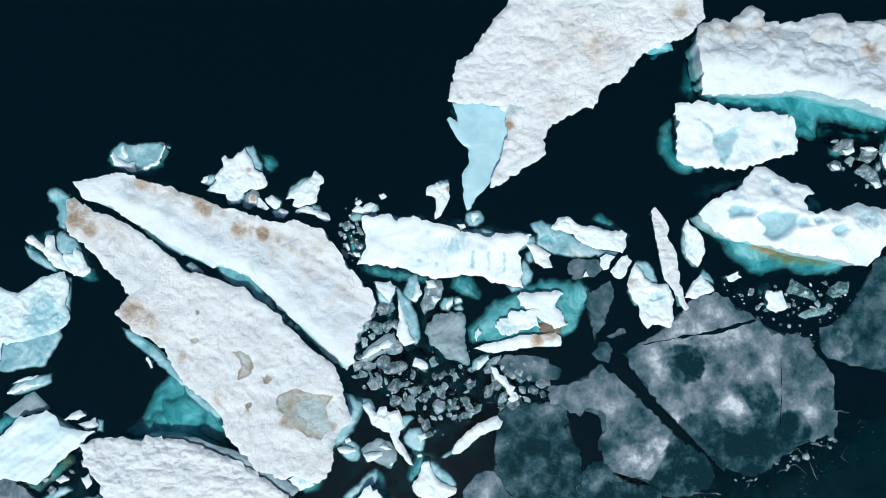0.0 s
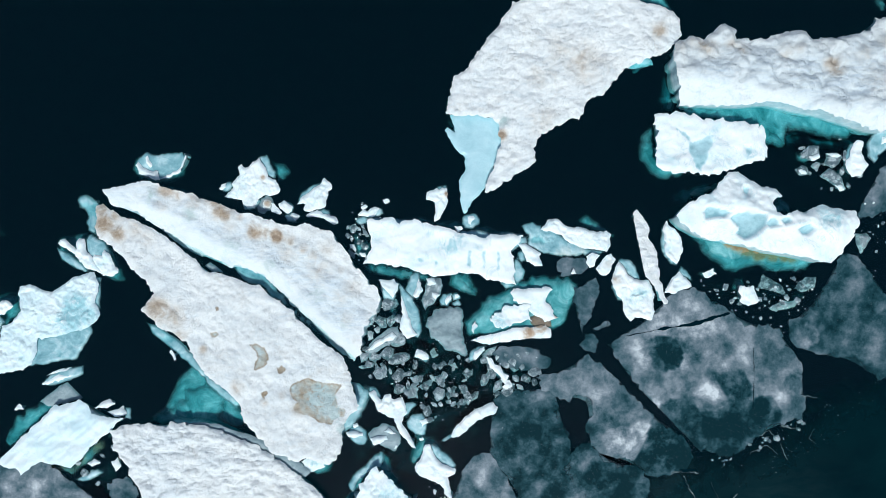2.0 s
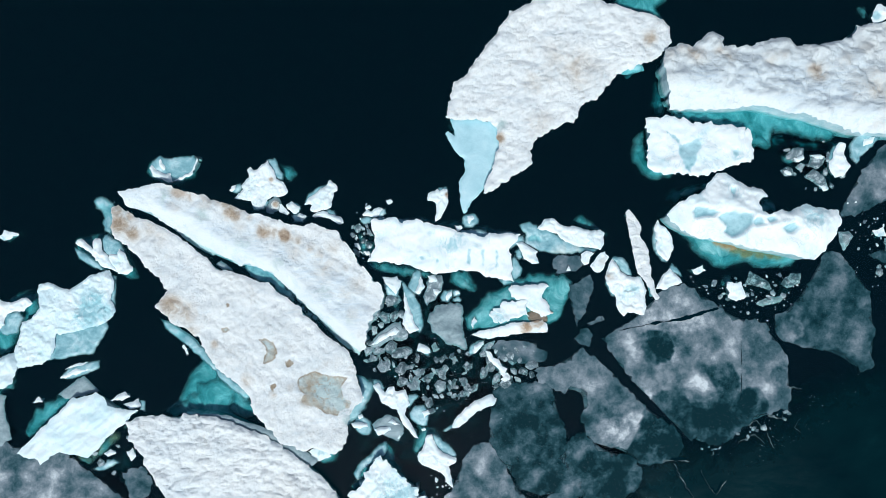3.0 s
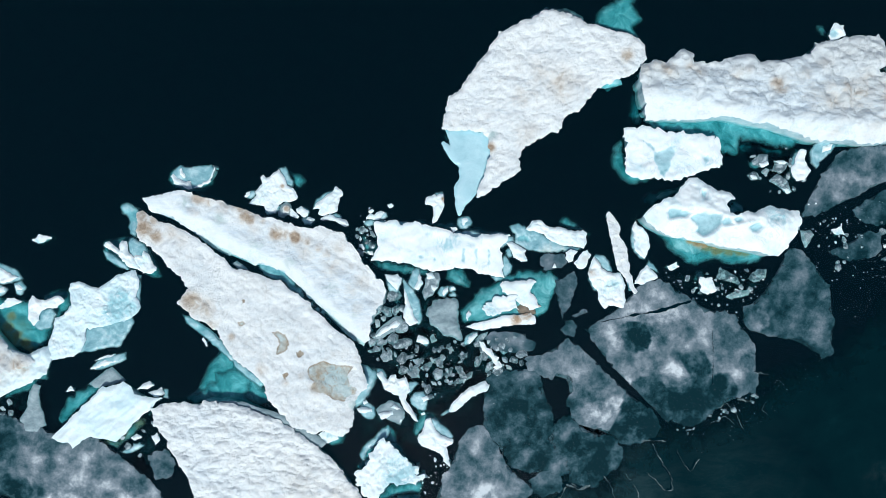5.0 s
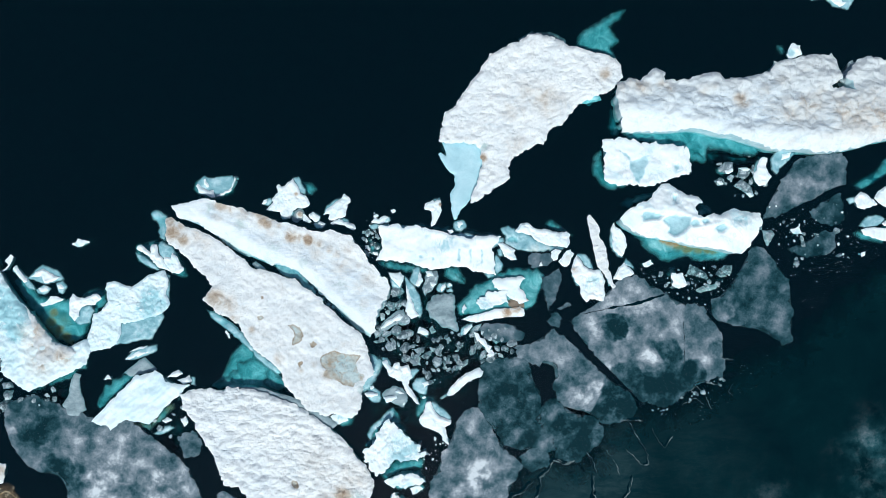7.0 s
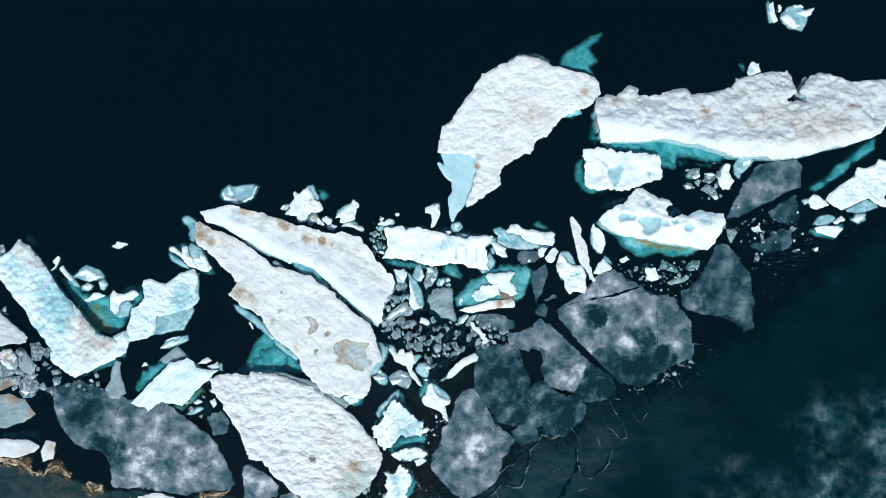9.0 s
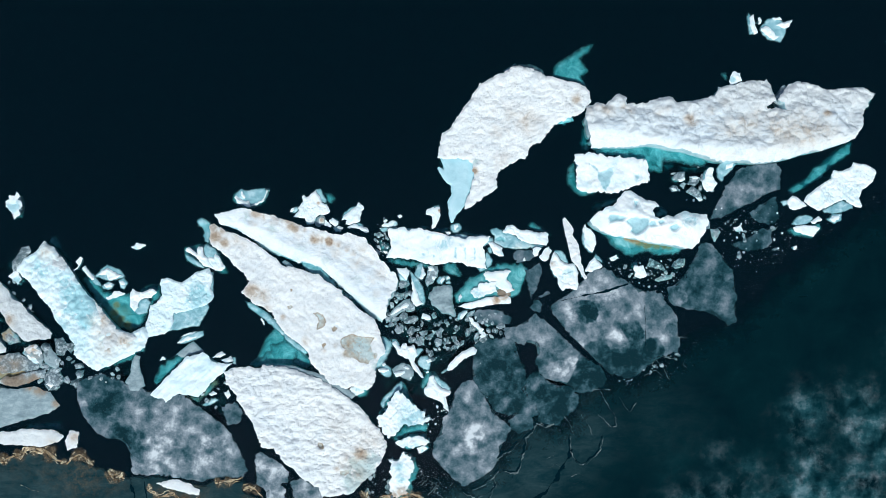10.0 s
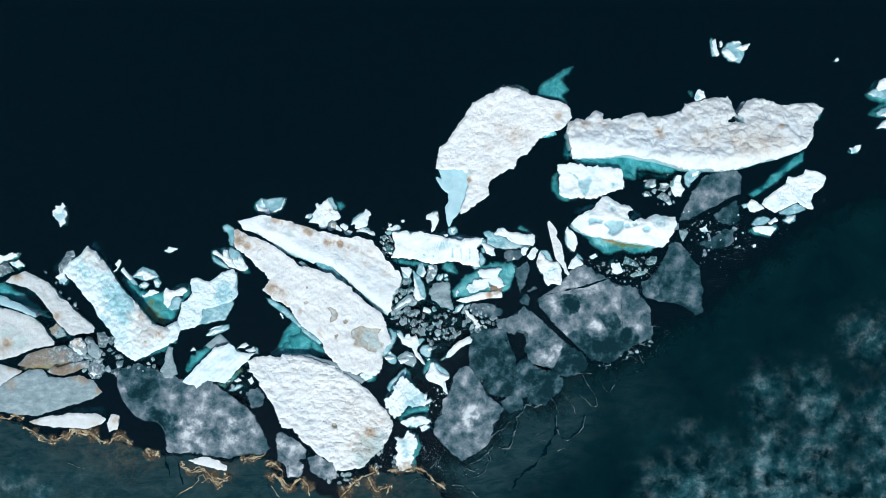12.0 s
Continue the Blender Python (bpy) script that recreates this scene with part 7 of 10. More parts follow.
ob = thing('ice_chunk', 'small flat drifting ice chip', 'ice chunk', [(-23.90, 0.73), (-22.70, 1.22)])
block(ob, [(-23.90, 0.85), (-23.69, 0.98), (-23.38, 1.22), (-23.11, 1.13), (-22.70, 0.90), (-22.94, 0.81), (-23.40, 0.73), (-23.61, 0.81)], z=0.1, top=ICE, relief=0.06, facet=0.17, cell=0.08, rough=0.132, names=('ice_top', 'ice_side'), edge=0.03, edge_width=0.09, melt=[(-23.50, 0.78, 0.25, 1.00)])
ledge(ob, [(-24.04, 0.85), (-23.84, 0.99), (-23.47, 1.33), (-23.13, 1.21), (-22.64, 0.94), (-22.95, 0.81), (-23.50, 0.73), (-23.74, 0.84)], z=-0.12, melted=0.25)

ob = thing('ice_shard', 'grey ice splinter beside the bent floe', 'ice chunk', [(-33.31, -0.98), (-31.79, 1.34)])
block(ob, [(-33.31, 0.01), (-32.36, 1.21), (-31.86, 1.34), (-31.79, 0.69), (-32.73, -0.41), (-33.26, -0.98)], z=0.25, top=CHUNK, relief=0.12, facet=0.17, cell=0.08, rough=0.132, names=('ice_top', 'ice_side'), edge=0.2, edge_width=0.45)

ob = thing('ice_chunk', 'angular white floating ice chunk', 'ice chunk', [(-33.45, -1.89), (-32.37, -0.41)])
block(ob, [(-33.45, -0.97), (-33.17, -0.79), (-32.73, -0.41), (-32.62, -0.82), (-32.37, -1.27), (-32.66, -1.57), (-32.80, -1.89), (-32.97, -1.50)], z=0.25, top=ICE, relief=0.06, facet=0.17, cell=0.08, rough=0.165, names=('ice_top', 'ice_side'), edge=0.03, edge_width=0.09, melt=[(-32.83, -1.40, 0.35, 1.10)])
ledge(ob, [(-33.69, -1.08), (-33.33, -0.85), (-32.81, -0.42), (-32.68, -0.87), (-32.40, -1.44), (-32.72, -1.77), (-32.88, -2.16), (-33.11, -1.71)], z=-0.12, melted=0.25)

ob = thing('ice_chunk', 'clear grey ice chunk', 'ice chunk', [(-38.87, 0.24), (-36.56, 1.28)])
block(ob, [(-38.81, 0.99), (-38.06, 1.06), (-37.30, 1.28), (-36.81, 1.21), (-36.56, 1.14), (-37.05, 0.93), (-37.58, 0.59), (-37.93, 0.52), (-38.59, 0.24), (-38.87, 0.73)], z=0.15, top=ICE, relief=0.06, facet=0.17, cell=0.08, rough=0.24, names=('ice_top', 'ice_side'), edge=0.03, edge_width=0.09, melt=[(-37.85, 0.20, 0.35, 0.60)])
ledge(ob, [(-38.90, 0.94), (-38.05, 1.01), (-37.19, 1.27), (-36.64, 1.19), (-36.34, 1.13), (-36.90, 0.86), (-37.52, 0.48), (-37.93, 0.40), (-38.69, 0.08), (-38.97, 0.64)], z=-0.12, melted=0.25)

ob = thing('ice_chunk', 'clear grey ice chunk', 'ice chunk', [(-37.49, -0.09), (-36.11, 0.65)])
block(ob, [(-37.49, 0.44), (-37.05, 0.58), (-36.58, 0.65), (-36.42, 0.35), (-36.11, 0.13), (-36.58, 0.04), (-36.86, -0.09), (-37.30, 0.26)], z=0.15, top=ICE, relief=0.06, facet=0.17, cell=0.08, rough=0.154, names=('ice_top', 'ice_side'), edge=0.03, edge_width=0.09, melt=[(-37.10, 0.17, 0.35, 0.90)])
ledge(ob, [(-37.73, 0.34), (-37.27, 0.47), (-36.72, 0.55), (-36.53, 0.24), (-36.19, -0.02), (-36.70, -0.15), (-37.06, -0.29), (-37.54, 0.13)], z=-0.12, melted=0.25)

ob = thing('ice_chunk', 'clear grey ice chunk', 'ice chunk', [(-39.37, -0.77), (-37.27, 0.45)])
block(ob, [(-39.09, 0.26), (-37.84, 0.45), (-37.27, -0.32), (-38.39, -0.77), (-39.37, -0.48)], z=0.15, top=CHUNK, relief=0.12, facet=0.17, cell=0.08, rough=0.127, names=('ice_top', 'ice_side'), edge=0.2, edge_width=0.45)

ob = thing('ice_chunk', 'rusty ice chunk in dark slush', 'ice chunk', [(-34.38, -6.44), (-32.86, -5.20)])
block(ob, [(-34.38, -5.66), (-33.71, -5.20), (-33.03, -5.72), (-32.86, -6.23), (-33.76, -6.44)], z=0.15, top=CHUNK, relief=0.12, facet=0.17, cell=0.08, rough=0.094, names=('ice_top', 'ice_side'), edge=0.2, edge_width=0.45, dirt=[(-33.97, -5.43, 0.50)])

ob = thing('ice_chunk', 'rounded cream ice chunk', 'ice chunk', [(-32.55, -7.92), (-31.17, -6.42)])
block(ob, [(-32.55, -6.73), (-32.05, -6.50), (-31.74, -6.42), (-31.57, -6.78), (-31.17, -7.04), (-31.42, -7.54), (-31.46, -7.92), (-31.72, -7.89), (-32.19, -7.59), (-32.31, -7.12)], z=0.2, top=ICE, relief=0.06, facet=0.17, cell=0.08, rough=0.165, names=('ice_top', 'ice_side'), edge=0.03, edge_width=0.09, dirt=[(-31.90, -6.76, 0.50)], melt=[(-31.77, -7.11, 0.30, 0.70)])
ledge(ob, [(-32.85, -6.87), (-32.23, -6.59), (-31.88, -6.46), (-31.65, -6.92), (-31.16, -7.24), (-31.49, -7.87), (-31.51, -8.32), (-31.86, -8.31), (-32.44, -7.93), (-32.57, -7.33)], z=-0.12, melted=0.25)

ob = thing('ice_chunk', 'rounded dull grey ice chunk', 'ice chunk', [(-31.02, -9.99), (-29.71, -8.19)])
block(ob, [(-30.79, -8.56), (-30.02, -8.19), (-29.71, -9.10), (-29.95, -9.99), (-30.75, -9.96), (-31.02, -9.30)], z=0.12, top=CHUNK, relief=0.12, facet=0.17, cell=0.08, rough=0.109, names=('ice_top', 'ice_side'), edge=0.2, edge_width=0.45)

ob = thing('ice_chunk', 'small white ice chunk with ledge', 'ice chunk', [(-7.22, -11.30), (-5.99, -10.47)])
block(ob, [(-7.22, -10.69), (-6.72, -10.59), (-6.46, -10.47), (-6.18, -10.75), (-5.99, -10.99), (-6.37, -11.17), (-6.75, -11.30), (-6.99, -11.02)], z=0.2, top=ICE, relief=0.06, facet=0.17, cell=0.08, rough=0.138, names=('ice_top', 'ice_side'), edge=0.03, edge_width=0.09, melt=[(-6.58, -10.86, 0.20, 1.00)])
ledge(ob, [(-7.41, -10.60), (-6.25, -10.25), (-5.41, -10.44), (-5.81, -11.67), (-6.66, -11.63)], z=-0.15)

ob = thing('ice_chunk', 'small white ice fragment floating', 'ice chunk', [(13.43, -1.47), (14.15, -0.94)])
block(ob, [(13.43, -1.20), (13.66, -1.13), (13.96, -0.94), (14.00, -1.12), (14.15, -1.26), (13.89, -1.39), (13.70, -1.47), (13.58, -1.37)], z=0.15, top=ICE, relief=0.06, facet=0.17, cell=0.08, rough=0.08, names=('ice_top', 'ice_side'), edge=0.03, edge_width=0.09, melt=[(13.83, -1.28, 0.13, 0.70)])
ledge(ob, [(13.32, -1.22), (14.13, -0.73), (14.48, -1.27), (13.72, -1.62)], z=-0.2)

ob = thing('ice_chunk', 'dull grey floating ice fragment', 'ice chunk', [(16.40, -2.41), (17.88, -1.34)])
block(ob, [(16.40, -2.01), (16.67, -1.34), (17.21, -1.61), (17.74, -2.01), (17.88, -2.41), (17.21, -2.22)], z=0.08, top=CHUNK, relief=0.12, facet=0.17, cell=0.08, rough=0.09, names=('ice_top', 'ice_side'), edge=0.2, edge_width=0.45)

ob = thing('ice_chunk', 'dull grey floating ice fragment', 'ice chunk', [(18.28, -2.28), (19.43, -1.42)])
block(ob, [(18.28, -2.01), (18.82, -1.47), (19.43, -1.42), (19.35, -2.01), (18.68, -2.28)], z=0.08, top=CHUNK, relief=0.12, facet=0.17, cell=0.08, rough=0.07, names=('ice_top', 'ice_side'), edge=0.2, edge_width=0.45)

ob = thing('ice_chunk', 'flat glassy dark ice flake', 'ice chunk', [(16.95, -3.29), (18.56, -2.68)])
block(ob, [(16.95, -3.08), (17.76, -2.68), (18.56, -2.68), (18.29, -3.03), (17.36, -3.29)], z=0.05, top=CHUNK, relief=0.12, facet=0.17, cell=0.08, rough=0.098, names=('ice_top', 'ice_side'), edge=0.2, edge_width=0.45)

ob = thing('ice_chunk', 'small white ice fragment floating', 'ice chunk', [(23.18, 0.53), (24.01, 1.04)])
block(ob, [(23.18, 0.81), (23.51, 0.90), (23.69, 1.04), (23.84, 0.82), (24.01, 0.53), (23.59, 0.53), (23.37, 0.55), (23.31, 0.70)], z=0.12, top=ICE, relief=0.06, facet=0.17, cell=0.08, rough=0.094, names=('ice_top', 'ice_side'), edge=0.03, edge_width=0.09, melt=[(23.52, 0.55, 0.25, 0.90)])
ledge(ob, [(23.38, 0.76), (23.73, 0.89), (23.93, 1.03), (24.12, 0.78), (24.31, 0.42), (23.81, 0.44), (23.56, 0.45), (23.52, 0.65)], z=-0.12, melted=0.25)

ob = thing('ice_chunk', 'small grey ice fragment floating', 'ice chunk', [(21.46, -0.27), (22.29, 0.86)])
block(ob, [(21.46, 0.74), (22.06, 0.86), (22.29, 0.50), (21.77, -0.27), (21.53, 0.14)], z=0.08, top=CHUNK, relief=0.12, facet=0.17, cell=0.08, rough=0.07, names=('ice_top', 'ice_side'), edge=0.2, edge_width=0.45)

ob = thing('ice_chunk', 'small grey ice fragment floating', 'ice chunk', [(20.98, 0.75), (21.48, 1.38)])
block(ob, [(20.98, 1.25), (21.48, 1.38), (21.41, 0.84), (21.06, 0.75)], z=0.1, top=CHUNK, relief=0.12, facet=0.17, cell=0.08, rough=0.039, names=('ice_top', 'ice_side'), edge=0.2, edge_width=0.45)

ob = thing('ice_chunk', 'small ice piece wedged in the crack', 'ice chunk', [(-12.16, -1.07), (-11.22, -0.48)])
block(ob, [(-12.16, -0.67), (-11.89, -0.48), (-11.49, -0.80), (-11.22, -1.07), (-11.76, -0.99)], z=0.15, top=SMOOTH, relief=0.06, facet=0.17, cell=0.08, rough=0.057, names=('ice_top', 'ice_side'), edge=0.2, edge_width=0.45)

ob = thing('ice_chunk', 'white ice chip on the floe ledge', 'ice chunk', [(-13.96, -5.56), (-13.61, -4.98)])
block(ob, [(-13.96, -5.06), (-13.86, -4.99), (-13.80, -4.98), (-13.70, -5.25), (-13.61, -5.46), (-13.70, -5.47), (-13.72, -5.56), (-13.86, -5.23)], z=0.15, top=ICE, relief=0.06, facet=0.17, cell=0.08, rough=0.07, names=('ice_top', 'ice_side'), edge=0.03, edge_width=0.09)

ob = thing('ice_chunk', 'tiny white floating ice bit', 'ice chunk', [(-2.97, 2.42), (-2.59, 2.76)])
block(ob, [(-2.97, 2.66), (-2.84, 2.70), (-2.73, 2.76), (-2.69, 2.68), (-2.59, 2.55), (-2.73, 2.51), (-2.83, 2.42), (-2.88, 2.49)], z=0.1, top=ICE, relief=0.06, facet=0.17, cell=0.08, rough=0.07, names=('ice_top', 'ice_side'), edge=0.03, edge_width=0.09)
ledge(ob, [(-3.09, 2.58), (-2.80, 2.84), (-2.53, 2.63), (-2.80, 2.36)], z=-0.1)

ob = thing('ice_chunk', 'small pale ice knob', 'ice chunk', [(1.56, -4.27), (1.88, -3.60)])
block(ob, [(1.56, -3.87), (1.64, -3.79), (1.77, -3.60), (1.83, -3.80), (1.88, -3.87), (1.73, -4.10), (1.64, -4.27), (1.59, -4.08)], z=0.12, top=ICE, relief=0.06, facet=0.17, cell=0.08, rough=0.074, names=('ice_top', 'ice_side'), edge=0.03, edge_width=0.09, melt=[(1.83, -4.03, 0.19, 0.80)])

ob = thing('ice_chunk', 'small white ice piece', 'ice chunk', [(3.02, -7.11), (3.63, -6.53)])
block(ob, [(3.02, -6.53), (3.13, -6.53), (3.48, -6.66), (3.59, -6.85), (3.63, -7.01), (3.51, -7.06), (3.29, -7.11), (3.24, -6.91)], z=0.15, top=ICE, relief=0.06, facet=0.17, cell=0.08, rough=0.07, names=('ice_top', 'ice_side'), edge=0.03, edge_width=0.09)

ob = thing('ice_chunk', 'translucent ice plate with frosted rim', 'ice chunk', [(0.63, -8.01), (1.96, -7.21)])
block(ob, [(0.63, -7.88), (1.56, -7.40), (1.96, -7.21), (1.83, -7.66), (1.16, -8.01)], z=0.08, top=CHUNK, relief=0.12, facet=0.17, cell=0.08, rough=0.082, names=('ice_top', 'ice_side'), edge=0.2, edge_width=0.45)

ob = thing('ice_chunk', 'rounded frosted grey ice lump', 'ice chunk', [(-3.46, -4.00), (-2.82, -3.34)])
block(ob, [(-3.46, -3.47), (-3.19, -3.34), (-2.82, -3.47), (-2.84, -3.87), (-3.11, -4.00)], z=0.1, top=CHUNK, relief=0.12, facet=0.1, cell=0.08, rough=0.1, names=('ice_top', 'ice_side'), edge=0.2, edge_width=0.45)

ob = thing('ice_chunk', 'flat frosted grey ice lump', 'ice chunk', [(-2.65, -5.81), (-1.59, -5.14)])
block(ob, [(-2.65, -5.60), (-2.44, -5.33), (-1.91, -5.14), (-1.59, -5.33), (-1.64, -5.60), (-2.17, -5.81), (-2.57, -5.81)], z=0.14, top=CHUNK, relief=0.12, facet=0.1, cell=0.08, rough=0.1, names=('ice_top', 'ice_side'), edge=0.2, edge_width=0.45)

ob = thing('ice_chunk', 'angular pale grey ice lump', 'ice chunk', [(-3.55, -6.60), (-2.78, -5.91)])
block(ob, [(-3.55, -6.25), (-3.37, -5.99), (-2.78, -5.91), (-2.83, -6.39), (-3.10, -6.60), (-3.37, -6.52)], z=0.18, top=CHUNK, relief=0.12, facet=0.1, cell=0.08, rough=0.1, names=('ice_top', 'ice_side'), edge=0.2, edge_width=0.45)

ob = thing('ice_chunk', 'rounded frosted grey ice lump', 'ice chunk', [(-4.25, -6.06), (-3.45, -5.74)])
block(ob, [(-4.25, -5.95), (-3.77, -5.74), (-3.45, -5.74), (-3.51, -6.00), (-4.04, -6.06)], z=0.1, top=CHUNK, relief=0.12, facet=0.1, cell=0.08, rough=0.1, names=('ice_top', 'ice_side'), edge=0.2, edge_width=0.45)

ob = thing('ice_chunk', 'flat frosted grey ice lump', 'ice chunk', [(-2.30, -6.58), (-1.43, -6.13)])
block(ob, [(-2.30, -6.39), (-1.91, -6.21), (-1.43, -6.13), (-1.59, -6.40), (-2.17, -6.58)], z=0.14, top=CHUNK, relief=0.12, facet=0.1, cell=0.08, rough=0.1, names=('ice_top', 'ice_side'), edge=0.2, edge_width=0.45)

ob = thing('ice_chunk', 'angular pale grey ice lump', 'ice chunk', [(-1.64, -6.84), (-1.10, -6.39)])
block(ob, [(-1.64, -6.52), (-1.24, -6.39), (-1.10, -6.71), (-1.37, -6.84)], z=0.18, top=CHUNK, relief=0.12, facet=0.1, cell=0.08, rough=0.1, names=('ice_top', 'ice_side'), edge=0.2, edge_width=0.45)

ob = thing('ice_chunk', 'rounded frosted grey ice lump', 'ice chunk', [(-1.11, -7.18), (-0.39, -6.67)])
block(ob, [(-1.11, -7.02), (-0.71, -6.72), (-0.39, -6.67), (-0.52, -6.96), (-0.97, -7.18)], z=0.1, top=CHUNK, relief=0.12, facet=0.1, cell=0.08, rough=0.1, names=('ice_top', 'ice_side'), edge=0.2, edge_width=0.45)

ob = thing('ice_chunk', 'flat frosted grey ice lump', 'ice chunk', [(-1.85, -7.59), (-1.11, -6.87)])
block(ob, [(-1.85, -7.19), (-1.51, -6.87), (-1.11, -7.19), (-1.24, -7.59), (-1.69, -7.59)], z=0.14, top=CHUNK, relief=0.12, facet=0.1, cell=0.08, rough=0.1, names=('ice_top', 'ice_side'), edge=0.2, edge_width=0.45)

ob = thing('ice_chunk', 'angular pale grey ice lump', 'ice chunk', [(-0.36, -7.74), (0.17, -7.11)])
block(ob, [(-0.36, -7.50), (-0.04, -7.11), (0.17, -7.19), (0.09, -7.58), (-0.25, -7.74)], z=0.18, top=CHUNK, relief=0.12, facet=0.1, cell=0.08, rough=0.1, names=('ice_top', 'ice_side'), edge=0.2, edge_width=0.45)

ob = thing('ice_chunk', 'rounded frosted grey ice lump', 'ice chunk', [(0.23, -7.66), (0.81, -6.94)])
block(ob, [(0.23, -7.39), (0.63, -6.94), (0.81, -7.02), (0.63, -7.39), (0.36, -7.66)], z=0.1, top=CHUNK, relief=0.12, facet=0.1, cell=0.08, rough=0.1, names=('ice_top', 'ice_side'), edge=0.2, edge_width=0.45)

ob = thing('ice_chunk', 'flat frosted grey ice lump', 'ice chunk', [(1.08, -6.61), (1.64, -6.05)])
block(ob, [(1.08, -6.32), (1.29, -6.05), (1.64, -6.13), (1.56, -6.53), (1.29, -6.61)], z=0.14, top=CHUNK, relief=0.12, facet=0.1, cell=0.08, rough=0.1, names=('ice_top', 'ice_side'), edge=0.2, edge_width=0.45)

ob = thing('ice_chunk', 'angular pale grey ice lump', 'ice chunk', [(-0.31, -6.12), (0.28, -5.67)])
block(ob, [(-0.31, -5.86), (0.09, -5.67), (0.28, -5.86), (-0.04, -6.12)], z=0.18, top=CHUNK, relief=0.12, facet=0.1, cell=0.08, rough=0.1, names=('ice_top', 'ice_side'), edge=0.2, edge_width=0.45)

ob = thing('ice_chunk', 'rounded frosted grey ice lump', 'ice chunk', [(0.41, -6.16), (0.84, -5.74)])
block(ob, [(0.41, -5.87), (0.71, -5.74), (0.84, -6.06), (0.57, -6.16)], z=0.1, top=CHUNK, relief=0.12, facet=0.1, cell=0.08, rough=0.1, names=('ice_top', 'ice_side'), edge=0.2, edge_width=0.45)

ob = thing('ice_chunk', 'flat frosted grey ice lump', 'ice chunk', [(-0.44, -6.93), (0.12, -6.40)])
block(ob, [(-0.44, -6.53), (-0.04, -6.40), (0.12, -6.72), (-0.17, -6.93)], z=0.14, top=CHUNK, relief=0.12, facet=0.1, cell=0.08, rough=0.1, names=('ice_top', 'ice_side'), edge=0.2, edge_width=0.45)

ob = thing('ice_chunk', 'angular pale grey ice lump', 'ice chunk', [(-1.05, -8.59), (-0.52, -7.90)])
block(ob, [(-1.05, -8.11), (-0.71, -7.90), (-0.52, -8.33), (-0.84, -8.59)], z=0.18, top=CHUNK, relief=0.12, facet=0.1, cell=0.08, rough=0.1, names=('ice_top', 'ice_side'), edge=0.2, edge_width=0.45)

ob = thing('ice_chunk', 'rounded frosted grey ice lump', 'ice chunk', [(0.89, -7.23), (1.29, -6.86)])
block(ob, [(0.89, -6.94), (1.24, -6.86), (1.29, -7.12), (1.03, -7.23)], z=0.1, top=CHUNK, relief=0.12, facet=0.1, cell=0.08, rough=0.1, names=('ice_top', 'ice_side'), edge=0.2, edge_width=0.45)

ob = thing('ice_chunk', 'flat frosted grey ice lump', 'ice chunk', [(-2.81, -3.87), (-2.25, -3.20)])
block(ob, [(-2.81, -3.47), (-2.44, -3.20), (-2.25, -3.47), (-2.49, -3.87), (-2.76, -3.81)], z=0.14, top=CHUNK, relief=0.12, facet=0.1, cell=0.08, rough=0.1, names=('ice_top', 'ice_side'), edge=0.2, edge_width=0.45)

ob = thing('ice_chunk', 'angular pale grey ice lump', 'ice chunk', [(-3.77, -4.60), (-3.50, -4.13)])
block(ob, [(-3.77, -4.26), (-3.50, -4.13), (-3.50, -4.52), (-3.77, -4.60)], z=0.18, top=CHUNK, relief=0.12, facet=0.1, cell=0.08, rough=0.1, names=('ice_top', 'ice_side'), edge=0.2, edge_width=0.45)

ob = thing('ice_chunk', 'rounded frosted grey ice lump', 'ice chunk', [(-0.57, -5.52), (-0.17, -5.02)])
block(ob, [(-0.57, -5.20), (-0.36, -5.02), (-0.17, -5.34), (-0.41, -5.52)], z=0.1, top=CHUNK, relief=0.12, facet=0.1, cell=0.08, rough=0.1, names=('ice_top', 'ice_side'), edge=0.2, edge_width=0.45)

ob = thing('ice_chunk', 'flat frosted grey ice lump', 'ice chunk', [(-3.40, -8.18), (-3.18, -7.86)])
block(ob, [(-3.37, -7.86), (-3.18, -7.91), (-3.24, -8.18), (-3.40, -8.12)], z=0.14, top=CHUNK, relief=0.12, facet=0.1, cell=0.08, rough=0.1, names=('ice_top', 'ice_side'), edge=0.2, edge_width=0.45)


chunk('rounded grey ice lump in the shore rubble', body=[[(-31.02, -8.79), (-30.51, -8.36), (-29.86, -8.61), (-29.62, -9.41), (-30.13, -10.1), (-30.8, -10.17), (-31.13, -9.58)]], wet=CHUNK)
chunk('grey ice plate in the shore rubble', body=[[(-31.18, -7.19), (-30.46, -6.81), (-29.78, -7.77), (-30.03, -8.56), (-30.73, -8.22), (-31.07, -7.81)]], wet=SMOOTH)
chunk('small grey ice plate under the bent floe', body=[[(-30.21, -6.16), (-29.54, -6.0), (-29.13, -6.77), (-29.5, -7.42), (-30.08, -7.36)]], wet=CHUNK)
chunk('pale grey ice plate with a cream edge', white=[[(-32.57, -7.2), (-32.2, -6.6), (-31.75, -6.39), (-31.23, -6.8), (-31.0, -7.61), (-31.28, -8.04), (-31.62, -7.59), (-32.05, -7.48)]], body=[[(-32.8, -7.75), (-32.02, -7.25), (-31.11, -7.81), (-31.58, -8.42), (-32.52, -8.74), (-33.17, -8.27)]], z=0.22, top=SMOOTH, wet=CHUNK, dirt=[(-31.44, -7.33, 0.4, 0.5)])
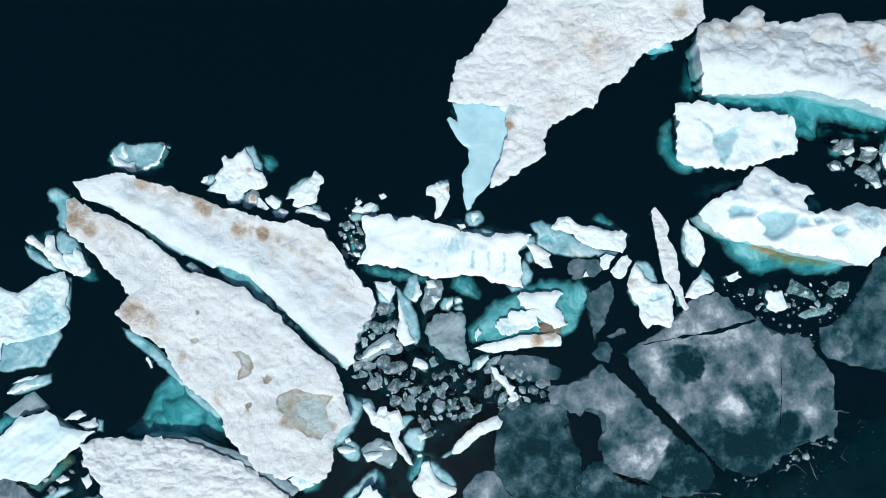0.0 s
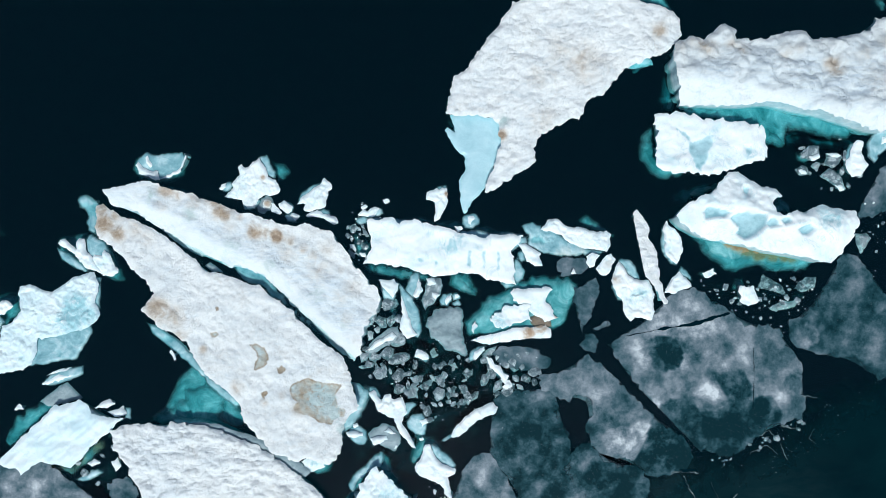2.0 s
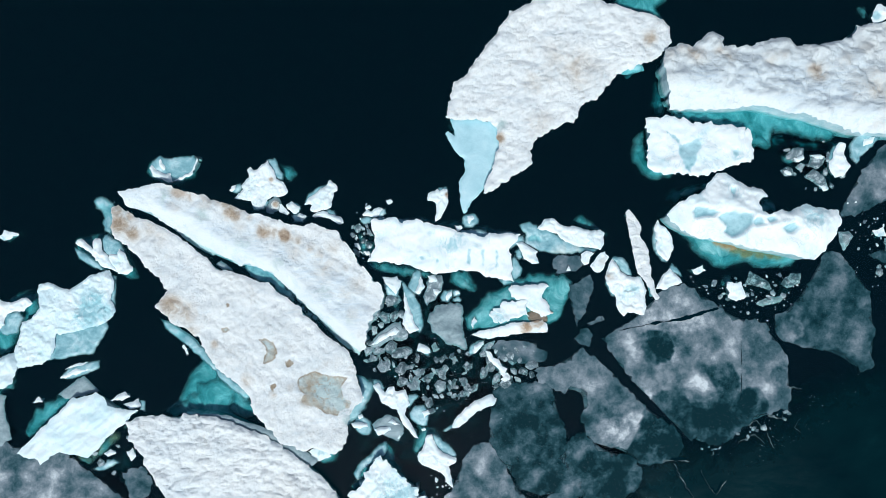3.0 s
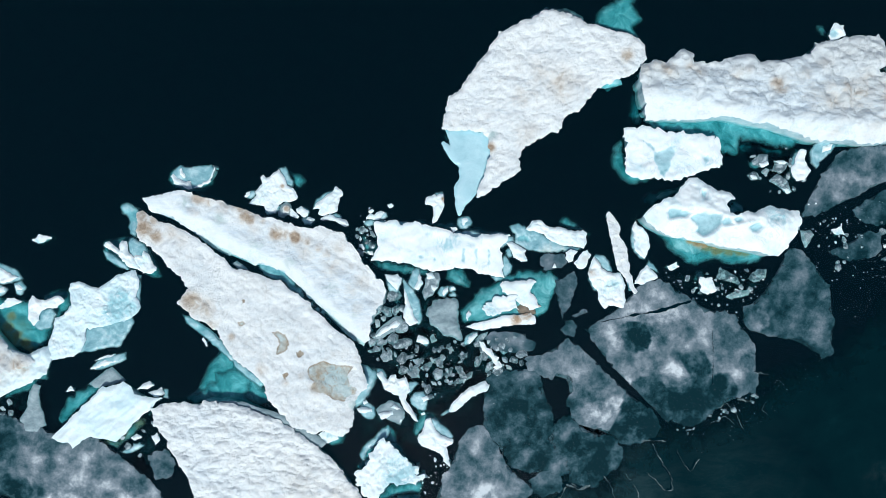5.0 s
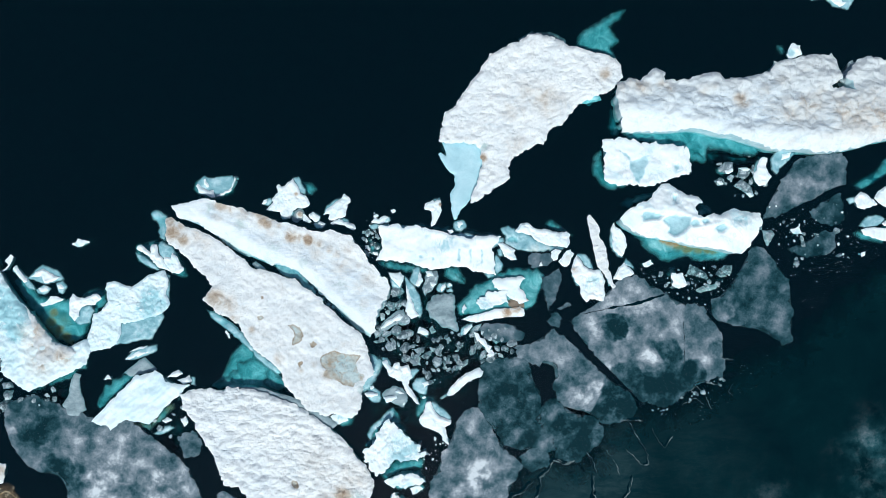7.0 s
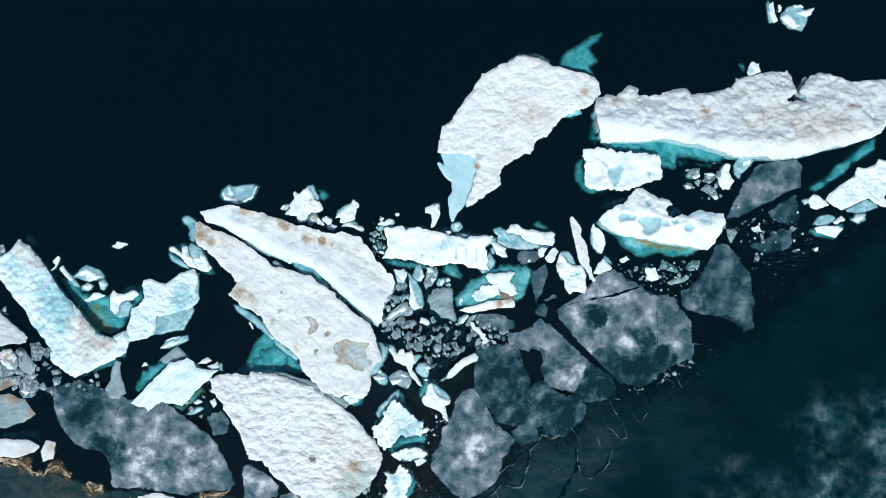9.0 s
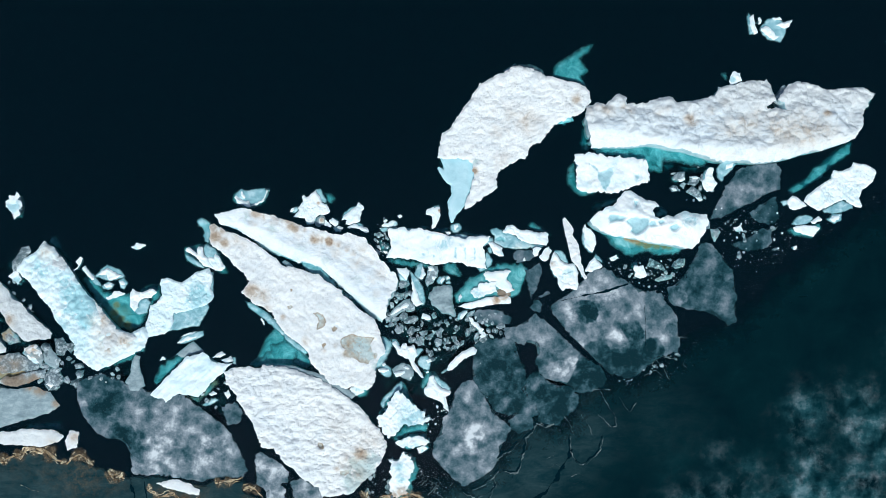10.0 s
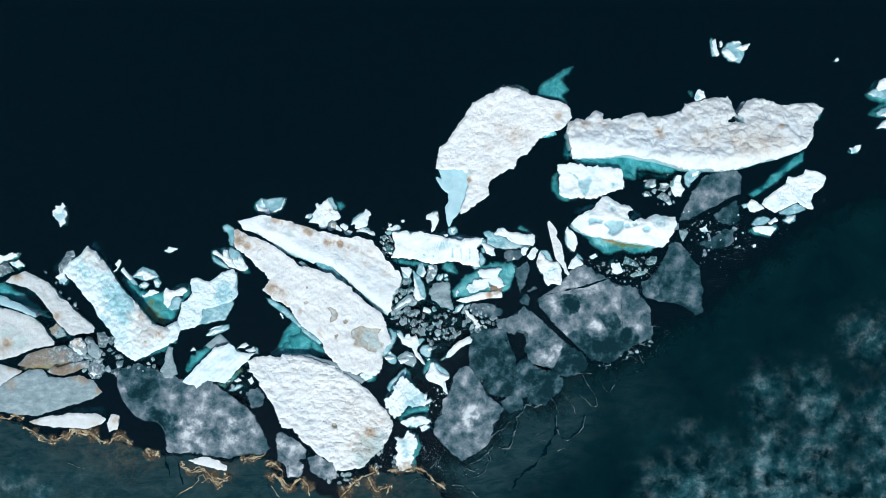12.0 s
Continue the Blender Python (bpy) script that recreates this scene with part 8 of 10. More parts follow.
chunk('soft grey ice tongue by the big sheet', body=[[(-24.21, -8.04), (-23.84, -7.52), (-23.49, -7.71), (-23.6, -8.42), (-23.36, -9.18), (-23.22, -10.07), (-23.72, -10.45), (-24.47, -10.34), (-24.71, -9.62), (-24.33, -8.92)]], wet=SMOOTH)

# ---- drowned ice below the rubble ----

ob = thing('sunken_ice', 'dim teal drowned ice below the rubble', 'sunken ice', [(-4.55, -10.52), (5.42, -1.23)])
ledge(ob, [(-4.55, -5.74), (-3.87, -4.24), (-2.23, -3.14), (-1.14, -1.23), (0.50, -1.51), (2.14, -2.05), (1.60, -4.78), (4.88, -5.33), (5.42, -6.70), (3.24, -7.79), (2.69, -9.70), (1.05, -10.52), (-0.59, -10.51), (-2.23, -9.70), (-3.87, -7.24)], z=-0.62, name='ice_mass', material=DROWNED, melted=1.2, relief=0.3, fall=0.3, width=1.0)

ob = thing('sunken_ice', 'dim teal drowned ice beside the raft', 'sunken ice', [(3.24, -5.33), (7.62, -0.69)])
ledge(ob, [(4.06, -1.51), (5.97, -0.96), (7.62, -0.69), (7.62, -2.05), (6.52, -4.24), (4.88, -5.33), (3.24, -5.06), (5.97, -4.24)], z=-0.62, name='ice_mass', material=DROWNED, melted=1.2, relief=0.3, fall=0.3, width=1.0)

ob = thing('sunken_ice', 'dim teal drowned ice among the small blocks', 'sunken ice', [(-5.23, -12.42), (1.32, -8.60)])
ledge(ob, [(-4.96, -8.88), (-3.32, -8.60), (-1.68, -9.15), (0.23, -9.70), (1.32, -11.33), (0.50, -12.42), (-2.23, -12.42), (-4.95, -11.87), (-5.23, -10.51)], z=-0.62, name='ice_mass', material=DROWNED, melted=1.2, relief=0.3, fall=0.3, width=1.0)

ob = thing('sunken_ice', 'dim teal drowned ice in front of the wedge', 'sunken ice', [(13.37, -3.70), (19.94, -0.69)])
ledge(ob, [(13.37, -0.96), (15.28, -1.51), (17.48, -0.96), (19.94, -0.69), (19.66, -2.60), (18.02, -3.70), (16.10, -3.42), (14.18, -2.60)], z=-0.62, name='ice_mass', material=DROWNED, melted=1.2, relief=0.3, fall=0.3, width=1.0)

ob = thing('sunken_ice', 'dim teal drowned ice east of the block', 'sunken ice', [(17.49, 2.60), (22.42, 6.16)])
ledge(ob, [(17.49, 5.89), (19.68, 6.02), (21.55, 6.16), (22.42, 3.97), (21.54, 2.60), (19.68, 2.87), (18.03, 4.24)], z=-0.62, name='ice_mass', material=DROWNED, melted=1.2, relief=0.3, fall=0.3, width=1.0)

ob = thing('sunken_ice', 'dim teal drowned ice under the hooked sheet', 'sunken ice', [(5.43, -13.28), (13.11, -7.54)])
ledge(ob, [(5.99, -7.54), (8.18, -7.54), (8.04, -9.73), (6.53, -11.37), (5.43, -12.46), (7.63, -13.28), (10.92, -12.19), (13.11, -11.92), (11.47, -8.64)], z=-0.7, name='ice_mass', material=DROWNED, melted=1.2, relief=0.3, fall=0.3, width=1.0)

ob = thing('sunken_ice', 'dim teal drowned ice in the western rubble', 'sunken ice', [(-38.96, -9.66), (-28.69, -0.41)])
ledge(ob, [(-38.96, -1.28), (-35.88, -0.41), (-32.45, -2.57), (-30.04, -5.19), (-28.69, -8.78), (-31.76, -9.66), (-36.20, -7.45), (-34.12, -6.03), (-37.01, -2.88)], z=-0.62, name='ice_mass', material=DROWNED, melted=1.2, relief=0.3, fall=0.3, width=1.0)

ob = thing('sunken_ice', 'dim teal drowned ice between western chunks', 'sunken ice', [(-35.91, -1.52), (-32.33, 1.50)])
ledge(ob, [(-35.36, 0.08), (-33.27, 1.50), (-32.33, -0.05), (-33.41, -1.52), (-35.91, -0.91)], z=-0.62, name='ice_mass', material=DROWNED, melted=1.2, relief=0.3, fall=0.3, width=1.0)

ob = thing('sunken_ice', 'dim teal drowned ice beside the tilted floe', 'sunken ice', [(-27.22, -14.29), (-15.77, -7.51)])
ledge(ob, [(-26.12, -7.88), (-23.08, -7.51), (-22.68, -10.05), (-19.23, -11.71), (-17.10, -9.28), (-15.77, -13.37), (-17.83, -14.29), (-20.25, -12.17), (-24.24, -10.99), (-27.22, -9.85)], z=-0.62, name='ice_mass', material=DROWNED, melted=1.2, relief=0.3, fall=0.3, width=1.0)


# ---- thin grey ice sheets ----

ob = thing('grey_ice_sheet', 'broad thin grey ice sheet, mottled, cracked across', 'ice sheet', [(8.60, -10.73), (18.91, -2.01)])
block(ob, [(8.59, -4.86), (9.52, -4.29), (10.31, -3.79), (11.01, -3.29), (11.5, -2.65), (12.12, -2.11), (12.81, -1.92), (13.49, -2.21), (14.0, -2.73), (14.51, -2.91), (15.02, -3.09), (15.35, -3.6), (15.68, -4.02), (16.2, -4.06), (16.88, -3.9), (17.56, -4.19), (17.79, -4.84), (18.23, -5.43), (18.56, -5.88), (18.72, -6.57), (18.6, -7.25), (18.86, -7.93), (18.68, -8.72), (18.16, -8.84), (17.47, -9.11), (16.79, -9.16), (16.26, -9.6), (15.57, -10.27), (14.88, -10.6), (14.36, -10.76), (13.86, -10.34), (13.17, -10.29), (12.67, -9.77), (12.27, -9.19), (11.9, -8.74), (11.33, -8.32), (10.66, -7.52), (9.99, -6.76), (9.32, -5.89), (8.82, -5.27)], z=0.04, top=GREY, side=GREY, relief=0.015, cell=0.15, rough=0.2, edge=0.03, edge_width=0.2, foot=-0.08, flare=0.02, names=('ice_top', 'ice_side'), pale=[(13.34, -5.49, 5.08, 0.75), (14.00, -7.49, 0.86, 1.60), (11.73, -3.94, 0.96, 1.30), (12.6, -4.1, 2.4, 1.15), (10.39, -5.49, 1.3, 0.95), (17.62, -7.76, 0.59, 1.00), (12.53, -5.76, 1.60, 0.50), (11.60, -5.22, 0.96, -1.70), (16.60, -8.38, 0.59, -2.60), (14.94, -7.09, 0.96, -1.40), (12.26, -8.70, 1.34, -1.00), (14.67, -9.77, 1.87, -1.30), (17.62, -6.83, 1.60, -0.40), (16.29, -5.22, 1.34, 0.50)], soft_edge=0.3)
strand([(9.53, -4.42), (11.19, -4.10), (12.80, -3.88), (14.94, -3.24)], 0.09, 0.004, DEEP, 'crack', ob, base=0.052, wander=0.04, label='dark narrow crack')
strand([(16.07, -4.95), (16.09, -6.56), (16.03, -8.29)], 0.025, 0.004, DEEP, 'crack', ob, base=0.052, wander=0.03)

ob = thing('grey_ice_sheet', 'hooked thin grey ice sheet, mottled', 'ice sheet', [(5.04, -11.77), (13.17, -5.49)])
block(ob, [(4.93, -6.53), (5.53, -6.32), (6.37, -6.25), (6.84, -5.93), (7.13, -5.52), (7.66, -5.41), (8.1, -5.85), (9.04, -6.62), (9.79, -7.36), (10.56, -8.22), (11.06, -8.8), (11.71, -9.18), (12.27, -9.47), (12.69, -10.05), (12.98, -10.62), (12.71, -11.24), (11.82, -11.57), (11.09, -11.77), (10.53, -11.47), (10.01, -11.12), (9.37, -10.71), (8.52, -10.61), (7.87, -10.34), (7.53, -9.83), (7.43, -9.08), (7.73, -8.56), (7.79, -7.99), (7.66, -7.65), (7.22, -7.41), (6.77, -7.49), (6.38, -7.74), (5.66, -7.48), (5.17, -7.27)], z=0.04, top=GREY, side=GREY, relief=0.015, cell=0.15, rough=0.2, edge=0.03, edge_width=0.2, foot=-0.08, flare=0.02, names=('ice_top', 'ice_side'), pale=[(7.45, -6.82, 3.21, 0.50), (9.58, -9.63, 1.20, 1.70), (5.84, -6.82, 0.80, 0.80), (8.52, -6.56, 1.07, 0.60), (10.26, -8.43, 0.80, 0.40), (11.46, -10.56, 1.47, -1.90), (12.26, -10.03, 1.07, -1.60)], soft_edge=0.3)

ob = thing('grey_ice_sheet', 'dark teal thin ice sheet, soft edged, mottled', 'ice sheet', [(2.69, -14.16), (10.64, -7.27)])
block(ob, [(2.56, -7.85), (3.15, -7.23), (4.17, -7.14), (5.21, -7.19), (5.86, -7.42), (6.03, -8.05), (5.92, -8.6), (6.15, -9.01), (6.55, -9.39), (6.68, -10.21), (6.52, -10.89), (6.25, -11.22), (6.55, -11.53), (6.95, -12.05), (7.4, -12.61), (7.43, -13.23), (6.96, -13.39), (6.27, -13.24), (5.61, -13.23), (4.89, -13.21), (4.25, -12.97), (3.83, -12.46), (3.55, -11.75), (3.03, -11.23), (2.52, -10.67), (2.66, -10.05), (2.46, -9.36), (2.68, -8.67)], z=0.04, top=GREY, side=GREY, relief=0.015, cell=0.15, rough=0.2, edge=0.03, edge_width=0.2, foot=-0.08, flare=0.02, names=('ice_top', 'ice_side'), pale=[(6.18, -11.14, 3.97, -1.00), (4.07, -8.06, 0.89, 0.20), (4.46, -10.57, 0.99, 0.20), (8.64, -11.74, 1.29, 0.30), (7.33, -13.18, 0.99, -0.50)], soft_edge=0.8)

ob = thing('grey_ice_sheet', 'dark half-drowned grey ice plate beside the crack', 'ice sheet', [(6.63, -14.06), (10.64, -10.02)])
block(ob, [(6.47, -11.29), (6.55, -10.56), (6.92, -10.08), (7.57, -9.85), (7.93, -10.26), (8.37, -10.72), (9.09, -11.12), (9.97, -11.13), (10.65, -11.69), (10.8, -12.45), (10.26, -13.13), (9.57, -13.6), (8.97, -14.15), (8.2, -14.23), (7.48, -13.91), (7.38, -13.19), (7.47, -12.81), (7.02, -12.29)], z=0.04, top=GREY, side=GREY, relief=0.015, cell=0.15, rough=0.2, edge=0.03, edge_width=0.2, foot=-0.08, flare=0.02, names=('ice_top', 'ice_side'), pale=[(7.8, -12.3, 4.0, -1.10), (7.30, -11.6, 0.9, 0.50), (9.3, -12.9, 0.8, -0.6)], soft_edge=0.6)

ob = thing('grey_ice_sheet', 'pale mottled grey ice sheet', 'ice sheet', [(-0.75, -18.66), (5.30, -10.48)])
block(ob, [(1.67, -10.61), (2.51, -10.39), (3.03, -11.2), (3.49, -11.97), (3.94, -12.97), (4.88, -13.74), (5.4, -14.17), (5.1, -14.88), (4.34, -15.58), (4.28, -16.82), (3.48, -17.58), (2.44, -18.29), (1.36, -18.76), (0.59, -17.95), (-0.13, -17.16), (-0.85, -16.11), (-0.8, -15.03), (-0.03, -14.57), (0.02, -13.33), (0.81, -12.37), (1.11, -11.14)], z=0.04, top=GREY, side=GREY, relief=0.015, cell=0.15, rough=0.2, edge=0.03, edge_width=0.2, foot=-0.08, flare=0.02, names=('ice_top', 'ice_side'), pale=[(2.30, -14.46, 4.97, 0.80), (2.38, -15.06, 1.39, 1.90), (3.32, -16.25, 1.19, 0.90), (1.96, -10.96, 0.70, 0.80), (1.37, -12.93, 0.99, 0.50), (1.18, -17.40, 1.49, -0.50)], soft_edge=0.5)

ob = thing('grey_ice_sheet', 'small dark ice plate by the crack', 'ice sheet', [(5.22, -14.62), (7.09, -13.22)])
block(ob, [(5.09, -13.62), (5.97, -13.07), (7.02, -13.35), (7.21, -14.25), (6.04, -14.77), (5.28, -14.39)], z=0.04, top=GREY, side=GREY, relief=0.015, cell=0.15, rough=0.2, edge=0.03, edge_width=0.2, foot=-0.08, flare=0.02, names=('ice_top', 'ice_side'), pale=[(6.06, -13.87, 1.49, -0.40)], soft_edge=0.3)

ob = thing('grey_ice_sheet', 'grey three-cornered ice sheet', 'ice sheet', [(17.83, -6.68), (23.26, -0.34)])
block(ob, [(20.55, -0.34), (21.41, -0.28), (21.91, -0.81), (22.41, -1.67), (23.01, -2.36), (23.14, -3.05), (23.05, -3.9), (23.32, -4.42), (23.09, -5.44), (23.21, -6.3), (22.93, -6.88), (22.59, -6.8), (21.98, -6.28), (21.3, -5.69), (20.79, -5.58), (20.11, -5.46), (19.25, -5.45), (18.57, -5.2), (18.07, -4.74), (17.84, -4.19), (17.99, -3.65), (18.78, -3.39), (19.3, -2.82), (19.73, -1.97), (20.29, -1.29)], z=0.04, top=GREY, side=GREY, relief=0.015, cell=0.15, rough=0.2, edge=0.03, edge_width=0.2, foot=-0.08, flare=0.02, names=('ice_top', 'ice_side'), pale=[(20.54, -3.93, 4.32, -0.50), (18.90, -4.44, 0.79, 0.70), (20.40, -1.77, 1.08, -0.60), (21.40, -5.75, 1.08, -0.80)], soft_edge=0.5)

ob = thing('grey_ice_sheet', 'smooth grey ice plate below the long floe', 'ice sheet', [(21.51, 1.53), (26.93, 5.81)])
block(ob, [(21.38, 1.44), (21.8, 2.35), (22.27, 3.22), (22.97, 4.29), (23.57, 5.16), (24.33, 5.57), (25.44, 5.75), (26.63, 5.8), (27.05, 5.26), (26.92, 3.72), (26.25, 3.52), (25.49, 3.33), (25.13, 2.85), (24.24, 2.66), (23.12, 2.04), (22.22, 1.63)], z=0.04, top=GREY, side=GREY, relief=0.015, cell=0.15, rough=0.2, edge=0.03, edge_width=0.2, foot=-0.08, flare=0.02, names=('ice_top', 'ice_side'), pale=[(23.68, 3.77, 2.48, 0.50)], soft_edge=0.4)

ob = thing('grey_ice_sheet', 'ragged dark thin ice remnant', 'ice sheet', [(23.01, -1.03), (26.24, 0.69)])
block(ob, [(23.01, -0.42), (23.74, -0.95), (25.72, -1.03), (26.24, -0.31), (26.04, 0.69), (25.04, 0.58), (24.26, -0.23)], z=0.04, top=GREY, side=GREY, relief=0.015, cell=0.15, rough=0.2, edge=0.03, edge_width=0.2, foot=-0.08, flare=0.02, names=('ice_top', 'ice_side'), pale=[(24.5, -1.2, 3.0, -0.7), ], soft_edge=0.3)

ob = thing('grey_ice_sheet', 'dark half-melted slush ice sheet', 'ice sheet', [(24.46, 0.93), (26.92, 3.15)])
block(ob, [(24.46, 2.00), (26.64, 3.15), (26.92, 1.40), (26.30, 0.93), (25.07, 1.23)], z=0.02, top=GREY, side=GREY, relief=0.015, cell=0.15, rough=0.2, edge=0.03, edge_width=0.2, foot=-0.08, flare=0.02, names=('ice_top', 'ice_side'), pale=[(25.8, 1.8, 3.0, -0.7), ], soft_edge=0.3)

ob = thing('grey_ice_sheet', 'large mottled grey ice sheet beside the shore', 'ice sheet', [(-28.63, -17.64), (-15.34, -9.01)])
block(ob, [(-28.63, -9.66), (-27.86, -9.20), (-26.36, -9.01), (-24.40, -9.84), (-22.93, -10.50), (-21.71, -10.95), (-20.20, -10.77), (-19.24, -11.56), (-18.04, -12.60), (-17.08, -13.39), (-16.37, -14.42), (-15.69, -15.94), (-15.34, -16.96), (-15.75, -17.34), (-17.25, -17.38), (-19.26, -17.64), (-21.73, -17.19), (-24.46, -16.82), (-24.62, -14.82), (-25.09, -14.05), (-26.33, -14.00), (-27.31, -13.46), (-28.24, -11.92), (-28.58, -10.66)], z=0.04, top=GREY, side=GREY, relief=0.015, cell=0.15, rough=0.2, edge=0.03, edge_width=0.2, foot=-0.08, flare=0.02, names=('ice_top', 'ice_side'), pale=[(-21.14, -14.97, 5.96, 0.88), (-22.11, -14.43, 1.99, 1.53), (-21.69, -16.19, 1.49, 1.46), (-18.15, -15.09, 1.99, 1.37), (-19.21, -16.54, 1.99, 1.05), (-23.68, -16.11, 0.99, 1.13), (-27.95, -11.19, 1.49, 0.48), (-26.44, -10.75, 1.49, -1.00), (-25.09, -14.05, 1.19, -1.40), (-19.77, -12.28, 1.99, -0.50), (-23.00, -11.90, 1.49, 0.25)], soft_edge=0.7)

ob = thing('grey_ice_sheet', 'grey ice fragment by the shore', 'ice sheet', [(-14.84, -18.52), (-12.02, -15.51)])
block(ob, [(-14.84, -15.73), (-14.18, -15.51), (-12.97, -16.31), (-12.02, -17.35), (-12.29, -17.83), (-13.81, -18.52), (-14.79, -17.98)], z=0.04, top=GREY, side=GREY, relief=0.015, cell=0.15, rough=0.2, edge=0.03, edge_width=0.2, foot=-0.08, flare=0.02, names=('ice_top', 'ice_side'), pale=[(-13.78, -16.77, 2.98, 1.20)], soft_edge=0.3)

ob = thing('grey_ice_sheet', 'grey ice fragment by the shore', 'ice sheet', [(-14.07, -19.56), (-12.32, -17.90)])
block(ob, [(-14.07, -18.76), (-13.04, -17.90), (-12.32, -18.58), (-12.86, -19.56), (-13.86, -19.51)], z=0.04, top=GREY, side=GREY, relief=0.015, cell=0.15, rough=0.2, edge=0.03, edge_width=0.2, foot=-0.08, flare=0.02, names=('ice_top', 'ice_side'), pale=[(-13.02, -19.80, 2.98, 1.20)], soft_edge=0.3)

ob = thing('grey_ice_sheet', 'grey ice fragment by the shore', 'ice sheet', [(-12.04, -19.90), (-9.38, -17.63)])
block(ob, [(-12.04, -17.84), (-11.28, -17.63), (-9.82, -18.44), (-9.38, -19.70), (-10.63, -19.90), (-11.84, -19.10)], z=0.04, top=GREY, side=GREY, relief=0.015, cell=0.15, rough=0.2, edge=0.03, edge_width=0.2, foot=-0.08, flare=0.02, names=('ice_top', 'ice_side'), pale=[(-10.99, -18.89, 2.98, 1.20)], soft_edge=0.3)

ob = thing('grey_ice_sheet', 'soft-edged grey thin ice lump', 'ice sheet', [(-17.26, -13.40), (-15.54, -11.43)])
block(ob, [(-17.26, -11.89), (-16.24, -11.43), (-15.54, -12.46), (-16.07, -13.29), (-16.83, -13.40)], z=0.04, top=GREY, side=GREY, relief=0.015, cell=0.15, rough=0.2, edge=0.03, edge_width=0.2, foot=-0.08, flare=0.02, names=('ice_top', 'ice_side'), pale=[], soft_edge=0.3)

ob = thing('grey_ice_sheet', 'narrow grey thin ice tongue', 'ice sheet', [(6.86, -4.28), (8.20, -1.47)])
block(ob, [(6.92, -2.01), (7.45, -1.61), (8.12, -1.47), (8.20, -2.14), (7.85, -3.08), (7.58, -4.02), (7.32, -4.28), (7.05, -3.48), (6.86, -2.68)], z=0.04, top=GREY, side=GREY, relief=0.015, cell=0.15, rough=0.2, edge=0.03, edge_width=0.2, foot=-0.08, flare=0.02, names=('ice_top', 'ice_side'), pale=[], soft_edge=0.3)

ob = thing('grey_ice_sheet', 'round frosted grey ice flake', 'ice sheet', [(7.18, -5.22), (8.20, -4.36)])
block(ob, [(7.18, -4.82), (7.45, -4.42), (7.98, -4.36), (8.20, -4.74), (7.93, -5.22), (7.39, -5.16)], z=0.04, top=GREY, side=GREY, relief=0.015, cell=0.15, rough=0.2, edge=0.03, edge_width=0.2, foot=-0.08, flare=0.02, names=('ice_top', 'ice_side'), pale=[], soft_edge=0.3)

ob = thing('grey_ice_sheet', 'narrow grey ice flake', 'ice sheet', [(7.93, -4.26), (8.73, -3.56)])
block(ob, [(7.93, -4.15), (8.39, -3.67), (8.73, -3.56), (8.52, -3.94), (8.12, -4.26)], z=0.04, top=GREY, side=GREY, relief=0.015, cell=0.15, rough=0.2, edge=0.03, edge_width=0.2, foot=-0.08, flare=0.02, names=('ice_top', 'ice_side'), pale=[], soft_edge=0.3)

ob = thing('grey_ice_sheet', 'soft grey ice behind the chunk', 'ice sheet', [(5.85, -1.34), (7.72, -0.27)])
block(ob, [(5.85, -0.67), (6.25, -0.27), (7.18, -0.46), (7.72, -0.81), (7.18, -1.21), (6.11, -1.34)], z=0.04, top=GREY, side=GREY, relief=0.015, cell=0.15, rough=0.2, edge=0.03, edge_width=0.2, foot=-0.08, flare=0.02, names=('ice_top', 'ice_side'), pale=[], soft_edge=0.3)

ob = thing('grey_ice_sheet', 'dark half-sunken thin ice plate', 'ice sheet', [(2.63, -6.15), (5.58, -4.90)])
block(ob, [(2.63, -5.22), (3.17, -4.90), (4.77, -5.08), (5.58, -5.48), (5.44, -6.02), (4.24, -6.15), (3.17, -5.96)], z=0.04, top=GREY, side=GREY, relief=0.015, cell=0.15, rough=0.2, edge=0.03, edge_width=0.2, foot=-0.08, flare=0.02, names=('ice_top', 'ice_side'), pale=[], soft_edge=0.3)


# ---- shore ice ----

